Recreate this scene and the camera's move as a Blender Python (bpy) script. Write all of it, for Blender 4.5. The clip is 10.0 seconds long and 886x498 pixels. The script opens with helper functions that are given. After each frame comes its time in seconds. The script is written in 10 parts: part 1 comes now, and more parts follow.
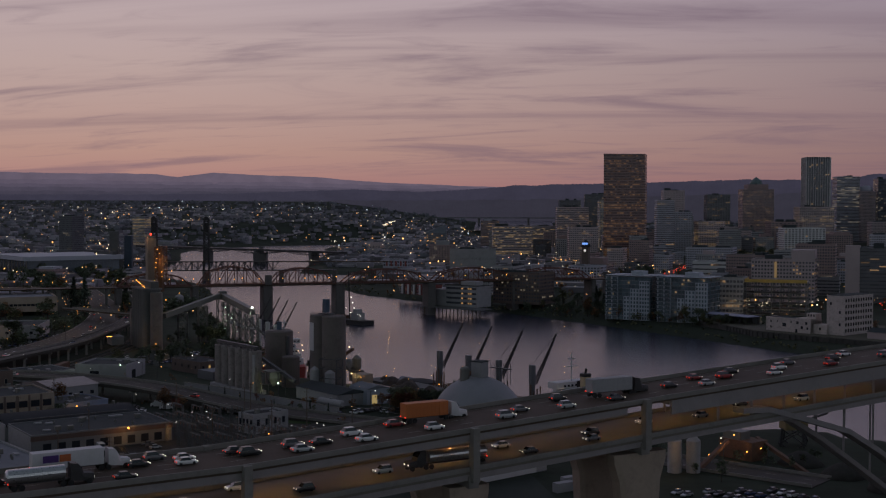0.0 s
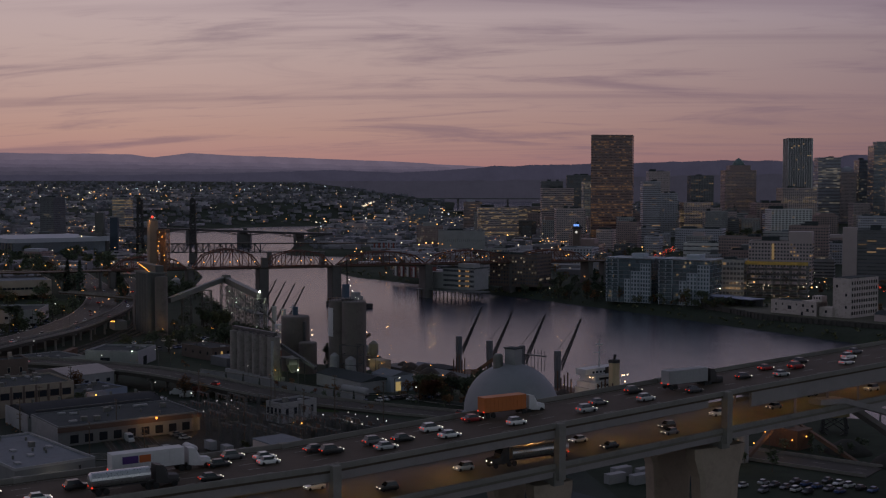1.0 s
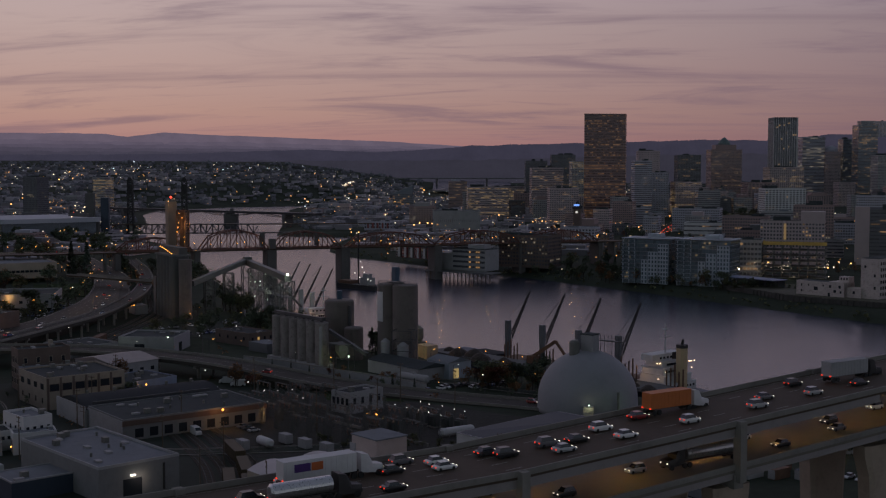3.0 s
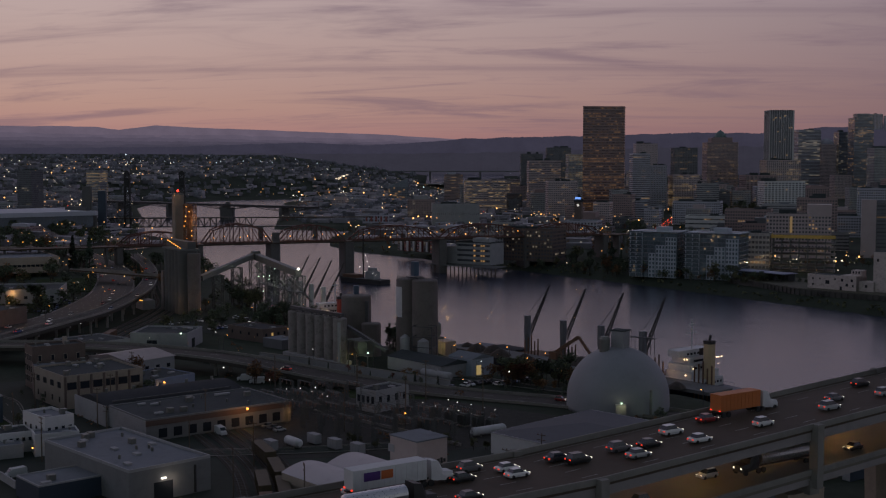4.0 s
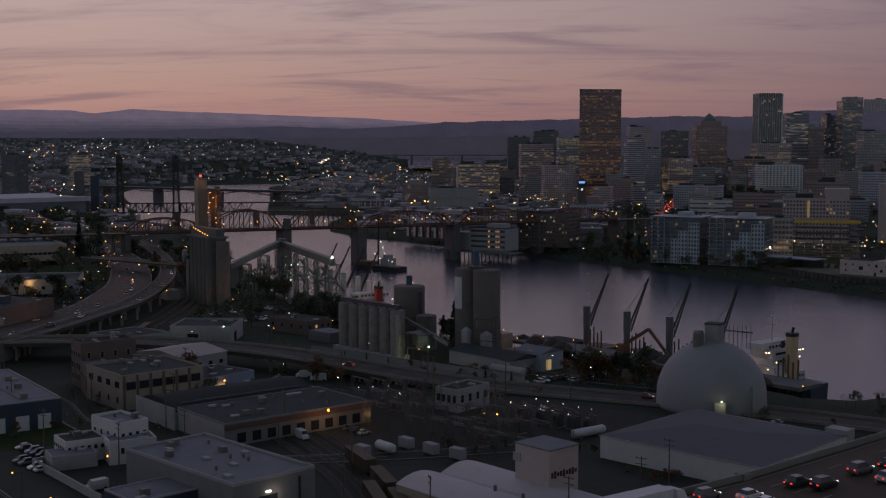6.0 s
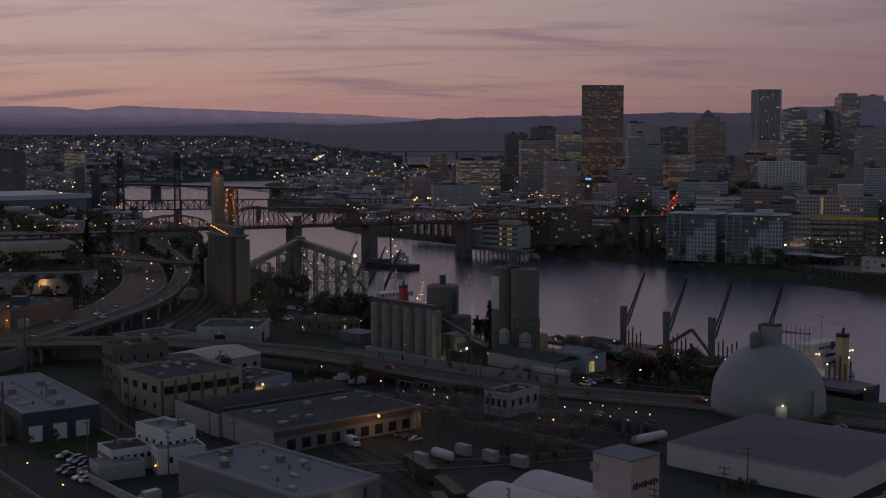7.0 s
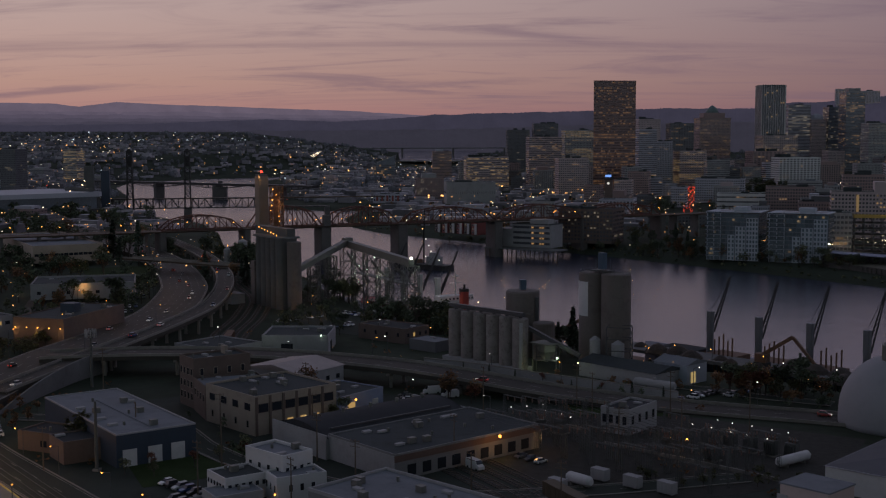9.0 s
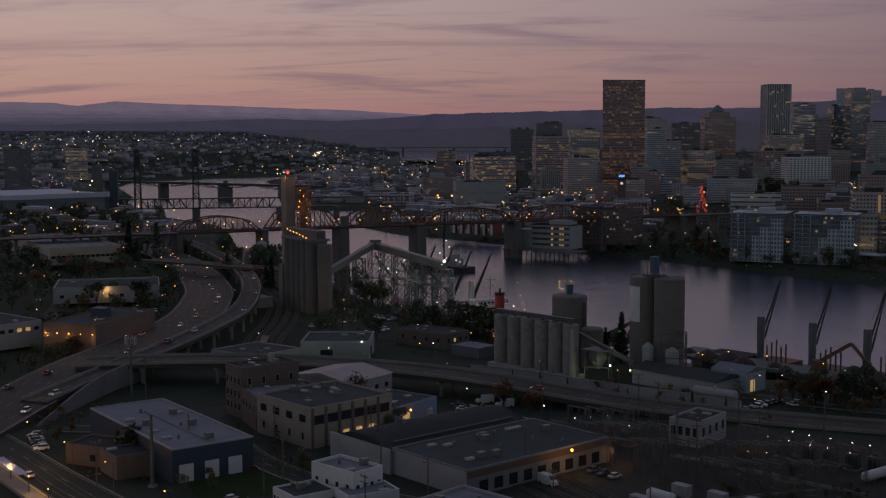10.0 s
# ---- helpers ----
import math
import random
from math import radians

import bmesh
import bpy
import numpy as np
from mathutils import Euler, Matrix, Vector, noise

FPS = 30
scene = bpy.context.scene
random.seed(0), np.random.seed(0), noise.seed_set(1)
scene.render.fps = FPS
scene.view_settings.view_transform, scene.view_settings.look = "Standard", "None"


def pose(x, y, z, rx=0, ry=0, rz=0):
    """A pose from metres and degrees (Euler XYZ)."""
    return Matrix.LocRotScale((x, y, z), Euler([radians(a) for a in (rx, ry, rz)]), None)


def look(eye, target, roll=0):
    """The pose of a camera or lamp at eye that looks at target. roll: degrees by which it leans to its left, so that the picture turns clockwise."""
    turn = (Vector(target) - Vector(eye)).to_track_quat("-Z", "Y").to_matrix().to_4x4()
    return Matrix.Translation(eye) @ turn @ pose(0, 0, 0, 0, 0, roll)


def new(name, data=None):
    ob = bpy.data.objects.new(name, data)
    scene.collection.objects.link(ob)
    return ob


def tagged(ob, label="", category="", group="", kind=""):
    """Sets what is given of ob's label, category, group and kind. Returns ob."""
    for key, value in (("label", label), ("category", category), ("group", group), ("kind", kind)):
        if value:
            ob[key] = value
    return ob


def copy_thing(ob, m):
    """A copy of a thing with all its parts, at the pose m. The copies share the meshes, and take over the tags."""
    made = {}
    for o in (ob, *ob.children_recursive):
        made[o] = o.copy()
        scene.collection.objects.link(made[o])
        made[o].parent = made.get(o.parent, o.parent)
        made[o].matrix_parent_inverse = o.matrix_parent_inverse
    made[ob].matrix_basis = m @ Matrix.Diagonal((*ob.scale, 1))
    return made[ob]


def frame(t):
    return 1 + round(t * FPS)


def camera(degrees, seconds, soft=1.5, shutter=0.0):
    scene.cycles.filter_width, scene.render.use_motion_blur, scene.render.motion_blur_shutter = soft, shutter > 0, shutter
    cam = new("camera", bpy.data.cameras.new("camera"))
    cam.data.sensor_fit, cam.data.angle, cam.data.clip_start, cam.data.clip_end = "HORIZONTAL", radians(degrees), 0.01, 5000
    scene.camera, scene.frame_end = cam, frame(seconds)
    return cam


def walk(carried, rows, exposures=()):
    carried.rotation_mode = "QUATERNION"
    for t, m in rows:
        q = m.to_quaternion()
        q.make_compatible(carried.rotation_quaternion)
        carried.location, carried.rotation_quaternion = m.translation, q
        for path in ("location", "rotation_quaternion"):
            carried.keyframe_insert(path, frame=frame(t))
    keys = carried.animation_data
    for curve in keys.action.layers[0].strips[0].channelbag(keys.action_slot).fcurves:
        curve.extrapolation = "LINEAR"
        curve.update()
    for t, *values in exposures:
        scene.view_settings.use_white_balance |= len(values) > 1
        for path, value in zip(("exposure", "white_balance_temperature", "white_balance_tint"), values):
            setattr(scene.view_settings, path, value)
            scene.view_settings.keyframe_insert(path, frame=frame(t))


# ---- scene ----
cam = camera(40.191, 10.0, soft=1.2)
PATH = [
    (0.0, look((-444.84, 469.22, 89.74), (-79.43, -461.09, 58.36), 0.078)),
    (0.5, look((-435.03, 467.99, 89.94), (-77.52, -465.16, 52.13), 0.054)),
    (1.0, look((-422.24, 467.52, 90.84), (-77.84, -470.10, 43.35), 0.082)),
    (1.5, look((-417.22, 466.63, 90.57), (-77.66, -472.63, 40.67), -0.060)),
    (2.0, look((-408.33, 466.07, 90.80), (-75.34, -475.32, 36.93), -0.068)),
    (2.5, look((-393.92, 463.74, 90.65), (-68.51, -479.95, 30.96), -0.009)),
    (4.0, look((-369.22, 456.29, 90.39), (-57.20, -491.22, 20.59), 0.018)),
    (4.5, look((-359.29, 453.13, 90.22), (-52.47, -495.85, 17.41), -0.060)),
    (5.0, look((-349.26, 450.09, 90.29), (-48.95, -500.67, 13.69), -0.010)),
    (5.5, look((-339.60, 447.26, 90.46), (-44.98, -504.96, 9.99), -0.029)),
    (7.0, look((-309.52, 437.34, 90.12), (-28.20, -518.42, 4.26), -0.067)),
    (7.5, look((-299.80, 434.05, 90.21), (-21.65, -522.54, 3.17), -0.138)),
    (8.0, look((-289.79, 430.73, 90.15), (-14.48, -526.64, 2.63), -0.162)),
    (8.5, look((-279.85, 427.50, 90.50), (-7.13, -530.49, 1.81), -0.186)),
    (9.0, look((-269.85, 424.09, 90.89), (0.73, -534.48, 1.83), -0.178)),
    (9.5, look((-259.85, 420.38, 91.09), (9.06, -538.63, 1.75), -0.224)),
    (10.0, look((-249.64, 416.66, 91.34), (17.53, -542.81, 1.70), -0.174)),
]
walk(cam, PATH)

# ---- world: a dusk sky with a warm band low in the south-east and thin streaks of cloud ----
world = bpy.data.worlds.new("dusk")
scene.world = world
world.use_nodes = True
wn, wl = world.node_tree.nodes, world.node_tree.links
wn.clear()


def wnode(kind, **vals):
    n = wn.new(kind)
    for k, v in vals.items():
        if k in n.inputs:
            n.inputs[k].default_value = v
    return n


def wmath(op, a, b=None, clamp=False):
    n = wn.new("ShaderNodeMath")
    n.operation, n.use_clamp = op, clamp
    for i, v in enumerate((a, b)):
        if v is None:
            continue
        if isinstance(v, (int, float)):
            n.inputs[i].default_value = v
        else:
            wl.new(v, n.inputs[i])
    return n.outputs[0]


def wramp(fac, stops):
    n = wn.new("ShaderNodeValToRGB")
    el = n.color_ramp.elements
    while len(el) < len(stops):
        el.new(0.5)
    for e, (p, c) in zip(el, stops):
        e.position, e.color = p, (*c, 1)
    wl.new(fac, n.inputs[0])
    return n.outputs[0]


def wmix(fac, a, b, mode="MIX"):
    n = wn.new("ShaderNodeMix")
    n.data_type, n.blend_type = "RGBA", mode
    for i, v in ((0, fac), (6, a), (7, b)):
        if isinstance(v, (int, float)):
            n.inputs[i].default_value = v
        elif isinstance(v, tuple):
            n.inputs[i].default_value = (*v, 1)
        else:
            wl.new(v, n.inputs[i])
    return n.outputs[2]


wtc = wn.new("ShaderNodeTexCoord").outputs["Generated"]
wsep = wn.new("ShaderNodeSeparateXYZ")
wl.new(wtc, wsep.inputs[0])
elev = wmath("MAXIMUM", wsep.outputs[2], 0.0)
rise = wmath("POWER", elev, 0.5)
# warm side (south-east) and cool side (west)
warm_sky = wramp(rise, [(0.0, (0.31, 0.16, 0.17)), (0.13, (0.40, 0.195, 0.185)), (0.22, (0.465, 0.28, 0.235)), (0.34, (0.49, 0.362, 0.342)),
                        (0.45, (0.485, 0.395, 0.425)), (0.6, (0.45, 0.415, 0.56)), (0.8, (0.205, 0.22, 0.32)), (1.0, (0.046, 0.074, 0.09))])
cool_sky = wramp(rise, [(0.0, (0.112, 0.07, 0.097)), (0.13, (0.130, 0.080, 0.108)), (0.24, (0.172, 0.113, 0.137)), (0.34, (0.20, 0.150, 0.180)),
                        (0.45, (0.28, 0.25, 0.34)), (0.6, (0.45, 0.43, 0.62)), (0.8, (0.245, 0.26, 0.385)), (1.0, (0.046, 0.074, 0.09))])
wdot = wn.new("ShaderNodeVectorMath")
wdot.operation = "DOT_PRODUCT"
wl.new(wtc, wdot.inputs[0])
wdot.inputs[1].default_value = (0.80, -0.60, 0.0)
side = wmath("MULTIPLY_ADD", wdot.outputs["Value"], 1.9)
side.node.inputs[2].default_value = -0.80
side = wmath("MINIMUM", wmath("MAXIMUM", side, 0.0), 1.0)
sky_col = wmix(side, cool_sky, warm_sky)
# the open northern sky, behind the eye, is paler and bluer low down
north_sky = wramp(rise, [(0.0, (0.43, 0.46, 0.52)), (0.3, (0.56, 0.61, 0.69)), (0.5, (0.21, 0.28, 0.31)), (0.7, (0.05, 0.08, 0.09)), (1.0, (0.046, 0.074, 0.084))])
ndot = wn.new("ShaderNodeVectorMath")
ndot.operation = "DOT_PRODUCT"
wl.new(wtc, ndot.inputs[0])
ndot.inputs[1].default_value = (-0.32, 0.947, 0.0)
north = wmath("MULTIPLY", ndot.outputs["Value"], 2.2, True)
sky_col = wmix(north, sky_col, north_sky)


# clouds drawn out along the horizon: the direction laid onto a flat layer overhead
def cloud_layer(scale, lo, hi, seed, detail=6.0):
    high = wmath("ADD", wsep.outputs[2], 0.11)
    comb = wn.new("ShaderNodeCombineXYZ")
    wl.new(wmath("DIVIDE", wsep.outputs[0], high), comb.inputs[0])
    wl.new(wmath("DIVIDE", wsep.outputs[1], high), comb.inputs[1])
    comb.inputs[2].default_value = seed
    turn, draw_out = wn.new("ShaderNodeMapping"), wn.new("ShaderNodeMapping")
    turn.inputs["Rotation"].default_value = (0, 0, radians(-13))
    draw_out.inputs["Scale"].default_value = scale
    wl.new(comb.outputs[0], turn.inputs[0])
    wl.new(turn.outputs[0], draw_out.inputs[0])
    nz = wn.new("ShaderNodeTexNoise")
    nz.inputs["Scale"].default_value, nz.inputs["Detail"].default_value = 1.0, detail
    nz.inputs["Roughness"].default_value, nz.inputs["Distortion"].default_value = 0.58, 1.1
    wl.new(draw_out.outputs[0], nz.inputs["Vector"])
    mr = wn.new("ShaderNodeMapRange")
    mr.interpolation_type = "SMOOTHSTEP"
    mr.inputs["From Min"].default_value, mr.inputs["From Max"].default_value = lo, hi
    wl.new(nz.outputs[0], mr.inputs["Value"])
    return mr.outputs[0]


streak = cloud_layer((0.62, 1.5, 1.0), 0.50, 0.70, 3.1)
wisp = cloud_layer((1.5, 4.4, 1.0), 0.54, 0.76, 9.7)
low_band = cloud_layer((0.16, 1.2, 1.0), 0.47, 0.66, 5.3)
sky_col = wmix(wmath("MULTIPLY", low_band, 0.34), sky_col, (0.15, 0.10, 0.14))
sky_col = wmix(wmath("MULTIPLY", streak, 0.50), sky_col, (0.155, 0.105, 0.15))
sky_col = wmix(wmath("MULTIPLY", wisp, 0.30), sky_col, (0.17, 0.115, 0.16))
bg = wnode("ShaderNodeBackground", Strength=1.0)
wl.new(sky_col, bg.inputs[0])
wo = wn.new("ShaderNodeOutputWorld")
wl.new(bg.outputs[0], wo.inputs[0])

# the last light, from below the clouds in the south-east
sun_data = bpy.data.lights.new("sun", "SUN")
sun_data.energy, sun_data.angle, sun_data.color = 0.05, radians(30), (1.0, 0.72, 0.6)
sun_ob = new("sun", sun_data)
sun_ob.matrix_world = look((0, 0, 300), (-0.80 * 300, 0.60 * 300, 220))

# ---- kit: meshes, materials, things and parts ----
class Mesh:
    """Vertices and faces gathered in lists and made into one mesh."""

    def __init__(self):
        self.v, self.f = [], []

    def add(self, verts, faces):
        n = len(self.v)
        self.v += [tuple(p) for p in verts]
        self.f += [tuple(i + n for i in f) for f in faces]
        return self

    def box(self, c, s, rz=0.0, bevel=0.0):
        """A box by its centre, sizes and turn in degrees."""
        ca, sa = math.cos(radians(rz)), math.sin(radians(rz))
        hx, hy, hz = s[0] / 2, s[1] / 2, s[2] / 2
        if bevel:
            b = min(bevel, hx * 0.9, hy * 0.9)
            ring = [(-hx + b, -hy), (hx - b, -hy), (hx, -hy + b), (hx, hy - b), (hx - b, hy), (-hx + b, hy), (-hx, hy - b), (-hx, -hy + b)]
        else:
            ring = [(-hx, -hy), (hx, -hy), (hx, hy), (-hx, hy)]
        ring = [(c[0] + x * ca - y * sa, c[1] + x * sa + y * ca) for x, y in ring]
        return self.prism(ring, c[2] - hz, c[2] + hz)

    def prism(self, ring, z0, z1):
        n = len(ring)
        area = sum(ring[i][0] * ring[(i + 1) % n][1] - ring[(i + 1) % n][0] * ring[i][1] for i in range(n))
        if area < 0:
            ring = ring[::-1]
        lo = z0 if isinstance(z0, (list, tuple)) else [z0] * n
        hi = z1 if isinstance(z1, (list, tuple)) else [z1] * n
        v = [(x, y, z) for (x, y), z in zip(ring, lo)] + [(x, y, z) for (x, y), z in zip(ring, hi)]
        f = [tuple(range(n - 1, -1, -1)), tuple(range(n, 2 * n))] + [(i, (i + 1) % n, n + (i + 1) % n, n + i) for i in range(n)]
        return self.add(v, f)

    def beam(self, p, q, w, h=None, up=(0, 0, 1)):
        """A square bar from p to q."""
        h = h or w
        p, q = Vector(p), Vector(q)
        d = (q - p)
        if d.length < 1e-6:
            return self
        d.normalize()
        u = Vector(up)
        if abs(d.dot(u)) > 0.98:
            u = Vector((1, 0, 0))
        s = d.cross(u).normalized() * (w / 2)
        t = s.cross(d).normalized() * (h / 2)
        v = [p - s - t, p + s - t, p + s + t, p - s + t, q - s - t, q + s - t, q + s + t, q - s + t]
        return self.add(v, [(0, 1, 2, 3), (7, 6, 5, 4), (0, 4, 5, 1), (1, 5, 6, 2), (2, 6, 7, 3), (3, 7, 4, 0)])

    def tube(self, p, q, r, r2=None, n=12, caps=True):
        r2 = r if r2 is None else r2
        p, q = Vector(p), Vector(q)
        d = (q - p).normalized()
        u = Vector((1, 0, 0)) if abs(d.z) > 0.9 else Vector((0, 0, 1))
        a = d.cross(u).normalized()
        b = d.cross(a)
        ring = [(math.cos(2 * math.pi * k / n), math.sin(2 * math.pi * k / n)) for k in range(n)]
        v = [p + (a * c + b * s) * r for c, s in ring] + [q + (a * c + b * s) * r2 for c, s in ring]
        f = [((i + 1) % n, i, n + i, n + (i + 1) % n) for i in range(n)]
        if caps:
            f += [tuple(range(n)), tuple(range(2 * n - 1, n - 1, -1))]
        return self.add(v, f)

    def turned(self, c, profile, n=24):
        """A body of revolution about a vertical axis at c: profile rows of radius and height."""
        v, f = [], []
        for r, z in profile:
            v += [(c[0] + r * math.cos(2 * math.pi * k / n), c[1] + r * math.sin(2 * math.pi * k / n), c[2] + z) for k in range(n)]
        for j in range(len(profile) - 1):
            f += [(j * n + i, j * n + (i + 1) % n, (j + 1) * n + (i + 1) % n, (j + 1) * n + i) for i in range(n)]
        f += [tuple(range(n - 1, -1, -1)), tuple(range((len(profile) - 1) * n, len(profile) * n))]
        return self.add(v, f)

    def ribbon(self, path, width, thick, side=0.0):
        """A slab of road along a path of 3D points, its middle shifted to one side."""
        pts = [Vector(p) for p in path]
        v, f = [], []
        for i, p in enumerate(pts):
            d = (pts[min(i + 1, len(pts) - 1)] - pts[max(i - 1, 0)])
            d.z = 0
            d.normalize()
            s = Vector((-d.y, d.x, 0))
            a, b = p + s * (side + width / 2), p + s * (side - width / 2)
            v += [a, b, b - Vector((0, 0, thick)), a - Vector((0, 0, thick))]
        for i in range(len(pts) - 1):
            k = 4 * i
            f += [(k + j, k + (j + 1) % 4, k + 4 + (j + 1) % 4, k + 4 + j) for j in range(4)]
        n = 4 * (len(pts) - 1)
        f += [(3, 2, 1, 0), (n, n + 1, n + 2, n + 3)]
        return self.add(v, f)

    def ball(self, c, r, squash=1.0):
        """A coarse bulb of twenty faces."""
        g = 1.618034
        k = r / math.sqrt(1 + g * g)
        vs = [(-1, g, 0), (1, g, 0), (-1, -g, 0), (1, -g, 0), (0, -1, g), (0, 1, g), (0, -1, -g), (0, 1, -g), (g, 0, -1), (g, 0, 1), (-g, 0, -1), (-g, 0, 1)]
        fs = [(0, 11, 5), (0, 5, 1), (0, 1, 7), (0, 7, 10), (0, 10, 11), (1, 5, 9), (5, 11, 4), (11, 10, 2), (10, 7, 6), (7, 1, 8),
              (3, 9, 4), (3, 4, 2), (3, 2, 6), (3, 6, 8), (3, 8, 9), (4, 9, 5), (2, 4, 11), (6, 2, 10), (8, 6, 7), (9, 8, 1)]
        return self.add([(c[0] + x * k, c[1] + y * k, c[2] + z * k * squash) for x, y, z in vs], fs)

    def data(self, name, material, smooth=False):
        me = bpy.data.meshes.new(name)
        me.from_pydata(self.v, [], self.f)
        me.materials.append(material)
        if smooth:
            me.polygons.foreach_set("use_smooth", [True] * len(me.polygons))
        me.update()
        return me


def thing(name, label, category, m=None, group="", kind="", mesh=None, material=None, smooth=False):
    """A top-level thing: an empty at its base, or one mesh."""
    ob = new(name, mesh.data(name, material, smooth) if isinstance(mesh, Mesh) else mesh)
    if m is not None:
        ob.matrix_world = m
    return tagged(ob, label, category, group, kind)


def part(name, mesh, material, parent, label="", smooth=False, kind="", m=None):
    """One mesh object under a thing or a part."""
    ob = new(name, mesh.data(name, material, smooth) if isinstance(mesh, Mesh) else mesh)
    ob.parent = parent
    if m is not None:
        ob.matrix_local = m
    return tagged(ob, label, "", "", kind)


def mat(name, base, rough=0.8, metal=0.0, vary=0.25, scale=0.3, bump=0.0, stain=0.0, tint=None, island=0.0, obj=0.0, spec=0.5):
    """A weathered surface: base colour varied at two sizes, with stains, relief and differences from piece to piece."""
    m = bpy.data.materials.new(name)
    m.use_nodes = True
    nt = m.node_tree
    nd, ln = nt.nodes, nt.links
    bs = nd["Principled BSDF"]
    tc = nd.new("ShaderNodeTexCoord").outputs["Object"]

    def nz(sc, det, rgh=0.6):
        n = nd.new("ShaderNodeTexNoise")
        n.inputs["Scale"].default_value, n.inputs["Detail"].default_value, n.inputs["Roughness"].default_value = sc, det, rgh
        ln.new(tc, n.inputs["Vector"])
        return n.outputs[0]

    def mth(op, a, b, c=None):
        n = nd.new("ShaderNodeMath")
        n.operation = op
        for i, v in enumerate((a, b, c)):
            if v is None:
                continue
            if isinstance(v, (int, float)):
                n.inputs[i].default_value = v
            else:
                ln.new(v, n.inputs[i])
        return n.outputs[0]

    big, fine = nz(scale, 4), nz(scale * 14, 3)
    f = mth("MULTIPLY_ADD", mth("SUBTRACT", big, 0.5), 2.2 * vary, 1.0)
    f = mth("MULTIPLY", f, mth("MULTIPLY_ADD", mth("SUBTRACT", fine, 0.5), 1.2 * vary, 1.0))
    if island:
        f = mth("MULTIPLY", f, mth("MULTIPLY_ADD", nd.new("ShaderNodeNewGeometry").outputs["Random Per Island"], 2 * island, 1 - island))
    if obj:
        f = mth("MULTIPLY", f, mth("MULTIPLY_ADD", nd.new("ShaderNodeObjectInfo").outputs["Random"], 2 * obj, 1 - obj))
    col = nd.new("ShaderNodeMix")
    col.data_type = "RGBA"
    col.inputs[6].default_value = (*base, 1)
    col.inputs[7].default_value = (*(tint or tuple(c * 0.55 for c in base)), 1)
    if stain:
        mr = nd.new("ShaderNodeMapRange")
        mr.inputs["From Min"].default_value, mr.inputs["From Max"].default_value = 0.5, 0.68
        ln.new(nz(scale * 2.3, 6, 0.7), mr.inputs["Value"])
        ln.new(mth("MULTIPLY", mr.outputs[0], stain), col.inputs[0])
    else:
        col.inputs[0].default_value = 0.0
    hv = nd.new("ShaderNodeVectorMath")
    hv.operation = "SCALE"
    ln.new(col.outputs[2], hv.inputs[0])
    ln.new(f, hv.inputs["Scale"])
    ln.new(hv.outputs[0], bs.inputs["Base Color"])
    ln.new(mth("MULTIPLY_ADD", fine, 0.2, rough - 0.1), bs.inputs["Roughness"])
    bs.inputs["Metallic"].default_value = metal
    bs.inputs["Specular IOR Level"].default_value = spec
    if bump:
        b = nd.new("ShaderNodeBump")
        b.inputs["Strength"].default_value, b.inputs["Distance"].default_value = 0.5, bump
        ln.new(fine, b.inputs["Height"])
        ln.new(b.outputs[0], bs.inputs["Normal"])
    return m


def glow(name, colour, strength, vary=0.0, lit=1.0, dark=(0.02, 0.022, 0.028)):
    """A lamp or a lit pane. lit: the share of panes behind which a light is on, by piece."""
    m = bpy.data.materials.new(name)
    m.use_nodes = True
    nt = m.node_tree
    nd, ln = nt.nodes, nt.links
    bs = nd["Principled BSDF"]
    bs.inputs["Base Color"].default_value = (*dark, 1)
    bs.inputs["Roughness"].default_value = 0.15
    bs.inputs["IOR"].default_value = 1.55
    bs.inputs["Emission Color"].default_value = (*colour, 1)
    bs.inputs["Emission Strength"].default_value = strength
    if lit < 1.0 or vary:
        rnd = nd.new("ShaderNodeNewGeometry").outputs["Random Per Island"]
        on = nd.new("ShaderNodeMapRange")
        on.inputs["From Min"].default_value, on.inputs["From Max"].default_value = 1.0 - lit, 1.0
        on.inputs["To Min"].default_value, on.inputs["To Max"].default_value = strength * (1 - vary), strength * (1 + vary)
        ln.new(rnd, on.inputs["Value"])
        gt = nd.new("ShaderNodeMath")
        gt.operation = "GREATER_THAN"
        gt.inputs[1].default_value = 1.0 - lit
        ln.new(rnd, gt.inputs[0])
        mu = nd.new("ShaderNodeMath")
        mu.operation = "MULTIPLY"
        ln.new(gt.outputs[0], mu.inputs[0])
        ln.new(on.outputs[0], mu.inputs[1])
        ln.new(mu.outputs[0], bs.inputs["Emission Strength"])
    return m


CONCRETE = mat("concrete", (0.20, 0.185, 0.17), 0.85, vary=0.22, scale=0.08, bump=0.03, stain=0.5, spec=0.25)
CONCRETE_DARK = mat("old_concrete", (0.14, 0.14, 0.142), 0.88, vary=0.25, scale=0.1, bump=0.03, stain=0.5, spec=0.2)
ASPHALT = mat("asphalt", (0.034, 0.042, 0.035), 0.85, vary=0.3, scale=0.05, bump=0.02, stain=0.4, spec=0.1)
# warm headlight and sodium glow is put into this brown deck colour
DECK = mat("lamp_tinted_concrete", (0.075, 0.055, 0.041), 0.8, vary=0.2, scale=0.06, bump=0.02, stain=0.4, spec=0.2)
PAINT = mat("lane_paint", (0.22, 0.21, 0.19), 0.7, vary=0.3, scale=0.6)
EARTH = mat("earth", (0.040, 0.049, 0.036), 0.95, vary=0.5, scale=0.02, bump=0.05, stain=0.6, tint=(0.024, 0.030, 0.020), spec=0.05)
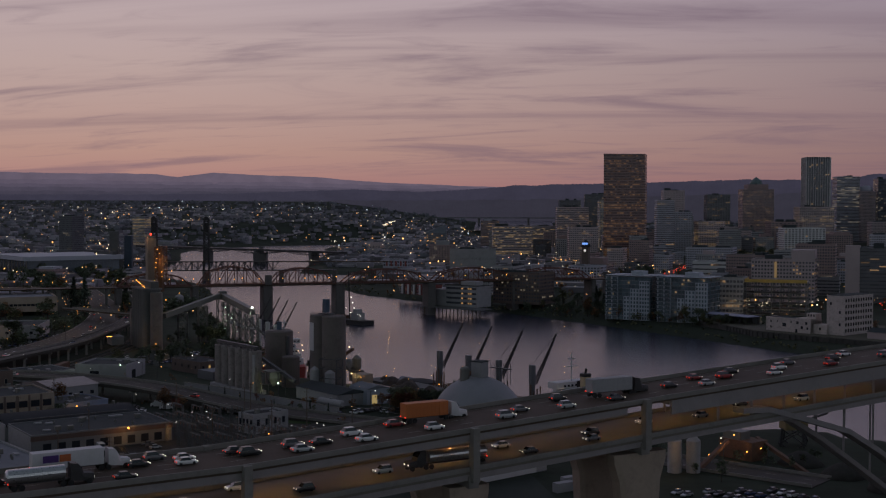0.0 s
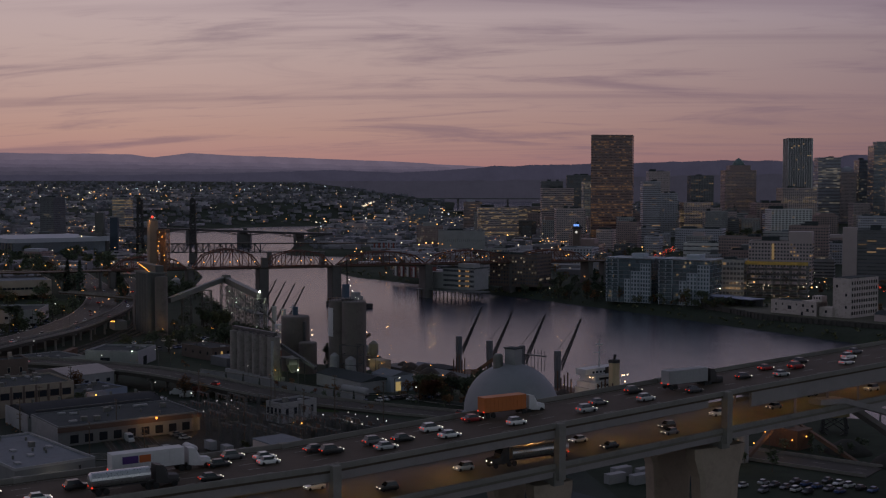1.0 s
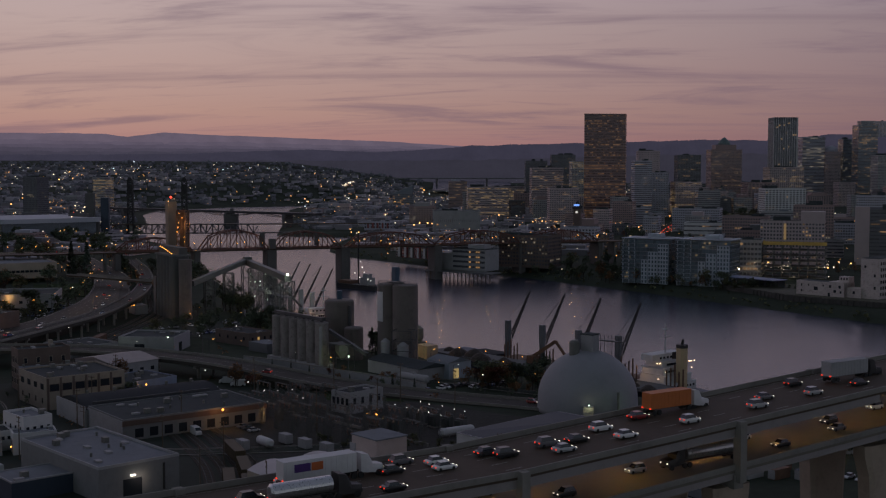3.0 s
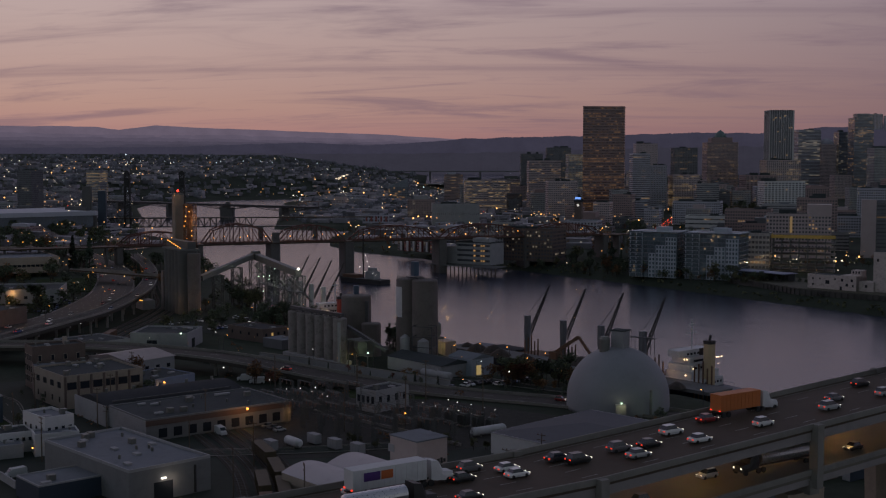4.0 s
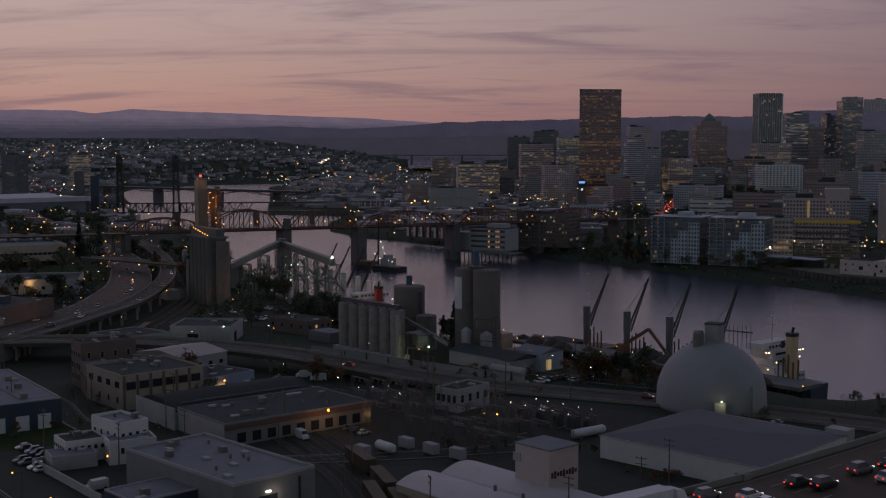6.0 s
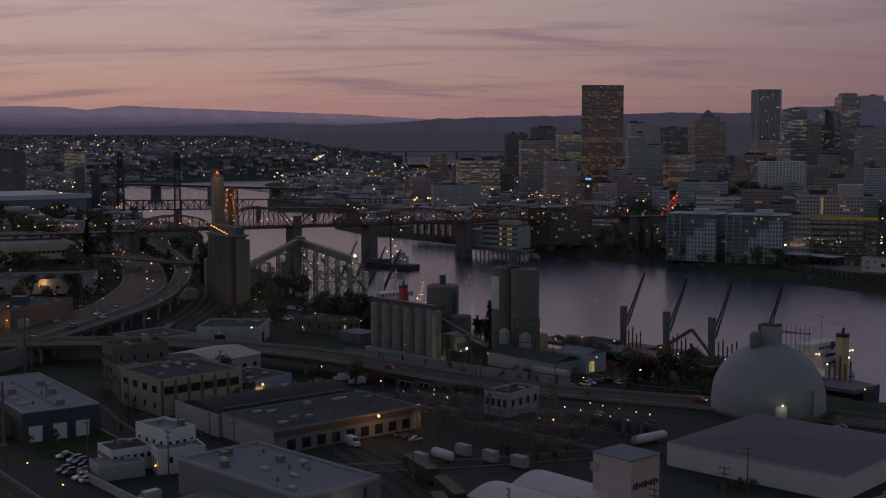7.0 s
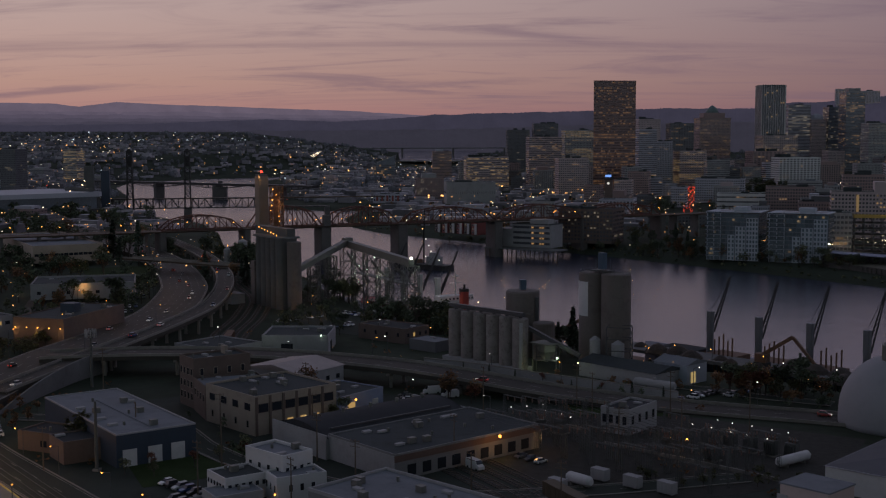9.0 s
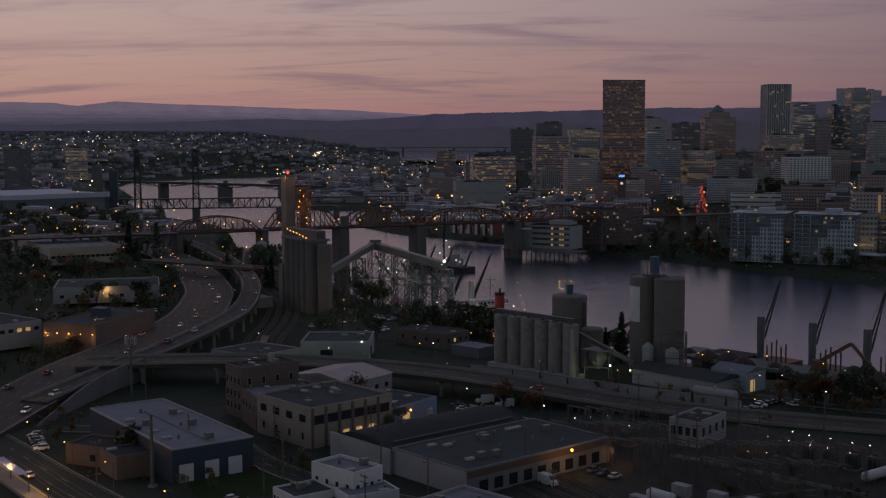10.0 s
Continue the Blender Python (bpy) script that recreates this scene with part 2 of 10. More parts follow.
GRASS = mat("grass", (0.030, 0.046, 0.018), 0.95, vary=0.4, scale=0.1, bump=0.05, spec=0.05)
STEEL = mat("steel_paint", (0.07, 0.07, 0.074), 0.6, metal=0.3, vary=0.3, scale=0.4, stain=0.4)
BLACK_STEEL = mat("black_steel", (0.035, 0.033, 0.034), 0.6, metal=0.3, vary=0.3, scale=0.3)
RED_STEEL = mat("red_steel", (0.095, 0.034, 0.026), 0.65, vary=0.3, scale=0.2, stain=0.4)
RUST = mat("rust", (0.13, 0.07, 0.045), 0.85, vary=0.4, scale=0.3, stain=0.5)
WHITE = mat("white_paint", (0.50, 0.49, 0.50), 0.7, vary=0.12, scale=0.1, stain=0.25)
ROOF_PALE = mat("pale_roof", (0.155, 0.168, 0.19), 0.85, vary=0.25, scale=0.07, stain=0.5, spec=0.2)
ROOF_GREY = mat("grey_roof", (0.050, 0.058, 0.062), 0.9, vary=0.3, scale=0.08, stain=0.5, spec=0.12)
ROOF_DARK = mat("dark_roof", (0.04, 0.042, 0.047), 0.9, vary=0.3, scale=0.08, stain=0.4, spec=0.12)
BRICK = mat("brick_wall", (0.115, 0.084, 0.073), 0.9, vary=0.25, scale=0.2, stain=0.3)
TAN = mat("tan_wall", (0.33, 0.27, 0.22), 0.85, vary=0.18, scale=0.15, stain=0.3)
GREY_WALL = mat("grey_wall", (0.26, 0.255, 0.265), 0.85, vary=0.2, scale=0.12, stain=0.3)
PALE_WALL = mat("pale_wall", (0.28, 0.275, 0.285), 0.85, vary=0.18, scale=0.12, stain=0.35)
DARK_WALL = mat("dark_wall", (0.105, 0.105, 0.115), 0.8, vary=0.25, scale=0.12)
PINK_GRANITE = mat("bronze_cladding", (0.17, 0.098, 0.092), 0.45, vary=0.12, scale=0.05)
GLASS_DARK = mat("dark_glass", (0.02, 0.023, 0.03), 0.1, vary=0.2, scale=0.1)
WOOD_POLE = mat("pole_wood", (0.10, 0.075, 0.055), 0.9, vary=0.3, scale=1.0)

LIT_WARM = glow("lit_warm", (1.0, 0.54, 0.19), 0.19, 0.85, 0.16, dark=(0.085, 0.085, 0.10))
LIT_FEW = glow("lit_few", (1.0, 0.58, 0.24), 0.16, 0.85, 0.05, dark=(0.085, 0.085, 0.10))
LIT_MOST = glow("lit_most", (1.0, 0.60, 0.22), 0.15, 0.8, 0.42, dark=(0.07, 0.07, 0.08))
LIT_COOL = glow("lit_cool", (0.85, 0.95, 1.0), 0.08, 0.6, 0.18)
WINDOW_GLASS = mat("window_glass", (0.075, 0.075, 0.088), 0.2, vary=0.3, scale=0.1, island=0.35)
PANE_WARM = glow("pane_warm", (1.0, 0.60, 0.30), 0.11, 0.85)
PANE_BRIGHT = glow("pane_bright", (1.0, 0.66, 0.31), 0.135, 0.8)
PANE_WHITE = glow("pane_white", (1.0, 0.82, 0.60), 0.09, 0.8)
LIT_KIND = {"lit_warm": (0.20, PANE_WARM), "lit_few": (0.07, PANE_WARM), "lit_most": (0.50, PANE_BRIGHT), "lit_cool": (0.22, PANE_WHITE)}
LAMP_ORANGE = glow("lamp_orange", (1.0, 0.38, 0.06), 3.4, 0.5)
LAMP_WHITE = glow("lamp_white", (1.0, 0.93, 0.8), 2.6, 0.6)
LAMP_GREEN = glow("lamp_green", (0.75, 1.0, 0.75), 2.4, 0.4)
LAMP_RED = glow("lamp_red", (1.0, 0.06, 0.03), 2.4, 0.4)

# ---- ground, river, hills ----
EAST_BANK = [(960, -2420), (1080, -2250), (1120, -1960), (1000, -1700), (760, -1338), (593, -1017), (488, -884), (384, -760), (260, -650), (194, -525), (125, -398), (77, -370), (29, -305),
             (-20, -225), (-108, -95), (-150, -55), (-200, -45), (-236, -22), (-290, 10), (-338, 34), (-405, 2), (-440, 20), (-520, 60), (-800, 280), (-1400, 700)]
WEST_BANK = [(-1500, 480), (-900, 60), (-700, -90), (-560, -180), (-440, -268), (-376, -320), (-338, -352), (-298, -388), (-245, -434), (-190, -479), (-131, -526), (-79, -560),
             (10, -634), (110, -704), (168, -775), (225, -905), (262, -1059), (379, -1065), (528, -1387), (720, -1834), (854, -2077), (900, -2380)]
RIVER = EAST_BANK + WEST_BANK


def river_distance(px, py):
    """Metres from the water's edge, below nought in the river."""
    best = np.full(px.shape, 1e9)
    inside = np.zeros(px.shape, bool)
    n = len(RIVER)
    for i in range(n):
        (ax, ay), (bx, by) = RIVER[i], RIVER[(i + 1) % n]
        dx, dy = bx - ax, by - ay
        k = np.clip(((px - ax) * dx + (py - ay) * dy) / (dx * dx + dy * dy), 0, 1)
        best = np.minimum(best, np.hypot(px - ax - k * dx, py - ay - k * dy))
        inside ^= ((ay > py) != (by > py)) & (px < (bx - ax) * (py - ay) / (by - ay + 1e-12) + ax)
    return np.where(inside, -best, best)


def ground_height(px, py):
    d = river_distance(px, py)
    west = py + 0.62 * px < -560
    top = np.where(west, 4.6 + np.clip((d - 14) / 18, 0, 3.9) + np.clip((d - 90) / 110, 0, 12), 12 + np.clip((d - 500) / 100, 0, 15))
    far = np.hypot(px + 340, py - 440)
    az = np.degrees(np.arctan2(px + 340, 440 - py))
    gap = np.clip((25.5 - az) / 7.0, 0, 1)
    slope = np.clip((far - 2100) / 2330, 0, 1.15) ** 1.15 * 98
    top = top + (slope * (1 - gap) + np.clip((far - 3900) / 430, 0, 1) * 28 * gap) * np.clip((d - 40) / 200, 0, 1)
    h = np.clip(d * np.where(west, 0.32, 0.8), -5, top)
    return h


def lines(lo, a, b, hi, fine, grow=1.25):
    out = list(np.arange(a, b + 0.1, fine))
    s, x = fine, b
    while x < hi:
        s = min(s * grow, 120)
        x += s
        out.append(min(x, hi))
    s, x = fine, a
    while x > lo:
        s = min(s * grow, 120)
        x -= s
        out.insert(0, max(x, lo))
    return np.array(out)


def grid_lines(lo, a, b, hi, mid_lo, mid_hi):
    """Close lines where the camera passes, wider ones up the river, wide ones far off."""
    core = lines(lo, a, b, hi, 9)
    extra = np.concatenate([np.arange(mid_lo, a, 26), np.arange(b, mid_hi, 26)])
    return np.unique(np.round(np.concatenate([core, extra]), 2))


gx, gy = grid_lines(-3200, -560, 560, 4600, -560, 1240), grid_lines(-4300, -920, 420, 1500, -2400, 420)
GX, GY = np.meshgrid(gx, gy)
GZ = ground_height(GX, GY)
me = bpy.data.meshes.new("ground")
nx, ny = len(gx), len(gy)
quads = [(j * nx + i, j * nx + i + 1, (j + 1) * nx + i + 1, (j + 1) * nx + i) for j in range(ny - 1) for i in range(nx - 1)]
me.from_pydata(np.stack([GX.ravel(), GY.ravel(), GZ.ravel()], 1).tolist(), [], quads)
me.polygons.foreach_set("use_smooth", [True] * len(me.polygons))
me.materials.append(EARTH)
tagged(new("ground", me), "dark earth, yards and planted banks either side of a river", "ground", kind="structure")

WATER = bpy.data.materials.new("river_water")
WATER.use_nodes = True
nt = WATER.node_tree
bs = nt.nodes["Principled BSDF"]
bs.inputs["Base Color"].default_value = (0.022, 0.028, 0.050, 1)
bs.inputs["Roughness"].default_value = 0.22
bs.inputs["IOR"].default_value = 1.333
tcn = nt.nodes.new("ShaderNodeTexCoord")
heights = []
for sc, wgt in ((0.45, 1.0), (0.08, 2.2)):
    mp = nt.nodes.new("ShaderNodeMapping")
    mp.inputs["Scale"].default_value = (sc, sc * 0.6, sc)
    mp.inputs["Rotation"].default_value = (0, 0, radians(30))
    nt.links.new(tcn.outputs["Object"], mp.inputs[0])
    nzn = nt.nodes.new("ShaderNodeTexNoise")
    nzn.inputs["Scale"].default_value, nzn.inputs["Detail"].default_value = 1.0, 4.0
    nt.links.new(mp.outputs[0], nzn.inputs["Vector"])
    bp = nt.nodes.new("ShaderNodeBump")
    bp.inputs["Strength"].default_value, bp.inputs["Distance"].default_value = 0.45, 0.30 * wgt
    nt.links.new(nzn.outputs[0], bp.inputs["Height"])
    if heights:
        nt.links.new(heights[-1].outputs[0], bp.inputs["Normal"])
    heights.append(bp)
nt.links.new(heights[-1].outputs[0], bs.inputs["Normal"])
thing("water", "calm grey-violet river with faint ripples", "water", kind="structure",
      mesh=Mesh().add([(-3200, -4300, 0), (4600, -4300, 0), (4600, 1500, 0), (-3200, 1500, 0)], [(0, 1, 2, 3)]), material=WATER)


thing("far_water", "pale sheet of river far up the valley", "water", kind="structure", mesh=Mesh().add([(910, -3254, 26), (663, -3329, 26), (784, -3741, 54), (1048, -3661, 54)], [(0, 1, 2, 3)]), material=WATER)


def ridge(name, label, far, heights_by_azimuth, colour, seed, rough, haze_glow, tops=0.0):
    """A far range of hills round the south, as one uneven wall of slopes that glows in its haze colour. Azimuth in
    degrees from south to east, elevation in degrees.
    """
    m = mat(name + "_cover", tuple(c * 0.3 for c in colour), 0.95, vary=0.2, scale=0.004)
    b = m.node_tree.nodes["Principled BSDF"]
    # distance haze is painted in as the slopes' own even glow
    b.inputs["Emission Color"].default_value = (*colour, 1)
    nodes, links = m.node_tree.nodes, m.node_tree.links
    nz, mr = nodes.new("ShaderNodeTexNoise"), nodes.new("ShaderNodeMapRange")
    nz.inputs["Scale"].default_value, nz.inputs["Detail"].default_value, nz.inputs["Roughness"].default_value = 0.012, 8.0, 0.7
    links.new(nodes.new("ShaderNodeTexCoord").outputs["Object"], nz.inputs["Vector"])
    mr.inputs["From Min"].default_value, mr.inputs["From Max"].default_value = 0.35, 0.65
    mr.inputs["To Min"].default_value, mr.inputs["To Max"].default_value = haze_glow * 0.9, haze_glow * 1.1
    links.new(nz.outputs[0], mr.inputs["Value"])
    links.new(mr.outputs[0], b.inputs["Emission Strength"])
    az = [a for a, _ in heights_by_azimuth]
    el = [e for _, e in heights_by_azimuth]
    rows, steps = 5, 3000
    verts, faces = [], []
    for k in range(steps + 1):
        a = az[0] + (az[-1] - az[0]) * k / steps
        e = np.interp(a, az, el)
        n = noise.fractal(Vector((a * 1.1, seed, 0)), 1.0, 2.0, 5) * rough + noise.fractal(Vector((a * 14, seed, 3)), 1.0, 2.0, 5) * rough * 0.3 + tops * noise.noise(Vector((a * 16, seed, 9)))
        top = 90 + far * math.tan(radians(e + n))
        for r in range(rows):
            u = r / (rows - 1)
            dist = far - 260 * (1 - u)
            verts.append((-340 + dist * math.sin(radians(a)), 440 - dist * math.cos(radians(a)), -2 + (top + 2) * u ** 0.8))
    for k in range(steps):
        for r in range(rows - 1):
            i = k * rows + r
            faces.append((i, i + rows, i + rows + 1, i + 1))
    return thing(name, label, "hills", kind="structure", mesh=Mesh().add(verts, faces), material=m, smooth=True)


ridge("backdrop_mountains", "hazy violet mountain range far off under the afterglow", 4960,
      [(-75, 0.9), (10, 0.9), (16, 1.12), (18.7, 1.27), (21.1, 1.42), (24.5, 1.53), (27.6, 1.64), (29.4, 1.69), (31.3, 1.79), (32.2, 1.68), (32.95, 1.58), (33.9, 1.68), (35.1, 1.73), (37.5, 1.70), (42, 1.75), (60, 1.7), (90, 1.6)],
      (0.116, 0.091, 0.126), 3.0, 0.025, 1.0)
# lower ridges one before the other, each painted a little darker for less haze
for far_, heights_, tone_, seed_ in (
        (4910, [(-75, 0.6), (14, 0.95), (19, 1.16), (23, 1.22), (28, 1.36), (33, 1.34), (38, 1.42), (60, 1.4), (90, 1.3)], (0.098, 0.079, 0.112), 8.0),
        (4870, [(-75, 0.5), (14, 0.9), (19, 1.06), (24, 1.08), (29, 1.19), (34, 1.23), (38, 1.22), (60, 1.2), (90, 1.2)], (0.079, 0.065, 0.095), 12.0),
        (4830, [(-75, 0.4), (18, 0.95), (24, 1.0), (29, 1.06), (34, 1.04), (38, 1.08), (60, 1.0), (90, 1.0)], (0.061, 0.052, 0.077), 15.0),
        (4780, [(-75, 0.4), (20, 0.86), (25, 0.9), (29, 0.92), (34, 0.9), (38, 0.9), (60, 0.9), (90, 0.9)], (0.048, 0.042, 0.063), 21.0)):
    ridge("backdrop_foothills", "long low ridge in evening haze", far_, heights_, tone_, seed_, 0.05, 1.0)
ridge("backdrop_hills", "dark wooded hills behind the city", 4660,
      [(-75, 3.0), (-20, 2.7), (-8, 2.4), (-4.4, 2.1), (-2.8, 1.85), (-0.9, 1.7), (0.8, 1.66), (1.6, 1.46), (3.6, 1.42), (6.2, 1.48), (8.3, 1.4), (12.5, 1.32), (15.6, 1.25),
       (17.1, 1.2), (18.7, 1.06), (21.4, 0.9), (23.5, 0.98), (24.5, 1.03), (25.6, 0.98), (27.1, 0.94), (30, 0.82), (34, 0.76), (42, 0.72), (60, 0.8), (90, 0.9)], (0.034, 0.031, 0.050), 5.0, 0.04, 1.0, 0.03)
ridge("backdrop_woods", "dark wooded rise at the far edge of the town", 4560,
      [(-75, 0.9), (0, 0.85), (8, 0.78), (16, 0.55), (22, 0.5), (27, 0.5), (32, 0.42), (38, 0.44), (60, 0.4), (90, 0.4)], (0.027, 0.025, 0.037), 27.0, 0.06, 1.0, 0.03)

# ---- double-deck freeway bridge ----
BR_O, BR_D, BR_N = Vector((-337.6, 288.6, 0)), Vector((-0.6161, -0.7876, 0)), Vector((0.7876, -0.6161, 0))
BR_S = [-240, -100, -40, 0, 40, 97, 163, 250, 400, 720]
BR_Z = [43.5, 45.0, 45.6, 46.0, 48.0, 51.0, 54.1, 57.0, 59.0, 56.0]
BR_W = 20.0


def on_bridge(s, off, below=0.0):
    """A place on the bridge: s along from the second column, off across from the near edge, below the parapet's top."""
    p = BR_O + BR_D * s + BR_N * off
    p.z = float(np.interp(s, BR_S, BR_Z)) - below
    return p


freeway = thing("freeway_bridge", "double-deck concrete and steel freeway bridge crossing the river", "bridge")
STATIONS = [-240 + 12 * k for k in range(81)]


def bridge_run(name, off, width, top, thick, material, label="", s0=-240, s1=720):
    pts = [on_bridge(s, off, top) for s in STATIONS if s0 <= s <= s1]
    return part(name, Mesh().ribbon(pts, width, thick), material, freeway, label)


GIRDER = mat("girder_paint", (0.225, 0.20, 0.20), 0.7, vary=0.12, scale=0.12, stain=0.3)
LOWER_DECK = mat("lower_deck", (0.13, 0.115, 0.095), 0.8, vary=0.2, scale=0.06, stain=0.3)
bridge_run("upper_deck", 10, 19.6, 0.9, 0.5, DECK, "worn concrete roadway tinted brown for warm headlights")
bridge_run("parapet", 0.15, 0.3, 0.0, 0.95, CONCRETE)
bridge_run("parapet", 19.85, 0.3, 0.0, 0.95, CONCRETE)
bridge_run("edge_girder", 0.6, 0.5, 0.95, 1.9, GIRDER, "", -240, 90)
bridge_run("edge_girder", 19.4, 0.5, 0.95, 1.9, GIRDER, "", -240, 90)
bridge_run("stiffening_girder", 0.6, 0.6, 0.95, 3.4, GIRDER, "deep painted steel box girder", 90)
bridge_run("stiffening_girder", 19.4, 0.6, 0.95, 3.4, GIRDER, "", 90)
bridge_run("lower_deck", 10, 19.6, 8.4, 0.6, LOWER_DECK)
bridge_run("parapet", 0.15, 0.3, 7.5, 0.95, CONCRETE)
bridge_run("parapet", 19.85, 0.3, 7.5, 0.95, CONCRETE)
bridge_run("edge_girder", 0.6, 0.5, 8.45, 1.7, GIRDER)
bridge_run("edge_girder", 19.4, 0.5, 8.45, 1.7, GIRDER)
for s in range(-240, 720, 12):
    for low in (1.4, 9.0):
        part("floor_beam", Mesh().beam(on_bridge(s, 0.9, low + 0.5), on_bridge(s, 19.1, low + 0.5), 0.4, 1.0), GIRDER, freeway)
for off in (4.1, 7.9, 11.7, 15.5):
    paint = Mesh()
    for k in range(-60, 180):
        a = 4 * k
        if k % 3 == 0:
            paint.ribbon([on_bridge(a, off, 0.894), on_bridge(a + 3, off, 0.894)], 0.16, 0.01)
    part("lane_dashes", paint, PAINT, freeway, kind="stuff")
for off in (1.2, 18.8):
    part("edge_line", Mesh().ribbon([on_bridge(s, off, 0.895) for s in STATIONS], 0.15, 0.01), PAINT, freeway)


PIER_TAN = mat("pier_concrete", (0.30, 0.235, 0.185), 0.85, vary=0.18, scale=0.12, bump=0.04, stain=0.45)


def bridge_bent(s, flare, foot):
    """Two columns through both decks on a concrete pier that widens to its top."""
    for off in (-0.2, 20.2):
        part("column", Mesh().beam(on_bridge(s, off, 0.1), on_bridge(s, off, 10.6), 1.7, 1.5, BR_D), CONCRETE, freeway)
    part("cross_beam", Mesh().beam(on_bridge(s, 0, 10.6), on_bridge(s, 20, 10.6), 2.2, 2.4), CONCRETE, freeway)
    for off in (3.0, 17.0):
        c = on_bridge(s, off, 11.6)
        v, f, n = [], [], 8
        for z, w in ((c.z, flare), (c.z - 2, flare * 0.98), (c.z - 6, flare * 0.78), (c.z - 12, foot * 1.12), (foot_z(c), foot)):
            for x, y in ((-1, -.55), (-.8, -.75), (.8, -.75), (1, -.55), (1, .55), (.8, .75), (-.8, .75), (-1, .55)):
                q = Vector((c.x, c.y, 0)) + BR_D * (x * w / 2) + BR_N * (y * 2.4)
                v.append((q.x, q.y, z))
        for j in range(4):
            f += [(j * n + i, (j + 1) * n + i, (j + 1) * n + (i + 1) % n, j * n + (i + 1) % n) for i in range(n)]
        f += [tuple(range(n)), tuple(range(5 * n - 1, 4 * n - 1, -1))]
        part("pier", Mesh().add(v, f), PIER_TAN, freeway, "flared board-marked concrete pier")


def foot_z(c):
    return float(ground_height(np.array([c.x]), np.array([c.y]))[0]) - 0.3


for s, fl, ft in ((-186, 6, 4), (-140, 6, 4), (-93, 6, 4), (-46, 6, 4), (0, 7, 4), (46.2, 9, 5.5), (88.6, 14, 9)):
    bridge_bent(s, fl, ft)
for off in (1.2, 18.8):
    rib = [(116, 4.2), (124, 4.9), (135, 8.4), (150, 13.4), (160, 19.2), (168, 24.4), (178, 31), (190, 39), (204, 46)]
    r = Mesh()
    for (a, b), (c, d) in zip(rib, rib[1:]):
        r.beam(on_bridge(a, off, b + 2.0), on_bridge(c, off, d + 2.0), 1.2, 3.4, BR_N)
    part("arch_rib", r, GIRDER, freeway, "curved steel box rib")
    for s in range(110, 700, 10):
        part("post", Mesh().beam(on_bridge(s, off, 4.0), on_bridge(s, off, 8.4), 0.5, 0.5), GIRDER, freeway)
    for s in (120, 130, 140, 150, 160, 170, 180, 190, 200):
        part("spandrel_post", Mesh().beam(on_bridge(s, off, 10.0), on_bridge(s, off, 2 + float(np.interp(s, [a for a, _ in rib], [b for _, b in rib]))), 0.5, 0.5), GIRDER, freeway)
    part("river_pier", Mesh().box((*on_bridge(206, off)[:2], 3), (9, 8, 16), 52), CONCRETE, freeway)

# ---- buildings ----
def windows_on(glass, w, d, z0, h, floors, bays_w, bays_d, ww=0.62, wh=0.55, proud=0.06, faces="snew", lit=None, share=0.0, rnd=None):
    """Window panes in rows on the faces of a block that stands about its own middle; some go into the mesh of lit panes, in runs along a floor."""
    n = 0
    fh = h / floors
    for k in range(floors):
        z = z0 + (k + 0.52) * fh
        for face in faces:
            run, bays = (w, bays_w) if face in "sn" else (d, bays_d)
            bw = run / bays
            chance = share * (rnd.choice((0.15, 0.5, 0.8, 1.2, 2.4)) if rnd else 1.0)
            on = False
            for b in range(bays):
                u = -run / 2 + (b + 0.5) * bw
                if rnd and (b == 0 or rnd.random() < 0.6):
                    on = rnd.random() < chance
                mesh = lit if on else glass
                if face == "s":
                    mesh.box((u, -d / 2, z), (bw * ww, 2 * proud, fh * wh))
                elif face == "n":
                    mesh.box((u, d / 2, z), (bw * ww, 2 * proud, fh * wh))
                elif face == "e":
                    mesh.box((w / 2, u, z), (2 * proud, bw * ww, fh * wh))
                else:
                    mesh.box((-w / 2, u, z), (2 * proud, bw * ww, fh * wh))
                n += 1
    return n


def parapet_on(parent, w, d, h, wall, high=0.9, thick=0.4):
    rim = Mesh()
    rim.box((0, -d / 2 + thick / 2, h + high / 2), (w, thick, high)).box((0, d / 2 - thick / 2, h + high / 2), (w, thick, high))
    rim.box((-w / 2 + thick / 2, 0, h + high / 2), (thick, d - 2 * thick, high)).box((w / 2 - thick / 2, 0, h + high / 2), (thick, d - 2 * thick, high))
    part("parapet", rim, wall, parent)


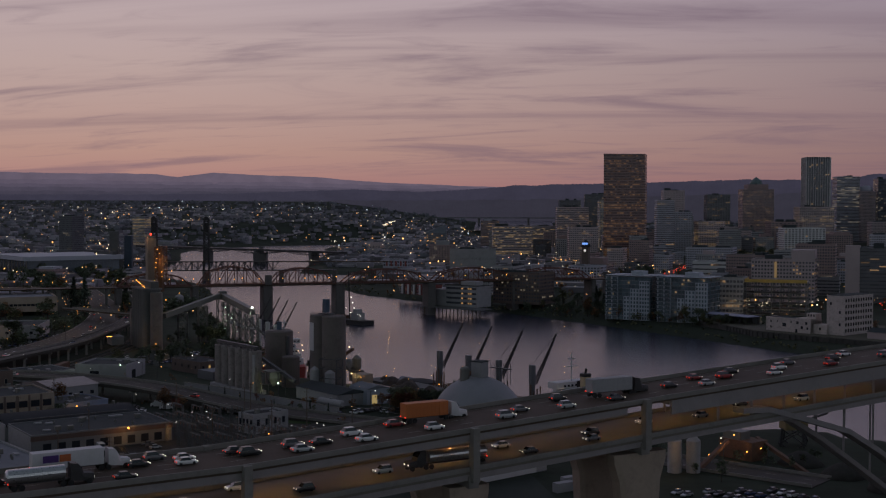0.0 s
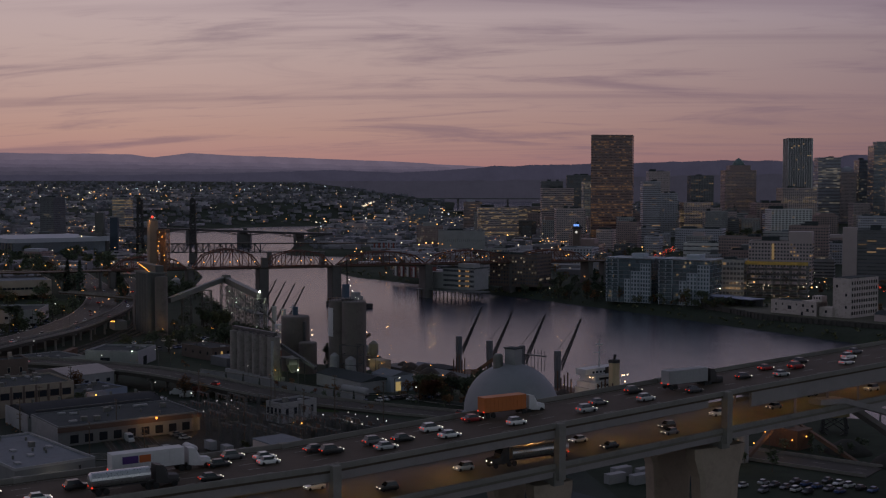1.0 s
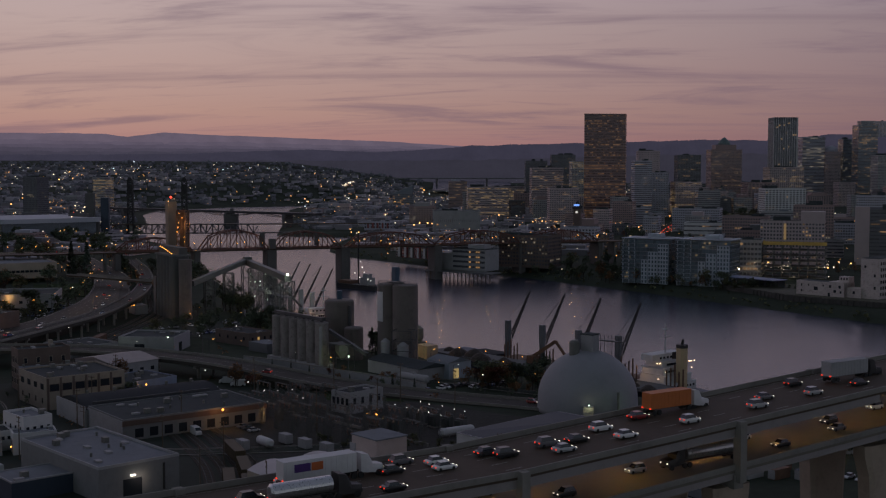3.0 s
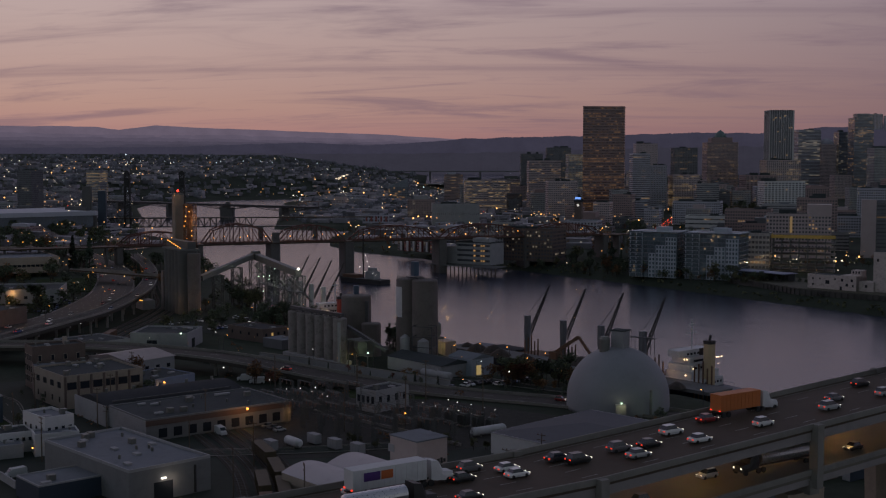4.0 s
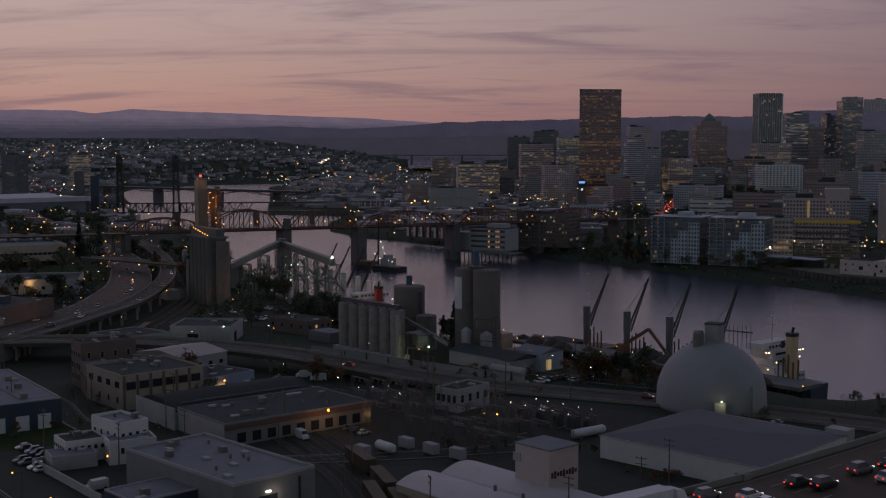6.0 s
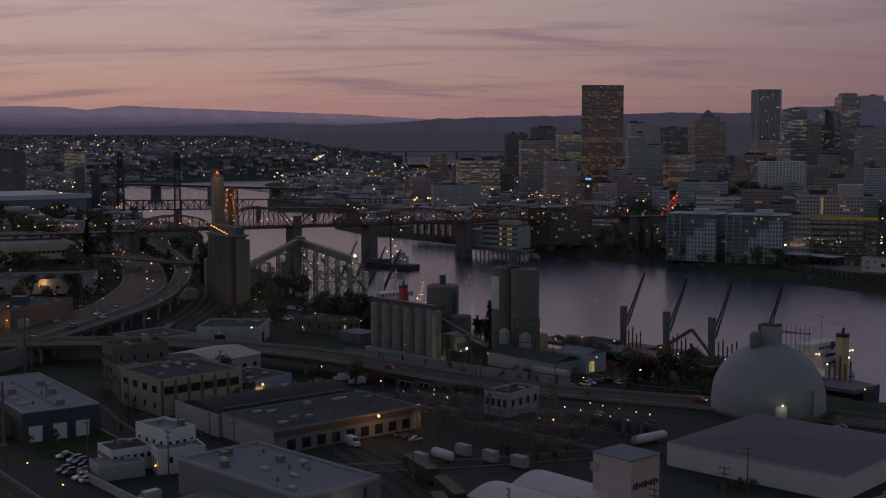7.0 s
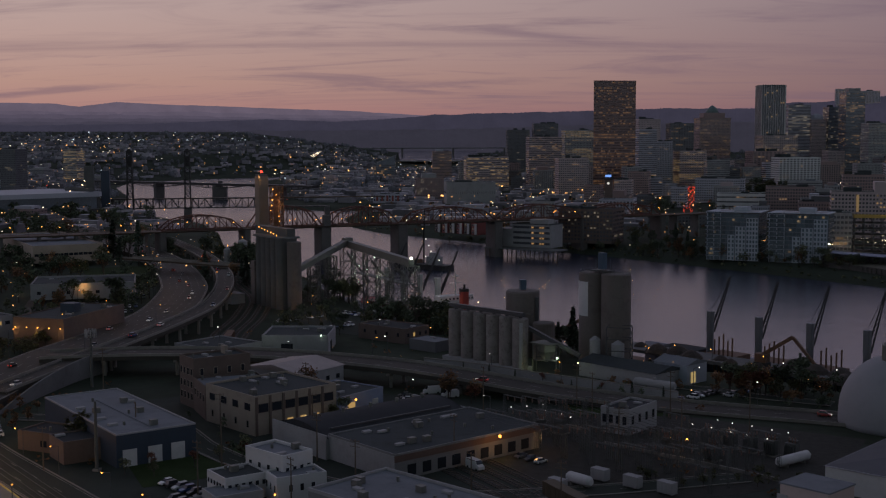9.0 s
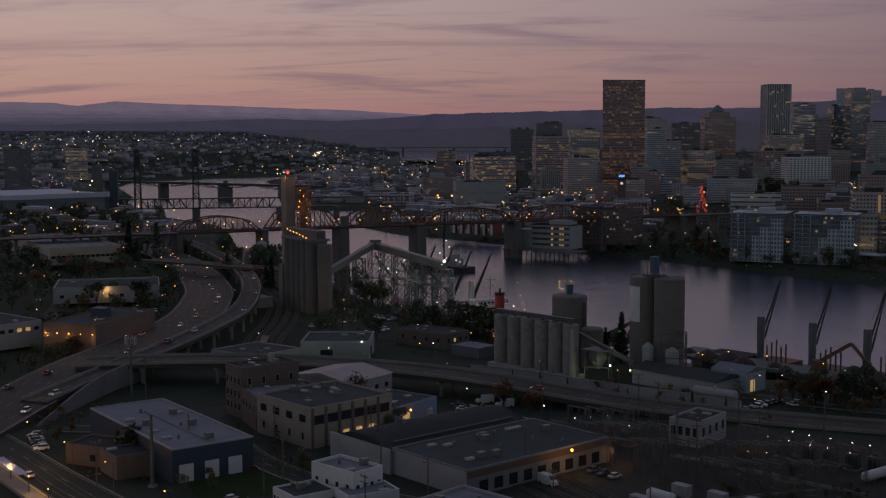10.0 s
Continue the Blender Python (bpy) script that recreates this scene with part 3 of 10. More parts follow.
def block(x, y, w, d, rz, z0, h, label, wall=None, roof=None, lit=None, floors=0, bay=2.7, ww=0.58, wh=0.5, name="office_building", category="building",
          units=2, group="", fins=False, seed=0):
    """A block building: walls, roof behind a parapet, rows of panes, plant on the roof."""
    wall, roof, lit = wall or GREY_WALL, roof or ROOF_GREY, lit or LIT_FEW
    b = thing(name, label, category, pose(x, y, z0 - 1.0, 0, 0, rz), group)
    h += 1.0
    part("wall", Mesh().box((0, 0, h / 2), (w, d, h), 0, 0.15), wall, b)
    part("roof", Mesh().box((0, 0, h + 0.1), (w - 0.8, d - 0.8, 0.2)), roof, b)
    parapet_on(b, w, d, h, wall)
    floors = floors or max(1, round((h - 1) / 3.2))
    m, on = Mesh(), Mesh()
    dice = random.Random(int(x * 3 + y * 11) + seed)
    share, tone = LIT_KIND[lit.name]
    windows_on(m, w, d, 1.6, h - 2.2, floors, max(2, round(w / bay)), max(2, round(d / bay)), ww, wh, faces="new", lit=on, share=share, rnd=dice)
    part("window_panes", m, WINDOW_GLASS, b, kind="stuff")
    if on.f:
        part("lit_panes", on, tone if dice.random() < 0.7 else PANE_WHITE, b, "warm lit rooms", kind="stuff")
    if fins:
        f = Mesh()
        nb = max(2, round(w / bay))
        for i in range(nb + 1):
            for sy in (-1, 1):
                f.box((-w / 2 + w * i / nb, sy * d / 2, h / 2), (0.5, 0.7, h))
        nb = max(2, round(d / bay))
        for i in range(1, nb):
            for sx in (-1, 1):
                f.box((sx * w / 2, -d / 2 + d * i / nb, h / 2), (0.7, 0.5, h))
        part("fin_row", f, wall, b, kind="stuff")
    rnd = random.Random(int(x * 7 + y * 13) + seed)
    for _ in range(units):
        a, c = w * rnd.uniform(0.1, 0.35), d * rnd.uniform(0.15, 0.4)
        q = rnd.uniform(1.2, 3.4) * min(1.5, max(0.5, h / 30))
        part("roof_plant", Mesh().box((rnd.uniform(-0.3, 0.3) * w, rnd.uniform(-0.25, 0.25) * d, h + 0.2 + q / 2), (a, c, q), 0, 0.1), roof, b)
    return b


# the tallest tower: a bronze slab on a skewed plan with a grid of panes
LIT_BRONZE = glow("lit_bronze", (1.0, 0.52, 0.24), 0.065, 0.85, dark=(0.085, 0.045, 0.04))
BRONZE_GLASS = mat("bronze_glass", (0.075, 0.045, 0.045), 0.22, vary=0.2, scale=0.1, island=0.3)
LIT_BRONZE.node_tree.nodes["Principled BSDF"].inputs["IOR"].default_value = 1.4
TOWER = thing("office_tower", "tall rose-bronze granite and glass tower with scattered lit windows", "tower", pose(-27.9, -1333.8, 11, 0, 0, 24.8))
ring_t = [(31.2, 12.5), (-31.2, 12.5), (-43.5, -29), (14.5, -29)]
part("wall", Mesh().prism(ring_t, 0, 164), PINK_GRANITE, TOWER)
part("roof", Mesh().prism([(x * 0.96, y * 0.96) for x, y in ring_t], 164, 164.6), ROOF_DARK, TOWER)
panes, glowing = Mesh(), Mesh()
dice = random.Random(4)
for i in range(4):
    (ax, ay), (bx, by) = ring_t[i], ring_t[(i + 1) % 4]
    run = math.hypot(bx - ax, by - ay)
    ang = math.degrees(math.atan2(by - ay, bx - ax))
    n = round(run / 1.9)
    for k in range(41):
        chance = dice.choice((0.12, 0.3, 0.45, 0.7)) * (1.35 if k < 24 else 0.75)
        on = False
        for j in range(n):
            u = (j + 0.5) / n
            if j == 0 or dice.random() < 0.7:
                on = dice.random() < chance
            (glowing if on else panes).box((ax + (bx - ax) * u, ay + (by - ay) * u, 4 + k * 3.9 + 1.9), (run / n * 0.8, 0.16, 1.9), ang)
part("window_panes", panes, BRONZE_GLASS, TOWER, kind="stuff")
part("lit_panes", glowing, LIT_BRONZE, TOWER, "dim amber lit rooms", kind="stuff")
crown = Mesh()
for i in range(4):
    (ax, ay), (bx, by) = ring_t[i], ring_t[(i + 1) % 4]
    crown.beam((ax, ay, 164), (bx, by, 164), 0.8, 1.6)
part("parapet", crown, PINK_GRANITE, TOWER)

# the white-ribbed dark tower
RIB_WHITE = mat("white_marble", (0.42, 0.40, 0.41), 0.6, vary=0.08, scale=0.1)
wf = thing("office_tower", "dark glass tower with white vertical ribs and pale corners", "tower", pose(-236, -2262, 20, 0, 0, 20))
part("wall", Mesh().box((0, 0, 93), (50, 40, 186)), DARK_WALL, wf)
part("roof", Mesh().box((0, 0, 186.2), (48, 38, 0.5)), ROOF_DARK, wf)
ribs = Mesh()
for i in range(11):
    ribs.box((-25 + 5 * i, 20, 93), (1.5 if i in (0, 10) else 0.9, 1.2, 186)).box((-25 + 5 * i, -20, 93), (0.9, 1.2, 186))
for i in range(9):
    ribs.box((-25, -20 + 5 * i, 93), (1.2, 0.9, 186)).box((25, -20 + 5 * i, 93), (1.2, 0.9, 186))
part("ribs", ribs, RIB_WHITE, wf, "white stone ribs", kind="stuff")
m = Mesh()
windows_on(m, 50, 40, 4, 176, 42, 10, 8, 0.6, 0.6)
part("window_panes", m, LIT_FEW, wf, kind="stuff")
part("corner_panel", Mesh().box((-26.5, 12, 93), (2.4, 16, 186)), RIB_WHITE, wf, "pale stone flank")

STONE_TAN = mat("tan_stone", (0.372, 0.299, 0.305), 0.8, vary=0.1, scale=0.06, stain=0.15)
STONE_PALE = mat("pale_stone", (0.34, 0.335, 0.385), 0.8, vary=0.1, scale=0.06, stain=0.2)
STONE_RED = mat("red_brick_far", (0.26, 0.185, 0.18), 0.85, vary=0.12, scale=0.08)
GLASS_BLUE = mat("blue_glass_wall", (0.12, 0.14, 0.17), 0.25, vary=0.2, scale=0.05)

block(-46, -1640, 37, 25, 20, 20, 105, "plain tan stone slab tower", STONE_TAN, lit=LIT_FEW, ww=0.35, wh=0.35)
block(-120, -2190, 66, 45, 20, 24, 112, "brick tower stepping up to a pointed top", STONE_RED, lit=LIT_WARM)
kt = thing("tower_crown", "stepped brick crown with a small green cap on a tower", "roof", pose(-120, -2190, 137.2, 0, 0, 20))
part("upper_stage", Mesh().box((0, 0, 5), (44, 34, 10)), STONE_RED, kt)
part("cap", Mesh().turned((0, 0, 10), [(13, 0), (13, 4), (10, 9), (5, 13), (0.6, 16)], 12), mat("copper_cap", (0.10, 0.14, 0.14), 0.6), kt, "dull green cap")
block(-72, -1965, 45, 35, 20, 22, 100, "dark office tower with a flat roof frame", DARK_WALL, lit=LIT_WARM, fins=True, bay=5)
block(-77, -1545, 32, 30, 20, 18, 70, "pale stone block with a small penthouse", STONE_PALE, lit=LIT_FEW)
block(-122, -1560, 44, 40, 20, 18, 55, "lit office block with banded windows", STONE_TAN, lit=LIT_MOST)
block(-252, -2020, 67, 45, 20, 22, 76, "broad office block with brightly lit top floors", STONE_TAN, lit=LIT_MOST, fins=True, bay=4)
block(-284, -1392, 60, 35, 20, 17, 48, "white block with rows of dark openings", WHITE, lit=LIT_FEW, wh=0.5, bay=5)
block(-238, -1592, 51, 40, 20, 18, 54, "old brick and stone block with big piers", STONE_RED, lit=LIT_FEW, fins=True, bay=6)
block(-292, -2395, 51, 35, 20, 26, 141, "white tower with horizontal window bands", STONE_PALE, lit=LIT_WARM, ww=0.98, wh=0.5, bay=8)
block(-373, -2420, 40, 34, 20, 26, 136, "grey glass tower with lit floors", GLASS_BLUE, lit=LIT_COOL, ww=0.9)
block(-405, -2330, 42, 38, 20, 25, 165, "tall dark glass tower with warm lit floors", GLASS_BLUE, lit=LIT_WARM, ww=0.9, wh=0.5)
block(-405, -2334, 26, 24, 20, 190, 9, "plain grey plant storey of a tower", GREY_WALL, lit=LIT_FEW, units=0, name="penthouse", category="roof")
rt = block(-334, -2400, 34, 32, 20, 26, 108, "stone tower with a rounded top", STONE_TAN, lit=LIT_FEW)
part("rounded_top", Mesh().turned((0, 0, 109), [(15, 0), (14.5, 5), (12.5, 9), (8, 12.5), (2, 14)], 20), STONE_PALE, rt, "pale rounded top", smooth=True)
block(-450, -2180, 58, 40, 20, 24, 99, "grey slab of offices at the edge of downtown", GREY_WALL, lit=LIT_WARM)
block(-520, -2260, 50, 40, 20, 25, 120, "brown office tower with lit floors", STONE_RED, lit=LIT_WARM)
block(124, -1600, 55, 40, 20, 16, 80, "stepped office block with warm lit floors", STONE_TAN, lit=LIT_WARM, ww=0.9, wh=0.45)
block(102, -1815, 55, 40, 20, 18, 91, "office block with bright top floors", GREY_WALL, lit=LIT_MOST)
block(255, -2290, 55, 30, 20, 20, 108, "dark distant office tower downtown", DARK_WALL, lit=LIT_FEW)
block(314, -2270, 50, 30, 20, 20, 94, "dark distant office slab downtown", DARK_WALL, lit=LIT_FEW)
block(195, -1480, 68, 50, 20, 14, 50, "low lit office block by the bridgehead", STONE_TAN, lit=LIT_MOST, ww=0.9, wh=0.45)
block(25, -1300, 43, 35, 20, 14, 51, "pale slab at the foot of the tower", STONE_TAN, lit=LIT_FEW)
block(118, -1075, 62, 45, 20, 12, 26, "windowless grey hall by the bridgehead", GREY_WALL, lit=LIT_FEW, ww=0.12, wh=0.12, floors=1)
block(-192, -1138, 60, 40, 0, 14, 28, "long pale stone block with tall windows", STONE_PALE, lit=LIT_FEW)
block(-230, -990, 67, 40, 0, 13, 17, "low white block with a strip of lit windows", WHITE, lit=LIT_WARM, ww=0.95, wh=0.3, floors=3)
block(-76, -1096, 21, 25, 0, 13, 28, "narrow tan stone block in the old quarter", STONE_TAN)
block(-37, -1105, 21, 25, 0, 13, 21, "small red brick block in the old quarter", STONE_RED)
block(-150, -1032, 18, 25, 0, 13, 22, "narrow pale stone block in the old quarter", STONE_PALE)
block(-80, -1228, 28, 30, 0, 13, 35, "red brick hotel block with few lights", STONE_RED, lit=LIT_FEW)
block(-57, -1510, 28, 30, 20, 18, 89, "white tower with narrow bands", STONE_PALE, lit=LIT_FEW, ww=0.98, wh=0.4, bay=7)
block(831, -1135, 26, 30, 0, 14, 66, "dark slim residential tower", DARK_WALL, lit=LIT_FEW)
block(1056, -1645, 30, 30, 0, 15, 62, "office tower with lit bands", GREY_WALL, lit=LIT_MOST, ww=0.95, wh=0.4)
lofts = block(-334, -645, 54, 30, 0, 11, 36, "tan loft block with a lit stair tower", STONE_TAN, lit=LIT_FEW)
part("stair_glass", Mesh().box((6, 15.2, 28.5), (2.2, 0.5, 14)), PANE_BRIGHT, lofts, "tall yellow-lit stair window")
part("upper_floors", Mesh().box((-17, 2, 41.5), (20, 22, 9), 0, 0.15), STONE_TAN, lofts)
block(-345, -860, 40, 30, 0, 11, 44, "brick and stone loft block", STONE_RED, lit=LIT_FEW)
block(-410, -1160, 45, 40, 0, 13, 47, "pale stone apartment slab with few lights", STONE_PALE, lit=LIT_FEW)
block(-359, -940, 61, 40, 0, 12, 22, "pale low warehouse block", STONE_PALE)
block(-275, -880, 48, 34, 0, 12, 30, "brick lofts with a flat roof", STONE_RED, lit=LIT_FEW)
block(-470, -4212, 64, 40, 2, 205, 66, "pale hospital tower on the wooded hill", STONE_PALE, lit=LIT_WARM, bay=5, name="hospital_block")
block(-548, -4206, 84, 40, 2, 205, 58, "long pale hospital wing on the wooded hill", STONE_PALE, lit=LIT_WARM, bay=5, name="hospital_block")
strip = block(-421, -675, 61, 60, 0, 11, 46, "dark residential block with strip balconies", DARK_WALL, lit=LIT_FEW, ww=0.97, wh=0.35, bay=8)
part("stair_tower", Mesh().box((29.5, 24, 25), (12, 14, 50)), STONE_TAN, strip, "blank tan stair tower")


# ---- condominium blocks on the west bank ----
CONDO_GLASS = mat("condo_glass", (0.075, 0.105, 0.125), 0.12, vary=0.25, scale=0.2, island=0.3, spec=1.0)
CONDO_FRAME = mat("condo_panel", (0.33, 0.36, 0.41), 0.7, vary=0.08, scale=0.2)


def condo(x, y, w, d, rz, z0, floors, label):
    c = thing("apartment_block", label, "building", pose(x, y, z0, 0, 0, rz), "river apartments")
    fh = 3.05
    h = floors * fh
    part("wall", Mesh().box((0, 0, h / 2), (w, d, h)), GLASS_BLUE, c)
    g = Mesh()
    windows_on(g, w, d, 0.3, h - 0.3, floors, round(w / 2.6), round(d / 2.6), 0.9, 0.86, 0.12)
    part("window_panes", g, CONDO_GLASS, c, "blue-green glass", kind="stuff")
    lit = Mesh()
    rnd = random.Random(int(x))
    for _ in range(11):
        f, u = rnd.randrange(floors), rnd.uniform(-0.45, 0.45)
        lit.box((u * w, d / 2, (f + 0.5) * fh), (1.5, 0.34, 1.5))
    part("lit_window", lit, LIT_ON, c, "warm lit rooms", kind="stuff")
    for f in range(floors + 1):
        part("floor_slab", Mesh().box((0, 0, f * fh), (w + 0.3, d + 0.3, 0.14)), GREY_WALL, c)
    # pale grids of punched windows that step up along the front
    for x0, x1, share in ((0.10, -0.04, 0.56), (-0.05, -0.25, 0.76), (-0.26, -0.49, 0.90)):
        top = round(floors * share) * fh
        bay = part("pale_bay", Mesh().box(((x0 + x1) * w / 2, d / 2 + 0.6, top / 2), ((x0 - x1) * w, 1.6, top), 0, 0.1), CONDO_FRAME, c, "pale panel bay with punched windows")
        holes = Mesh()
        n = max(2, round((x0 - x1) * w / 2.3))
        for f in range(round(floors * share)):
            for i in range(n):
                holes.box((x0 * w - (i + 0.5) * (x0 - x1) * w / n, d / 2 + 1.4, (f + 0.52) * fh), (1.25, 0.14, 1.9))
        part("window_panes", holes, CONDO_GLASS, bay, kind="stuff")
    # open balconies between pale fins at one end
    for f in range(1, floors + 1):
        bal = part("balcony", Mesh().box((w * 0.37, d / 2 + 0.9, f * fh), (w * 0.27, 2.0, 0.24)).box((w / 2 + 0.8, d * 0.28, f * fh), (1.8, d * 0.44, 0.24)), CONDO_FRAME, c)
        part("rail", Mesh().box((w * 0.37, d / 2 + 1.8, f * fh + 0.62), (w * 0.27, 0.06, 0.95)).box((w / 2 + 1.62, d * 0.28, f * fh + 0.62), (0.06, d * 0.44, 0.95)), CONDO_GLASS, bal, "glass balcony rail")
    for u in (0.24, 0.37, 0.5):
        part("fin", Mesh().box((w * u, d / 2 + 0.9, h / 2), (0.45, 1.7, h)), CONDO_FRAME, c)
    part("roof", Mesh().box((0, 0, h + 0.9), (w + 2.4, d + 2.4, 0.35)), CONDO_FRAME, c, "thin oversailing pale roof")
    part("penthouse", Mesh().box((-w * 0.05, 0, h + 0.4), (w * 0.8, d * 0.7, 1.4)), GREY_WALL, c)
    part("roof_plant", Mesh().box((-w * 0.1, 0, h + 2.6), (w * 0.28, d * 0.4, 3.2), 0, 0.5), CONDO_FRAME, c)
    return c


LIT_ON = glow("lit_room", (1.0, 0.72, 0.42), 0.11, 0.7)
condo(-237.4, -473.6, 36.4, 27, -10, 5.2, 11, "glass apartment block with pale bays and a thin flat roof")
condo(-282.0, -460.7, 39.5, 27, -10, 5.6, 11, "wide glass apartment block with pale stepped bays")

# ---- west bank: lofts, shed, old mill, river office ----
block(-306.5, -512, 22, 24, 0, 9, 28, "pale loft building with warm light on its front", PALE_WALL, lit=LIT_WARM, ww=0.75, wh=0.5, floors=7, name="loft_building")
fr = thing("unfinished_building", "concrete frame of a building under construction, lit at the edges", "building", pose(-342, -513, 9, 0, 0, 0))
for k in range(7):
    part("floor_slab", Mesh().box((0, 0, 4.2 * k + 0.2), (47, 26, 0.35)), CONCRETE, fr)
for i in range(8):
    for j in range(3):
        part("column", Mesh().box((-22.4 + 6.4 * i, -12 + 12 * j, 12.7), (0.6, 0.6, 25)), CONCRETE_DARK, fr)
part("edge_mesh", Mesh().box((0, 13.2, 26.6), (47, 0.1, 2.6)).box((23.7, 0, 26.6), (0.1, 26, 2.6)), mat("yellow_sheeting", (0.45, 0.30, 0.08), 0.8), fr, "yellow edge sheeting")
WET_CONCRETE = mat("wet_concrete", (0.058, 0.054, 0.050), 0.8, vary=0.35, scale=0.1, bump=0.04, stain=0.7)
TERRACE_LAWN = mat("terrace_lawn", (0.072, 0.068, 0.044), 0.95, vary=0.35, scale=0.12, stain=0.5)
# raised river terrace that carries the mill, held by a concrete wall
TERRACE = [(-294, -430), (-318, -404), (-342, -371.5), (-372, -354), (-402, -338), (-446, -316), (-456, -440), (-305, -452)]
te = thing("terrace", "raised riverside terrace with a stained concrete retaining wall", "terrace", kind="structure")
part("retaining_wall", Mesh().prism(TERRACE, 1.5, 8.8), WET_CONCRETE, te, "stained dark concrete wall")
mid = Vector((-376, -392))
part("lawn", Mesh().prism([tuple(mid + (Vector(p) - mid) * 0.985) for p in TERRACE], 8.7, 9.0), TERRACE_LAWN, te, "rough grass and gravel")
for (ax, ay), (bx, by) in zip(TERRACE[1:5], TERRACE[2:6]):
    n = round(math.hypot(bx - ax, by - ay) / 4.5)
    for i in range(n):
        u = (i + 0.5) / n
        part("buttress", Mesh().box((ax + (bx - ax) * u + 0.25, ay + (by - ay) * u + 0.35, 6.2), (0.7, 0.7, 4.6), math.degrees(math.atan2(by - ay, bx - ax))), WET_CONCRETE, te)
rnd = random.Random(61)
for k in range(34):
    u = k / 33
    x, y = -318 - 62 * u, -386 + 46 * u - 9 * u * (1 - u)
    lean = rnd.uniform(-0.12, 0.12)
    thing("old_pile", "rotten dark timber pile stub standing in the shallows", "pile", None, "piles at the water's edge", mesh=Mesh().tube((x, y, -3), (x + lean, y, rnd.uniform(0.5, 1.7)), 0.28, 0.22, n=7), material=WOOD_POLE)

sh = thing("pier_shed", "long low shed with a pale blue flat roof on posts", "shed", pose(-317.9, -427, 9.0, 0, 0, -35))
part("roof", Mesh().box((0, 0, 5.5), (46, 15, 0.5)), mat("blue_roof", (0.16, 0.18, 0.27), 0.6, vary=0.1), sh, "pale blue sheet roof")
for i in range(9):
    for j in (-6.5, 6.5):
        part("post", Mesh().box((-20 + 5 * i, j, 2.6), (0.35, 0.35, 5.4)), STEEL, sh)
part("back_wall", Mesh().box((0, -6.9, 2.6), (43, 0.3, 5.2)), DARK_WALL, sh)

MILL_WHITE = mat("worn_white_brick", (0.46, 0.39, 0.37), 0.85, vary=0.2, scale=0.25, stain=0.6, tint=(0.20, 0.17, 0.155))
ml = thing("old_mill", "old white-painted brick mill with small dark windows on the river", "building", pose(-367.2, -376.2, 9.0, 0, 0, -29))
part("wall", Mesh().box((0, 0, 4.4), (35, 13, 8.8), 0, 0.08), MILL_WHITE, ml)
part("parapet", Mesh().box((0, 6.35, 9.0), (35.2, 0.4, 0.5)).box((17.4, 0, 9.0), (0.4, 12.6, 0.5)), MILL_WHITE, ml)
part("roof", Mesh().box((0, 0, 8.9), (34.4, 12.2, 0.3)), ROOF_GREY, ml)
part("raised_bay", Mesh().box((-12, 0.5, 4.9), (11, 12.9, 9.8), 0, 0.08), MILL_WHITE, ml)
part("stair_house", Mesh().box((-14, -2.5, 11.2), (7, 6.5, 3.6), 0, 0.08), MILL_WHITE, ml)
part("yard_wall", Mesh().box((-22.5, -1, 3.1), (10, 9, 6.2), 0, 0.08), MILL_WHITE, ml)
for x, y, z, w, h in ((13.5, 6.5, 2.6, 1.0, 1.5), (13.5, 6.5, 6.4, 1.0, 1.5), (3.0, 6.5, 4.6, 2.8, 2.4), (-7.6, 6.96, 6.6, 1.6, 1.8), (-11.0, 6.96, 3.6, 1.7, 1.8), (-14.4, 6.96, 6.6, 1.6, 1.8), (-6.8, 6.96, 1.2, 1.6, 2.4), (-15.2, 6.96, 3.2, 1.2, 1.6), (-22.5, 3.5, 3.4, 1.5, 1.8), (8.4, 6.5, 6.6, 0.9, 1.2), (-2.4, 6.5, 6.8, 0.9, 1.2)):
    part("window", Mesh().box((x, y, z), (w, 0.24, h)), GLASS_DARK, ml)
for k in range(3):
    part("window", Mesh().box((-12 - 2.0 * k, 0.8, 11.6), (0.9, 0.2, 1.5)), GLASS_DARK, ml)
mt = thing("mill_tower", "tall white mill block with rows of windows on its long side", "building", pose(-403.2, -375.2, 9.0, 0, 0, -28))
part("wall", Mesh().box((0, 0, 12.9), (12.4, 36, 25.8), 0, 0.1), MILL_WHITE, mt)
part("roof", Mesh().box((0, 0, 25.9), (11.6, 35.2, 0.5)), ROOF_GREY, mt)
for k in range(6):
    part("string_course", Mesh().box((-0.1, 0, 4.6 + 4.0 * k), (12.5, 36.1, 0.25)), MILL_WHITE, mt)
    for i in range(11):
        part("window", Mesh().box((-6.2, 15.2 - 3.05 * i, 3.0 + 3.95 * k), (0.24, 1.5, 2.1)), GLASS_DARK, mt)
for x, z in ((-3.4, 7), (-3.4, 15), (3.2, 20.5)):
    part("window", Mesh().box((x, 18.0, z), (1.3, 0.24, 1.8)), GLASS_DARK, mt)
rs = thing("river_shed", "low tan shed with a grey pitched roof on the terrace", "shed", pose(-432, -345, 9.0, 0, 0, -28))
part("wall", Mesh().box((0, 0, 2.2), (30, 15, 4.4)), STONE_TAN, rs)
roof = Mesh()
roof.add([(-15.5, 8, 4.2), (15.5, 8, 4.2), (15.5, 0, 6.6), (-15.5, 0, 6.6), (-15.5, -8, 4.2), (15.5, -8, 4.2)], [(1, 0, 3, 2), (3, 4, 5, 2), (0, 4, 3), (1, 2, 5), (0, 1, 5, 4)])
part("roof", roof, ROOF_GREY, rs, "grey sheet roof")

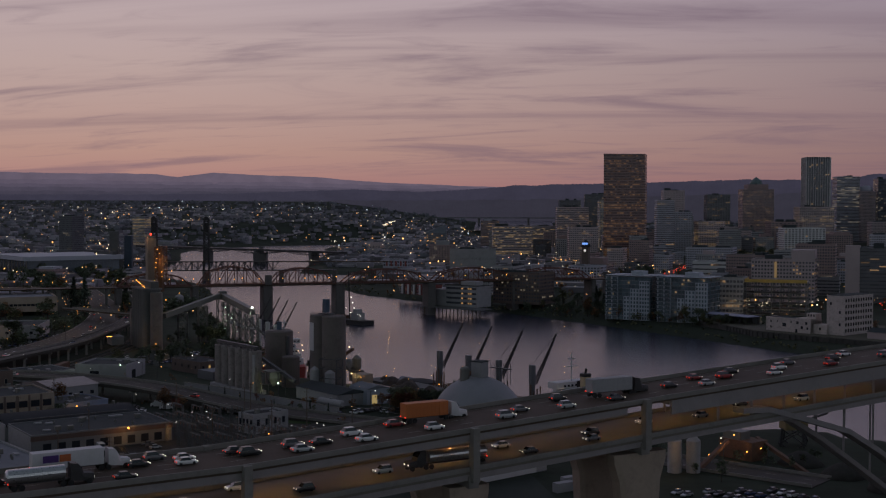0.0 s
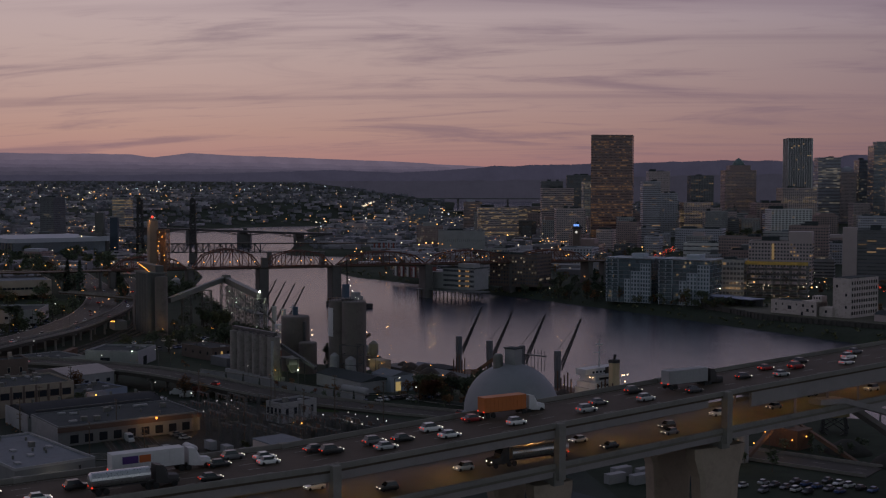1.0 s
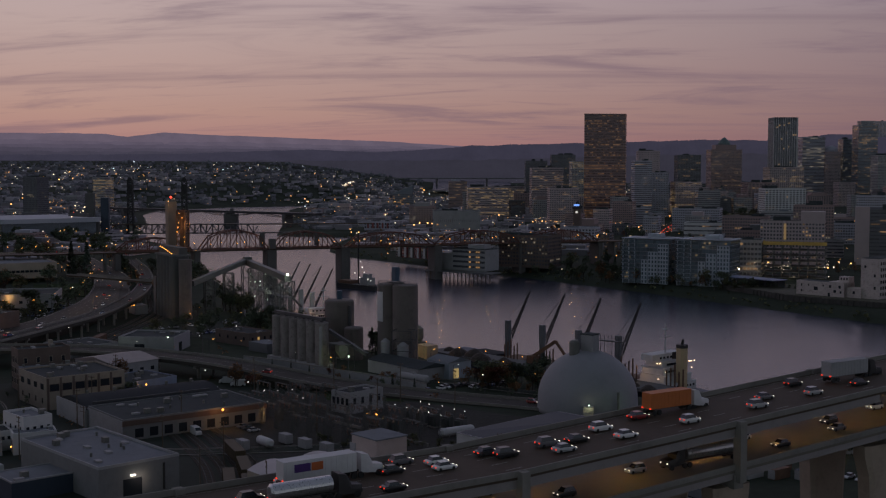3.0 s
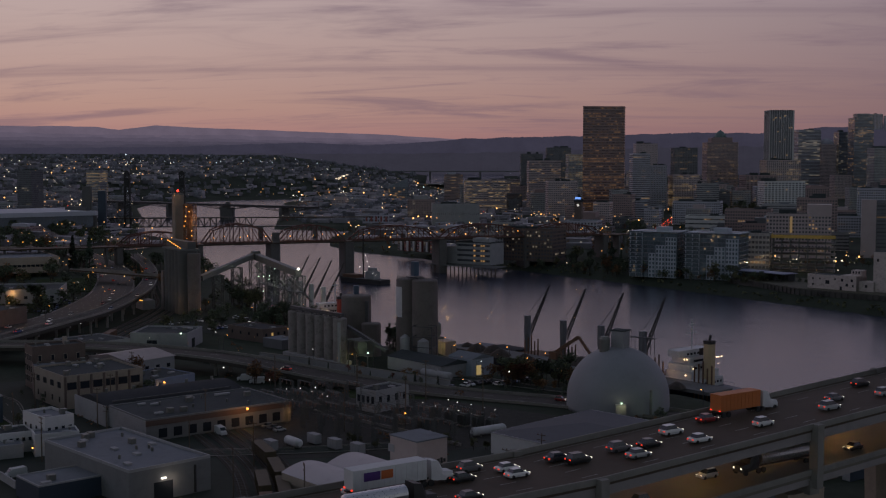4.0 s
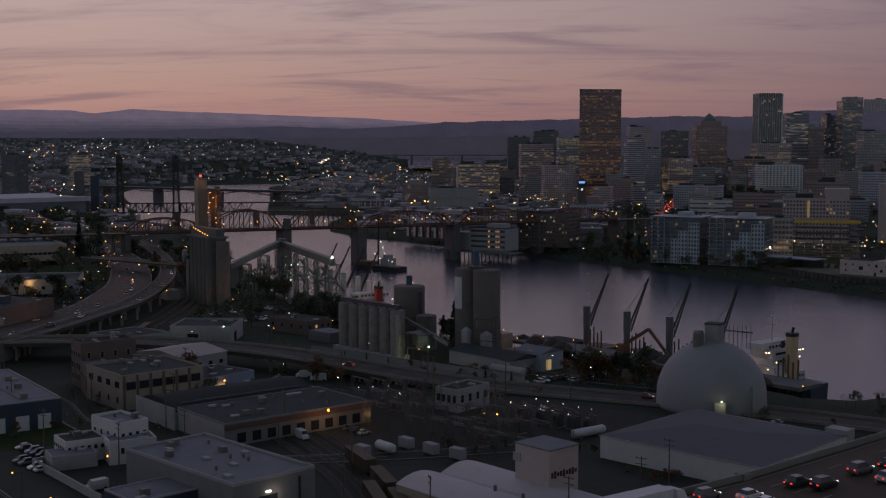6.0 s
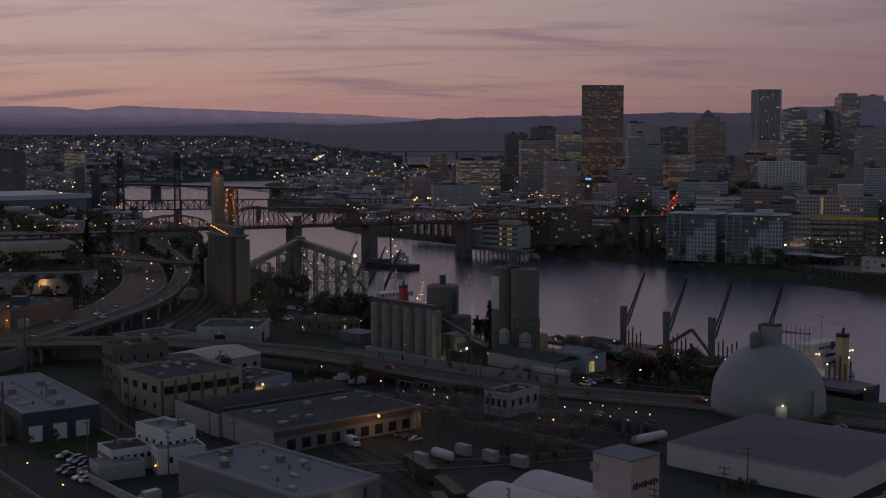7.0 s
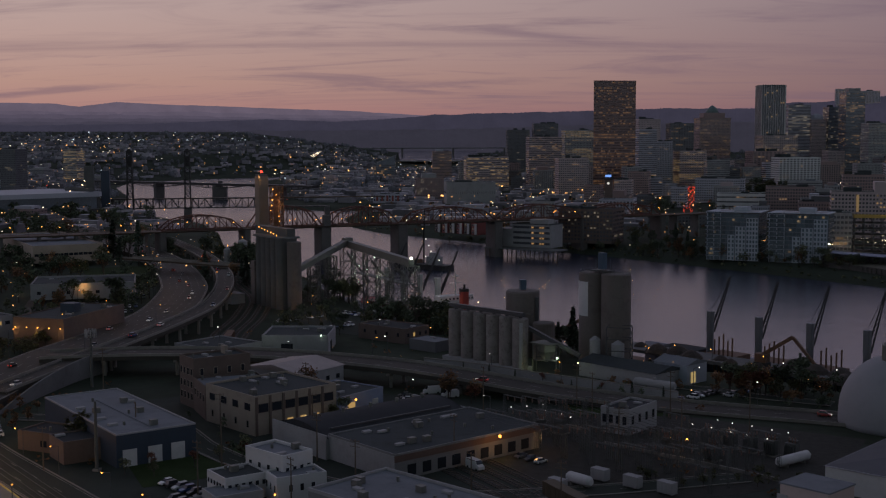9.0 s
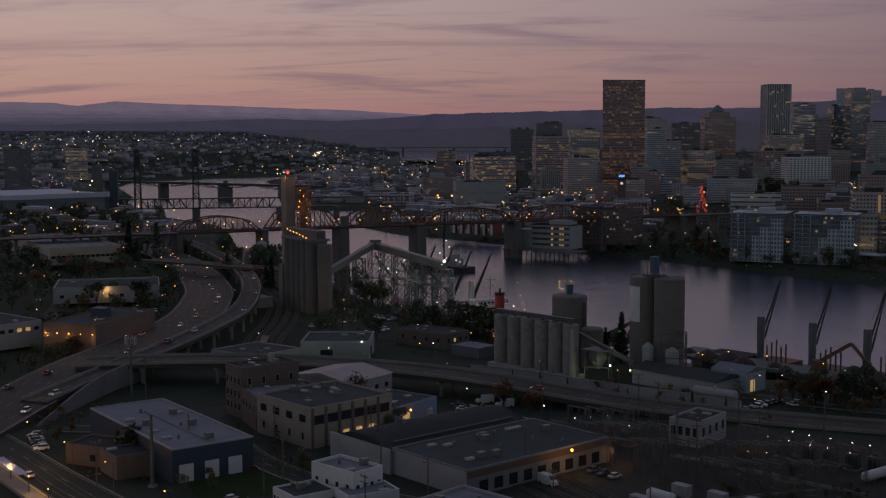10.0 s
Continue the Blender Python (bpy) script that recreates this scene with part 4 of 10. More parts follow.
ro = thing("river_office", "pale riverside office on a pile wharf with lit windows", "building", pose(-83, -512, 7.5, 0, 0, -17))
part("wall", Mesh().box((0, 0, 9), (34, 20, 18)), PALE_WALL, ro)
part("low_wing", Mesh().box((25, 0, 7), (16, 20, 14)), PALE_WALL, ro)
part("roof", Mesh().box((0, 0, 18.2), (35, 21, 0.4)), ROOF_GREY, ro)
part("penthouse", Mesh().box((-4, 0, 20), (16, 10, 3.5)), PALE_WALL, ro)
for k in range(4):
    part("window_band", Mesh().box((0, 10.1, 3.2 + 4.2 * k), (32, 0.3, 1.7)), GLASS_DARK, ro)
    lit = Mesh()
    for i in range(14):
        lit.box((-15 + 2.3 * i, 10.28, 3.2 + 4.2 * k), (1.9, 0.06, 1.4))
    part("window_panes", lit, LIT_WARM, ro, kind="stuff")
part("wharf", Mesh().box((2, 16, -0.6), (66, 16, 0.8)), CONCRETE_DARK, ro, "dark timber and concrete wharf")
for i in range(17):
    part("pile", Mesh().tube((-30 + 4 * i, 23, -9), (-30 + 4 * i, 23, -1), 0.4, n=8), WOOD_POLE, ro)
block(-118, -560, 46, 30, -10, 9, 26, "dark brick warehouse with flat roof", BRICK, lit=LIT_FEW, name="brick_warehouse")

# buildings by the bridgehead: red-and-white row houses on the river, a lit block, a sloped glass hall
block(399, -2318, 100, 40, 20, 20, 34, "broad office block with long rows of lit windows", STONE_TAN, lit=LIT_MOST, ww=0.9, wh=0.5, bay=4)
sl = thing("glass_hall", "dark blue glass building with a sloped roof", "building", pose(551, -2030, 16, 0, 0, 15))
part("wall", Mesh().prism([(-22, -18), (22, -18), (22, 18), (-22, 18)], 0, [44, 26, 26, 44]), GLASS_BLUE, sl)
m = Mesh()
for k in range(6):
    for j in range(12):
        if 3 + k * 4 < 24:
            m.box((-20 + 3.6 * j, 18, 3 + 4 * k), (2.8, 0.2, 2.6))
part("window_panes", m, LIT_WARM, sl, kind="stuff")
part("roof_edge", Mesh().beam((-22, 18, 44.3), (22, 18, 26.3), 0.8).beam((-22, -18, 44.3), (22, -18, 26.3), 0.8), PALE_WALL, sl, "pale sloped roof edge")
redhall = block(218, -1050, 37, 18, 0, 13, 10, "low white hall with red panels", STONE_PALE, lit=LIT_FEW, ww=0.5, wh=0.6, floors=2, bay=4)
RED_PANEL = mat("red_panel", (0.20, 0.05, 0.045), 0.7, vary=0.15, scale=0.3)
for k in range(5):
    part("red_panel", Mesh().box((-15 + 7 * k, 9.1, 6), (2.6, 0.3, 7)), RED_PANEL, redhall)
for k in range(6):
    t = thing("row_house", "red and white row house on the river wharf" if k % 2 else "dark red row house with white bays on the wharf", "house", pose(33 - 8.0 * k, -646 + 4.2 * k, 7, 0, 0, -28), "river row houses")
    part("wall", Mesh().box((0, 0, 5.5), (7.6, 11, 11)), RED_PANEL if k % 2 else BRICK, t)
    part("roof", Mesh().box((0, 0, 11.2), (7.8, 11.4, 0.4)), ROOF_GREY, t)
    part("bay", Mesh().box((-1.6, 5.9, 5.2), (2.4, 1.0, 9.4), 0, 0.2), WHITE, t, "white panelled bay")
    for z in (2.2, 5.4, 8.6):
        f = part("window", Mesh().box((1.9, 5.55, z), (1.9, 0.25, 1.7)), WHITE, t)
        part("pane", Mesh().box((1.9, 5.6, z), (1.6, 0.25, 1.4)), LIT_ON if (k * 3 + int(z)) % 4 == 0 else GLASS_DARK, f)

# station clock tower with a blue sign
ck = thing("clock_tower", "dark brick clock tower with a blue lit sign", "tower", pose(-84, -905, 12, 0, 0, 0))
part("shaft", Mesh().box((0, 0, 18), (8, 8, 36)), BRICK, ck)
part("cap", Mesh().prism([(-5, -5), (5, -5), (5, 5), (-5, 5)], 36, 37).turned((0, 0, 37), [(6, 0), (0.3, 8)], 4), ROOF_DARK, ck)
part("clock_face", Mesh().tube((0, 4.0, 32), (0, 4.3, 32), 1.4, n=16), glow("clock_white", (1, 0.95, 0.85), 0.6), ck, "round white lit dial")
part("sign", Mesh().box((0, 4.4, 40), (6.5, 0.4, 2.4)), glow("sign_blue", (0.2, 0.4, 1.0), 1.0), ck, "blue lit sign")


# ---- lower blocks that fill the city's grid ----
TAKEN = [(o.location.x, o.location.y, 42) for o in bpy.data.objects if o.parent is None and o.type == "EMPTY"]
TAKEN += [(-171 + 52 * k / 30, -890 - 768 * k / 30, 24) for k in range(31)] + [(-235, -1318, 44), (-280, -1330, 44)]
FILL_WALLS = (GREY_WALL, STONE_TAN, STONE_RED, STONE_PALE, DARK_WALL, PALE_WALL)
FILL_WORDS = ("grey rendered", "tan stone", "red brick", "pale stone", "dark brick", "off-white painted")


def free_spot(x, y, r):
    return all(math.hypot(x - a, y - b) > r + c for a, b, c in TAKEN)


def fill(count, region, rz, tall, seed, word):
    """Blocks on a street grid inside a region given as a function."""
    rnd = random.Random(seed)
    made = tries = 0
    while made < count and tries < count * 60:
        tries += 1
        x, y = region(rnd)
        d = float(river_distance(np.array([x]), np.array([y]))[0])
        w, dp = rnd.uniform(16, 44), rnd.uniform(16, 36)
        if d < 45 or not free_spot(x, y, max(w, dp) * 0.5 - 18):
            continue
        TAKEN.append((x, y, max(w, dp) * 0.5 + 2))
        k = rnd.randrange(6)
        z = float(ground_height(np.array([x]), np.array([y]))[0])
        h = rnd.uniform(*tall)
        bay, ww, wh = rnd.choice(((2.4, 0.45, 0.5), (3.0, 0.55, 0.5), (3.4, 0.5, 0.62), (5.0, 0.96, 0.38), (2.2, 0.4, 0.6)))
        b = block(x, y, w, dp, rz, z - 0.5, h, f"{FILL_WORDS[k]} {word} with a flat roof", FILL_WALLS[k], (ROOF_GREY, ROOF_DARK, ROOF_PALE)[rnd.randrange(3)],
              (LIT_FEW, LIT_FEW, LIT_WARM, LIT_FEW)[rnd.randrange(4)], name="city_block", units=1, group="city blocks", bay=bay, ww=ww, wh=wh)
        if rnd.random() < 0.4:
            sw, sd, sh = w * rnd.uniform(0.4, 0.7), dp * rnd.uniform(0.4, 0.7), rnd.uniform(2.8, 6.5)
            part("upper_storey", Mesh().box((w * rnd.uniform(-0.12, 0.12), dp * rnd.uniform(-0.12, 0.12), h + 1.2 + sh / 2), (sw, sd, sh), 0, 0.2), FILL_WALLS[rnd.randrange(6)], b)
        made += 1


fill(40, lambda r: (r.uniform(-560, -40), r.uniform(-1150, -620)), 0, (8, 30), 11, "block in the warehouse quarter")
fill(54, lambda r: (r.uniform(-560, 260), r.uniform(-2000, -1150)), 20, (14, 48), 12, "downtown block")
fill(26, lambda r: (r.uniform(-640, 420), r.uniform(-2700, -2000)), 20, (18, 66), 13, "distant downtown block")
fill(18, lambda r: (r.uniform(560, 1200), r.uniform(-2000, -900)), 0, (6, 16), 14, "low block across the river")
fill(14, lambda r: (r.uniform(260, 700), r.uniform(-700, -200)), 0, (5, 12), 15, "low block east of the freeway")

# ---- the red truss bridge over the river ----
BW_A, BW_B = Vector((148, -334, 29)), Vector((-175, -608, 29))
BW_D = (BW_B - BW_A).normalized()
BW_N = Vector((-BW_D.y, BW_D.x, 0))
broadway = thing("truss_bridge", "dark red steel truss road bridge with a row of orange lamps", "bridge")


def on_bw(s, off, z):
    p = BW_A + BW_D * s + BW_N * off
    p.z = z
    return p


def truss_span(parent, place, s0, s1, half, base, rise, panels, w, material, arched=True):
    """One through span: two side trusses with chords, posts and diagonals, braced over the top."""
    for off in (-half, half):
        tops, lows = [], []
        for k in range(panels + 1):
            u = k / panels
            hgt = rise * (0.45 + 0.55 * math.sin(math.pi * min(max(u, 0.0), 1.0))) if arched else rise
            tops.append(place(s0 + (s1 - s0) * u, off, base + hgt))
            lows.append(place(s0 + (s1 - s0) * u, off, base))
        tops = tops[1:-1]
        for a, b in zip([lows[0]] + tops, tops + [lows[-1]]):
            part("top_chord", Mesh().beam(a, b, w, w * 1.2), material, parent)
        part("bottom_chord", Mesh().beam(lows[0], lows[-1], w, w * 1.4), material, parent)
        for k in range(1, panels):
            part("post", Mesh().beam(lows[k], tops[k - 1], w * 0.7), material, parent)
            if k < panels - 1:
                a, b = (lows[k], tops[k]) if k < panels / 2 else (tops[k - 1], lows[k + 1])
                part("diagonal", Mesh().beam(a, b, w * 0.6), material, parent)
    for k in range(1, panels):
        u = k / panels
        hgt = rise * (0.45 + 0.55 * math.sin(math.pi * u)) if arched else rise
        s = s0 + (s1 - s0) * u
        part("top_strut", Mesh().beam(place(s, -half, base + hgt), place(s, half, base + hgt), w * 0.6), material, parent)


part("deck", Mesh().beam(on_bw(-260, 0, 28.2), on_bw(560, 0, 28.2), 13, 1.2), DECK, broadway)
part("sidewalk", Mesh().beam(on_bw(-120, -8.6, 28.6), on_bw(430, -8.6, 28.6), 3.0, 0.4), DECK, broadway)
part("sidewalk", Mesh().beam(on_bw(-120, 8.6, 28.6), on_bw(430, 8.6, 28.6), 3.0, 0.4), DECK, broadway)
for s0, s1, rise in ((-2, 56, 10), (62, 116, 15), (120, 176, 13), (182, 258, 11), (262, 336, 11), (340, 412, 10)):
    truss_span(broadway, on_bw, s0, s1, 6.6, 29, rise, 8 if s1 - s0 > 60 else 7, 0.75, RED_STEEL)
for off in (-10, 10):
    rail = Mesh().beam(on_bw(-120, off, 30.0), on_bw(430, off, 30.0), 0.12)
    for k in range(110):
        rail.beam(on_bw(-120 + 5 * k, off, 28.7), on_bw(-120 + 5 * k, off, 30.0), 0.1)
    part("railing", rail, RED_STEEL, broadway, kind="stuff")
PIER_STONE = mat("pier_stone", (0.11, 0.10, 0.10), 0.9, vary=0.2, scale=0.1, stain=0.4)
for s, w in ((-1, 5), (59, 5), (118, 8), (179, 8), (260, 7), (338, 6), (414, 5)):
    c = on_bw(s, 0, 12)
    part("pier", Mesh().box((c.x, c.y, 11.5), (w, 17, 33), math.degrees(math.atan2(BW_D.y, BW_D.x)), 0.8), PIER_STONE, broadway, "tall dark stone pier")
for s in range(-250, 0, 24):
    c = on_bw(s, 0, 20)
    part("pier", Mesh().box((c.x, c.y, 19.5), (1.6, 11, 18), math.degrees(math.atan2(BW_D.y, BW_D.x))), CONCRETE_DARK, broadway)
for s in range(430, 560, 22):
    c = on_bw(s, 0, 18)
    part("pier", Mesh().box((c.x, c.y, 18), (1.6, 11, 20), math.degrees(math.atan2(BW_D.y, BW_D.x))), CONCRETE_DARK, broadway)
rnd = random.Random(5)
for k in range(54):
    s = -110 + 10 * k + rnd.uniform(-1, 1)
    off = 7.4 if k % 2 else -7.4
    lamp = part("lamp_post", Mesh().beam(on_bw(s, off, 28.7), on_bw(s, off, 33.6), 0.14), BLACK_STEEL, broadway)
    part("lamp", Mesh().ball(on_bw(s, off, 33.8), 0.38), LAMP_ORANGE, lamp, "orange street lamp")
for s in range(20, 430, 41):
    bl_ = bpy.data.lights.new("bridge_light", "POINT")
    bl_.energy, bl_.color, bl_.shadow_soft_size = 520, (1.0, 0.5, 0.16), 0.5
    new("bridge_light", bl_).location = on_bw(s, 0, 35.5)
part("bridge_house", Mesh().box((*on_bw(118, -9, 33)[:2], 33), (5, 5, 8), 40), PIER_STONE, broadway, "operator's house")

# ---- the black vertical-lift bridge ----
SB_A, SB_B = Vector((467, -840, 0)), Vector((408, -869, 0))
SB_D = (SB_B - SB_A).normalized()
SB_N = Vector((-SB_D.y, SB_D.x, 0))
lift = thing("lift_bridge", "black steel vertical-lift bridge with two tall lattice towers", "bridge")


def on_sb(s, off, z):
    p = SB_A + SB_D * s + SB_N * off
    p.z = z
    return p


for c in (0, 66):
    for ds in (-3.6, 3.6):
        for off in (-5.5, 5.5):
            part("tower_leg", Mesh().beam(on_sb(c + ds, off, -2), on_sb(c + ds * 0.75, off * 0.8, 80), 1.1), BLACK_STEEL, lift)
    lat = Mesh()
    for k in range(9):
        z0, z1 = 24 + 6.2 * k, 30.2 + 6.2 * k
        for off in (-5.0, 5.0):
            lat.beam(on_sb(c - 3.2, off, z0), on_sb(c + 3.2, off, z1), 0.5).beam(on_sb(c + 3.2, off, z0), on_sb(c - 3.2, off, z1), 0.5).beam(on_sb(c - 3.2, off, z1), on_sb(c + 3.2, off, z1), 0.5)
        for ds in (-3.2, 3.2):
            lat.beam(on_sb(c + ds, -5, z0), on_sb(c + ds, 5, z1), 0.5).beam(on_sb(c + ds, 5, z0), on_sb(c + ds, -5, z1), 0.5)
    part("lattice", lat, BLACK_STEEL, lift)
    part("counterweight", Mesh().box((*on_sb(c, 0, 0)[:2], 68), (6.2, 8.4, 12), math.degrees(math.atan2(SB_D.y, SB_D.x))), BLACK_STEEL, lift, "dark counterweight block")
    part("sheave", Mesh().tube(on_sb(c, -5, 80), on_sb(c, 5, 80), 2.6, n=16), BLACK_STEEL, lift)
    part("pier", Mesh().box((*on_sb(c, 0, 0)[:2], 3), (9, 18, 18), math.degrees(math.atan2(SB_D.y, SB_D.x)), 1), PIER_STONE, lift)
part("upper_deck", Mesh().beam(on_sb(-330, 0, 24), on_sb(300, 0, 24), 12, 1.2), DECK, lift)
part("lower_deck", Mesh().beam(on_sb(-130, 0, 13), on_sb(230, 0, 13), 10, 1.2), BLACK_STEEL, lift)
for s0, s1 in ((-95, -5), (4, 62), (71, 158)):
    for off in (-6, 6):
        n = 12 if s1 - s0 > 70 else 8
        part("bottom_chord", Mesh().beam(on_sb(s0, off, 13), on_sb(s1, off, 13), 1.0), BLACK_STEEL, lift)
        part("top_chord", Mesh().beam(on_sb(s0, off, 24), on_sb(s1, off, 24), 1.0), BLACK_STEEL, lift)
        for k in range(n):
            a, b = s0 + (s1 - s0) * k / n, s0 + (s1 - s0) * (k + 1) / n
            part("post", Mesh().beam(on_sb(a, off, 13), on_sb(a, off, 24), 0.6), BLACK_STEEL, lift)
            lo, hi = (a, b) if k % 2 else (b, a)
            part("diagonal", Mesh().beam(on_sb(lo, off, 13), on_sb(hi, off, 24), 0.6), BLACK_STEEL, lift)
for s in (-98, 162, 230):
    part("pier", Mesh().box((*on_sb(s, 0, 0)[:2], 5), (6, 16, 16), math.degrees(math.atan2(SB_D.y, SB_D.x)), 1), PIER_STONE, lift)
for s in range(-320, -100, 30):
    part("pier", Mesh().box((*on_sb(s, 0, 0)[:2], 16), (1.6, 10, 16), math.degrees(math.atan2(SB_D.y, SB_D.x))), CONCRETE_DARK, lift)


def far_bridge(name, label, a, b, deck, piers, rise=0.0, panels=10):
    """A bridge further up the river: deck, piers and, where it has one, a truss below or above."""
    a, b = Vector((*a, deck)), Vector((*b, deck))
    br = thing(name, label, "bridge")
    d = b - a
    ang = math.degrees(math.atan2(d.y, d.x))
    part("deck", Mesh().beam(a, b, 16, 3.4), CONCRETE_DARK if deck > 25 else BLACK_STEEL, br)
    for k in range(piers):
        p = a + d * ((k + 0.5) / piers)
        part("pier", Mesh().box((p.x, p.y, deck / 2 - 3), (6, 18, deck + 4), ang), PIER_STONE, br)
    if rise:
        t = Mesh()
        n = panels * 4
        for off in (-7, 7):
            s = Vector((-d.y, d.x, 0)).normalized() * off
            for k in range(n):
                p, q = a + d * (k / n) + s, a + d * ((k + 1) / n) + s
                hp = abs(math.sin(math.pi * k / 10)) * rise
                hq = abs(math.sin(math.pi * (k + 1) / 10)) * rise
                t.beam(p + Vector((0, 0, hp)), q + Vector((0, 0, hq)), 0.9).beam(p, p + Vector((0, 0, hp + 0.1)), 0.6)
        part("truss", t, BLACK_STEEL, br, kind="stuff")
    return br


far_bridge("stone_bridge", "low dark bridge with stone piers up the river", (905, -1422), (395, -1242), 24, 4, -6)
sp = thing("bridge_pier", "broad dark stone pier with a small house up the river", "pier", pose(582, -1308, 0, 0, 0, 19))
part("body", Mesh().box((0, 0, 9), (22, 20, 22), 0, 2), PIER_STONE, sp)
part("tower_house", Mesh().box((0, -8, 25), (7, 5, 8), 0, 0.5), PIER_STONE, sp)
far_bridge("arch_bridge", "arched dark truss bridge far up the river", (1100, -3215), (540, -3280), 27, 5, 6)
far_bridge("high_bridge", "long high double-deck bridge far up the river", (1400, -3400), (560, -3600), 66, 5, 0)

# ---- east bank: grain elevator, conveyors, silos, dome, ships ----
E1, EN = Vector((-0.852, 0.523, 0)), Vector((0.523, 0.852, 0))   # along the bank, and away from the water


def at(base, s, off, z):
    p = Vector((*base[:2], 0)) + E1 * s + EN * off
    p.z = z
    return p


OLD_SILO = mat("silo_concrete", (0.088, 0.088, 0.088), 0.9, vary=0.22, scale=0.12, bump=0.03, stain=0.55, tint=(0.12, 0.115, 0.11))
SILO_BROWN = mat("silo_brown", (0.135, 0.115, 0.108), 0.9, vary=0.2, scale=0.1, bump=0.03, stain=0.5)

GA, GN = Vector((-0.76, 0.65, 0)), Vector((0.65, 0.76, 0))
ELEV = Vector((-36.5, -109, 12))
elevator = thing("grain_elevator", "tall concrete grain elevator with a head tower and orange lamps", "elevator")


def on_el(s, off, z):
    p = ELEV + GA * s + GN * off
    p.z = z
    return p


EL_ANG = math.degrees(math.atan2(GA.y, GA.x))
part("core", Mesh().box((*on_el(0, 0, 0)[:2], 28), (27, 7, 34), EL_ANG), OLD_SILO, elevator)
for k in range(5):
    for off in (-2.6, 2.6):
        part("silo", Mesh().tube(on_el(-10.8 + 5.4 * k, off, 11), on_el(-10.8 + 5.4 * k, off, 45.5), 2.72, n=18), OLD_SILO, elevator, "ribbed grey concrete bin", smooth=False)
part("bin_roof", Mesh().box((*on_el(0, 0, 0)[:2], 45.8), (28, 11, 0.9), EL_ANG), CONCRETE_DARK, elevator)
part("gallery", Mesh().box((*on_el(-4, -1.5, 0)[:2], 48), (34, 4.5, 3.8), EL_ANG), OLD_SILO, elevator, "long headhouse gallery")
part("rear_block", Mesh().box((*on_el(-17, -4, 0)[:2], 27), (8, 8, 32), EL_ANG), OLD_SILO, elevator)
part("annex", Mesh().box((*on_el(-15.5, 3, 0)[:2], 22), (4, 4.5, 22), EL_ANG), SILO_BROWN, elevator)
part("end_bin", Mesh().tube(on_el(16, -1.5, 11), on_el(16, -1.5, 44), 3.4, n=18), SILO_BROWN, elevator, "free-standing bin")
part("head_tower", Mesh().box((-11, -150, 42), (5.2, 5.4, 62), EL_ANG, 0.3), mat("tower_tan", (0.22, 0.175, 0.14), 0.85, vary=0.12, scale=0.1, stain=0.3), elevator, "tan rendered head tower")
part("tower_cap", Mesh().box((-11, -150, 73.4), (4.4, 4.6, 1.4), EL_ANG), CONCRETE_DARK, elevator)
leg = Mesh()
for dx, dy in ((-2.5, -2.5), (2.5, -2.5), (2.5, 2.5), (-2.5, 2.5)):
    leg.beam((-21 + dx, -146 + dy, 44), (-21 + dx, -146 + dy, 68), 0.5)
for k in range(8):
    for a, b in (((-2.5, -2.5), (2.5, -2.5)), ((2.5, -2.5), (2.5, 2.5)), ((2.5, 2.5), (-2.5, 2.5)), ((-2.5, 2.5), (-2.5, -2.5))):
        leg.beam((-21 + a[0], -146 + a[1], 44 + 3 * k), (-21 + b[0], -146 + b[1], 47 + 3 * k), 0.35).beam((-21 + a[0], -146 + a[1], 47 + 3 * k), (-21 + b[0], -146 + b[1], 47 + 3 * k), 0.4)
part("leg_tower", leg, RUST, elevator, "rusty steel leg tower")
part("leg_casing", Mesh().box((-21, -146, 54), (2.6, 2.6, 26)), RUST, elevator)
lamp_at = [(-11, -150, 75.6)]
part("beacon", Mesh().ball((-11, -150, 75.4), 0.75), LAMP_RED, elevator, "red warning lamp")
part("beacon_glow_lamp", Mesh().ball((-11, -147.5, 73.2), 0.55), LAMP_ORANGE, elevator, "orange lamp")
for k in range(7):
    part("lamp", Mesh().ball(on_el(-14 + 3.2 * k, 2.2, 49.5 - 0.5 * k), 0.3), LAMP_ORANGE, elevator)
part("lamp", Mesh().ball((-47.4, -102.7, 46.4), 0.55), LAMP_ORANGE, elevator, "bright orange flood lamp")
rnd = random.Random(2)
for k in range(9):
    part("lamp", Mesh().ball((-21 + rnd.uniform(-3, 3), -143, 45 + 2.7 * k), 0.28), LAMP_ORANGE, elevator)
for k in range(5):
    part("lamp", Mesh().ball(on_el(-18 - 3 * k, 15.7, 17.2 - 0.3 * k), 0.3), LAMP_ORANGE, elevator)
part("loading_shed", Mesh().box((*on_el(-24, 12, 0)[:2], 14.5), (12, 7, 5), EL_ANG), GREY_WALL, elevator)


def point_light(name, place, colour, watts, radius=0.5):
    ld = bpy.data.lights.new(name, "POINT")
    ld.energy, ld.color, ld.shadow_soft_size = watts, colour, radius
    ob = new(name, ld)
    ob.location = place
    return ob


ORANGE, WARM, GREENISH = (1.0, 0.5, 0.16), (1.0, 0.85, 0.65), (0.85, 1.0, 0.75)
point_light("elevator_lamp", (-44.0, -97.5, 46.0), ORANGE, 380)
point_light("elevator_lamp", (-26, -141, 60), ORANGE, 1600)
point_light("elevator_lamp", on_el(14, 12, 18), ORANGE, 260)
point_light("tower_lamp", (-11.5, -144, 74), ORANGE, 500)

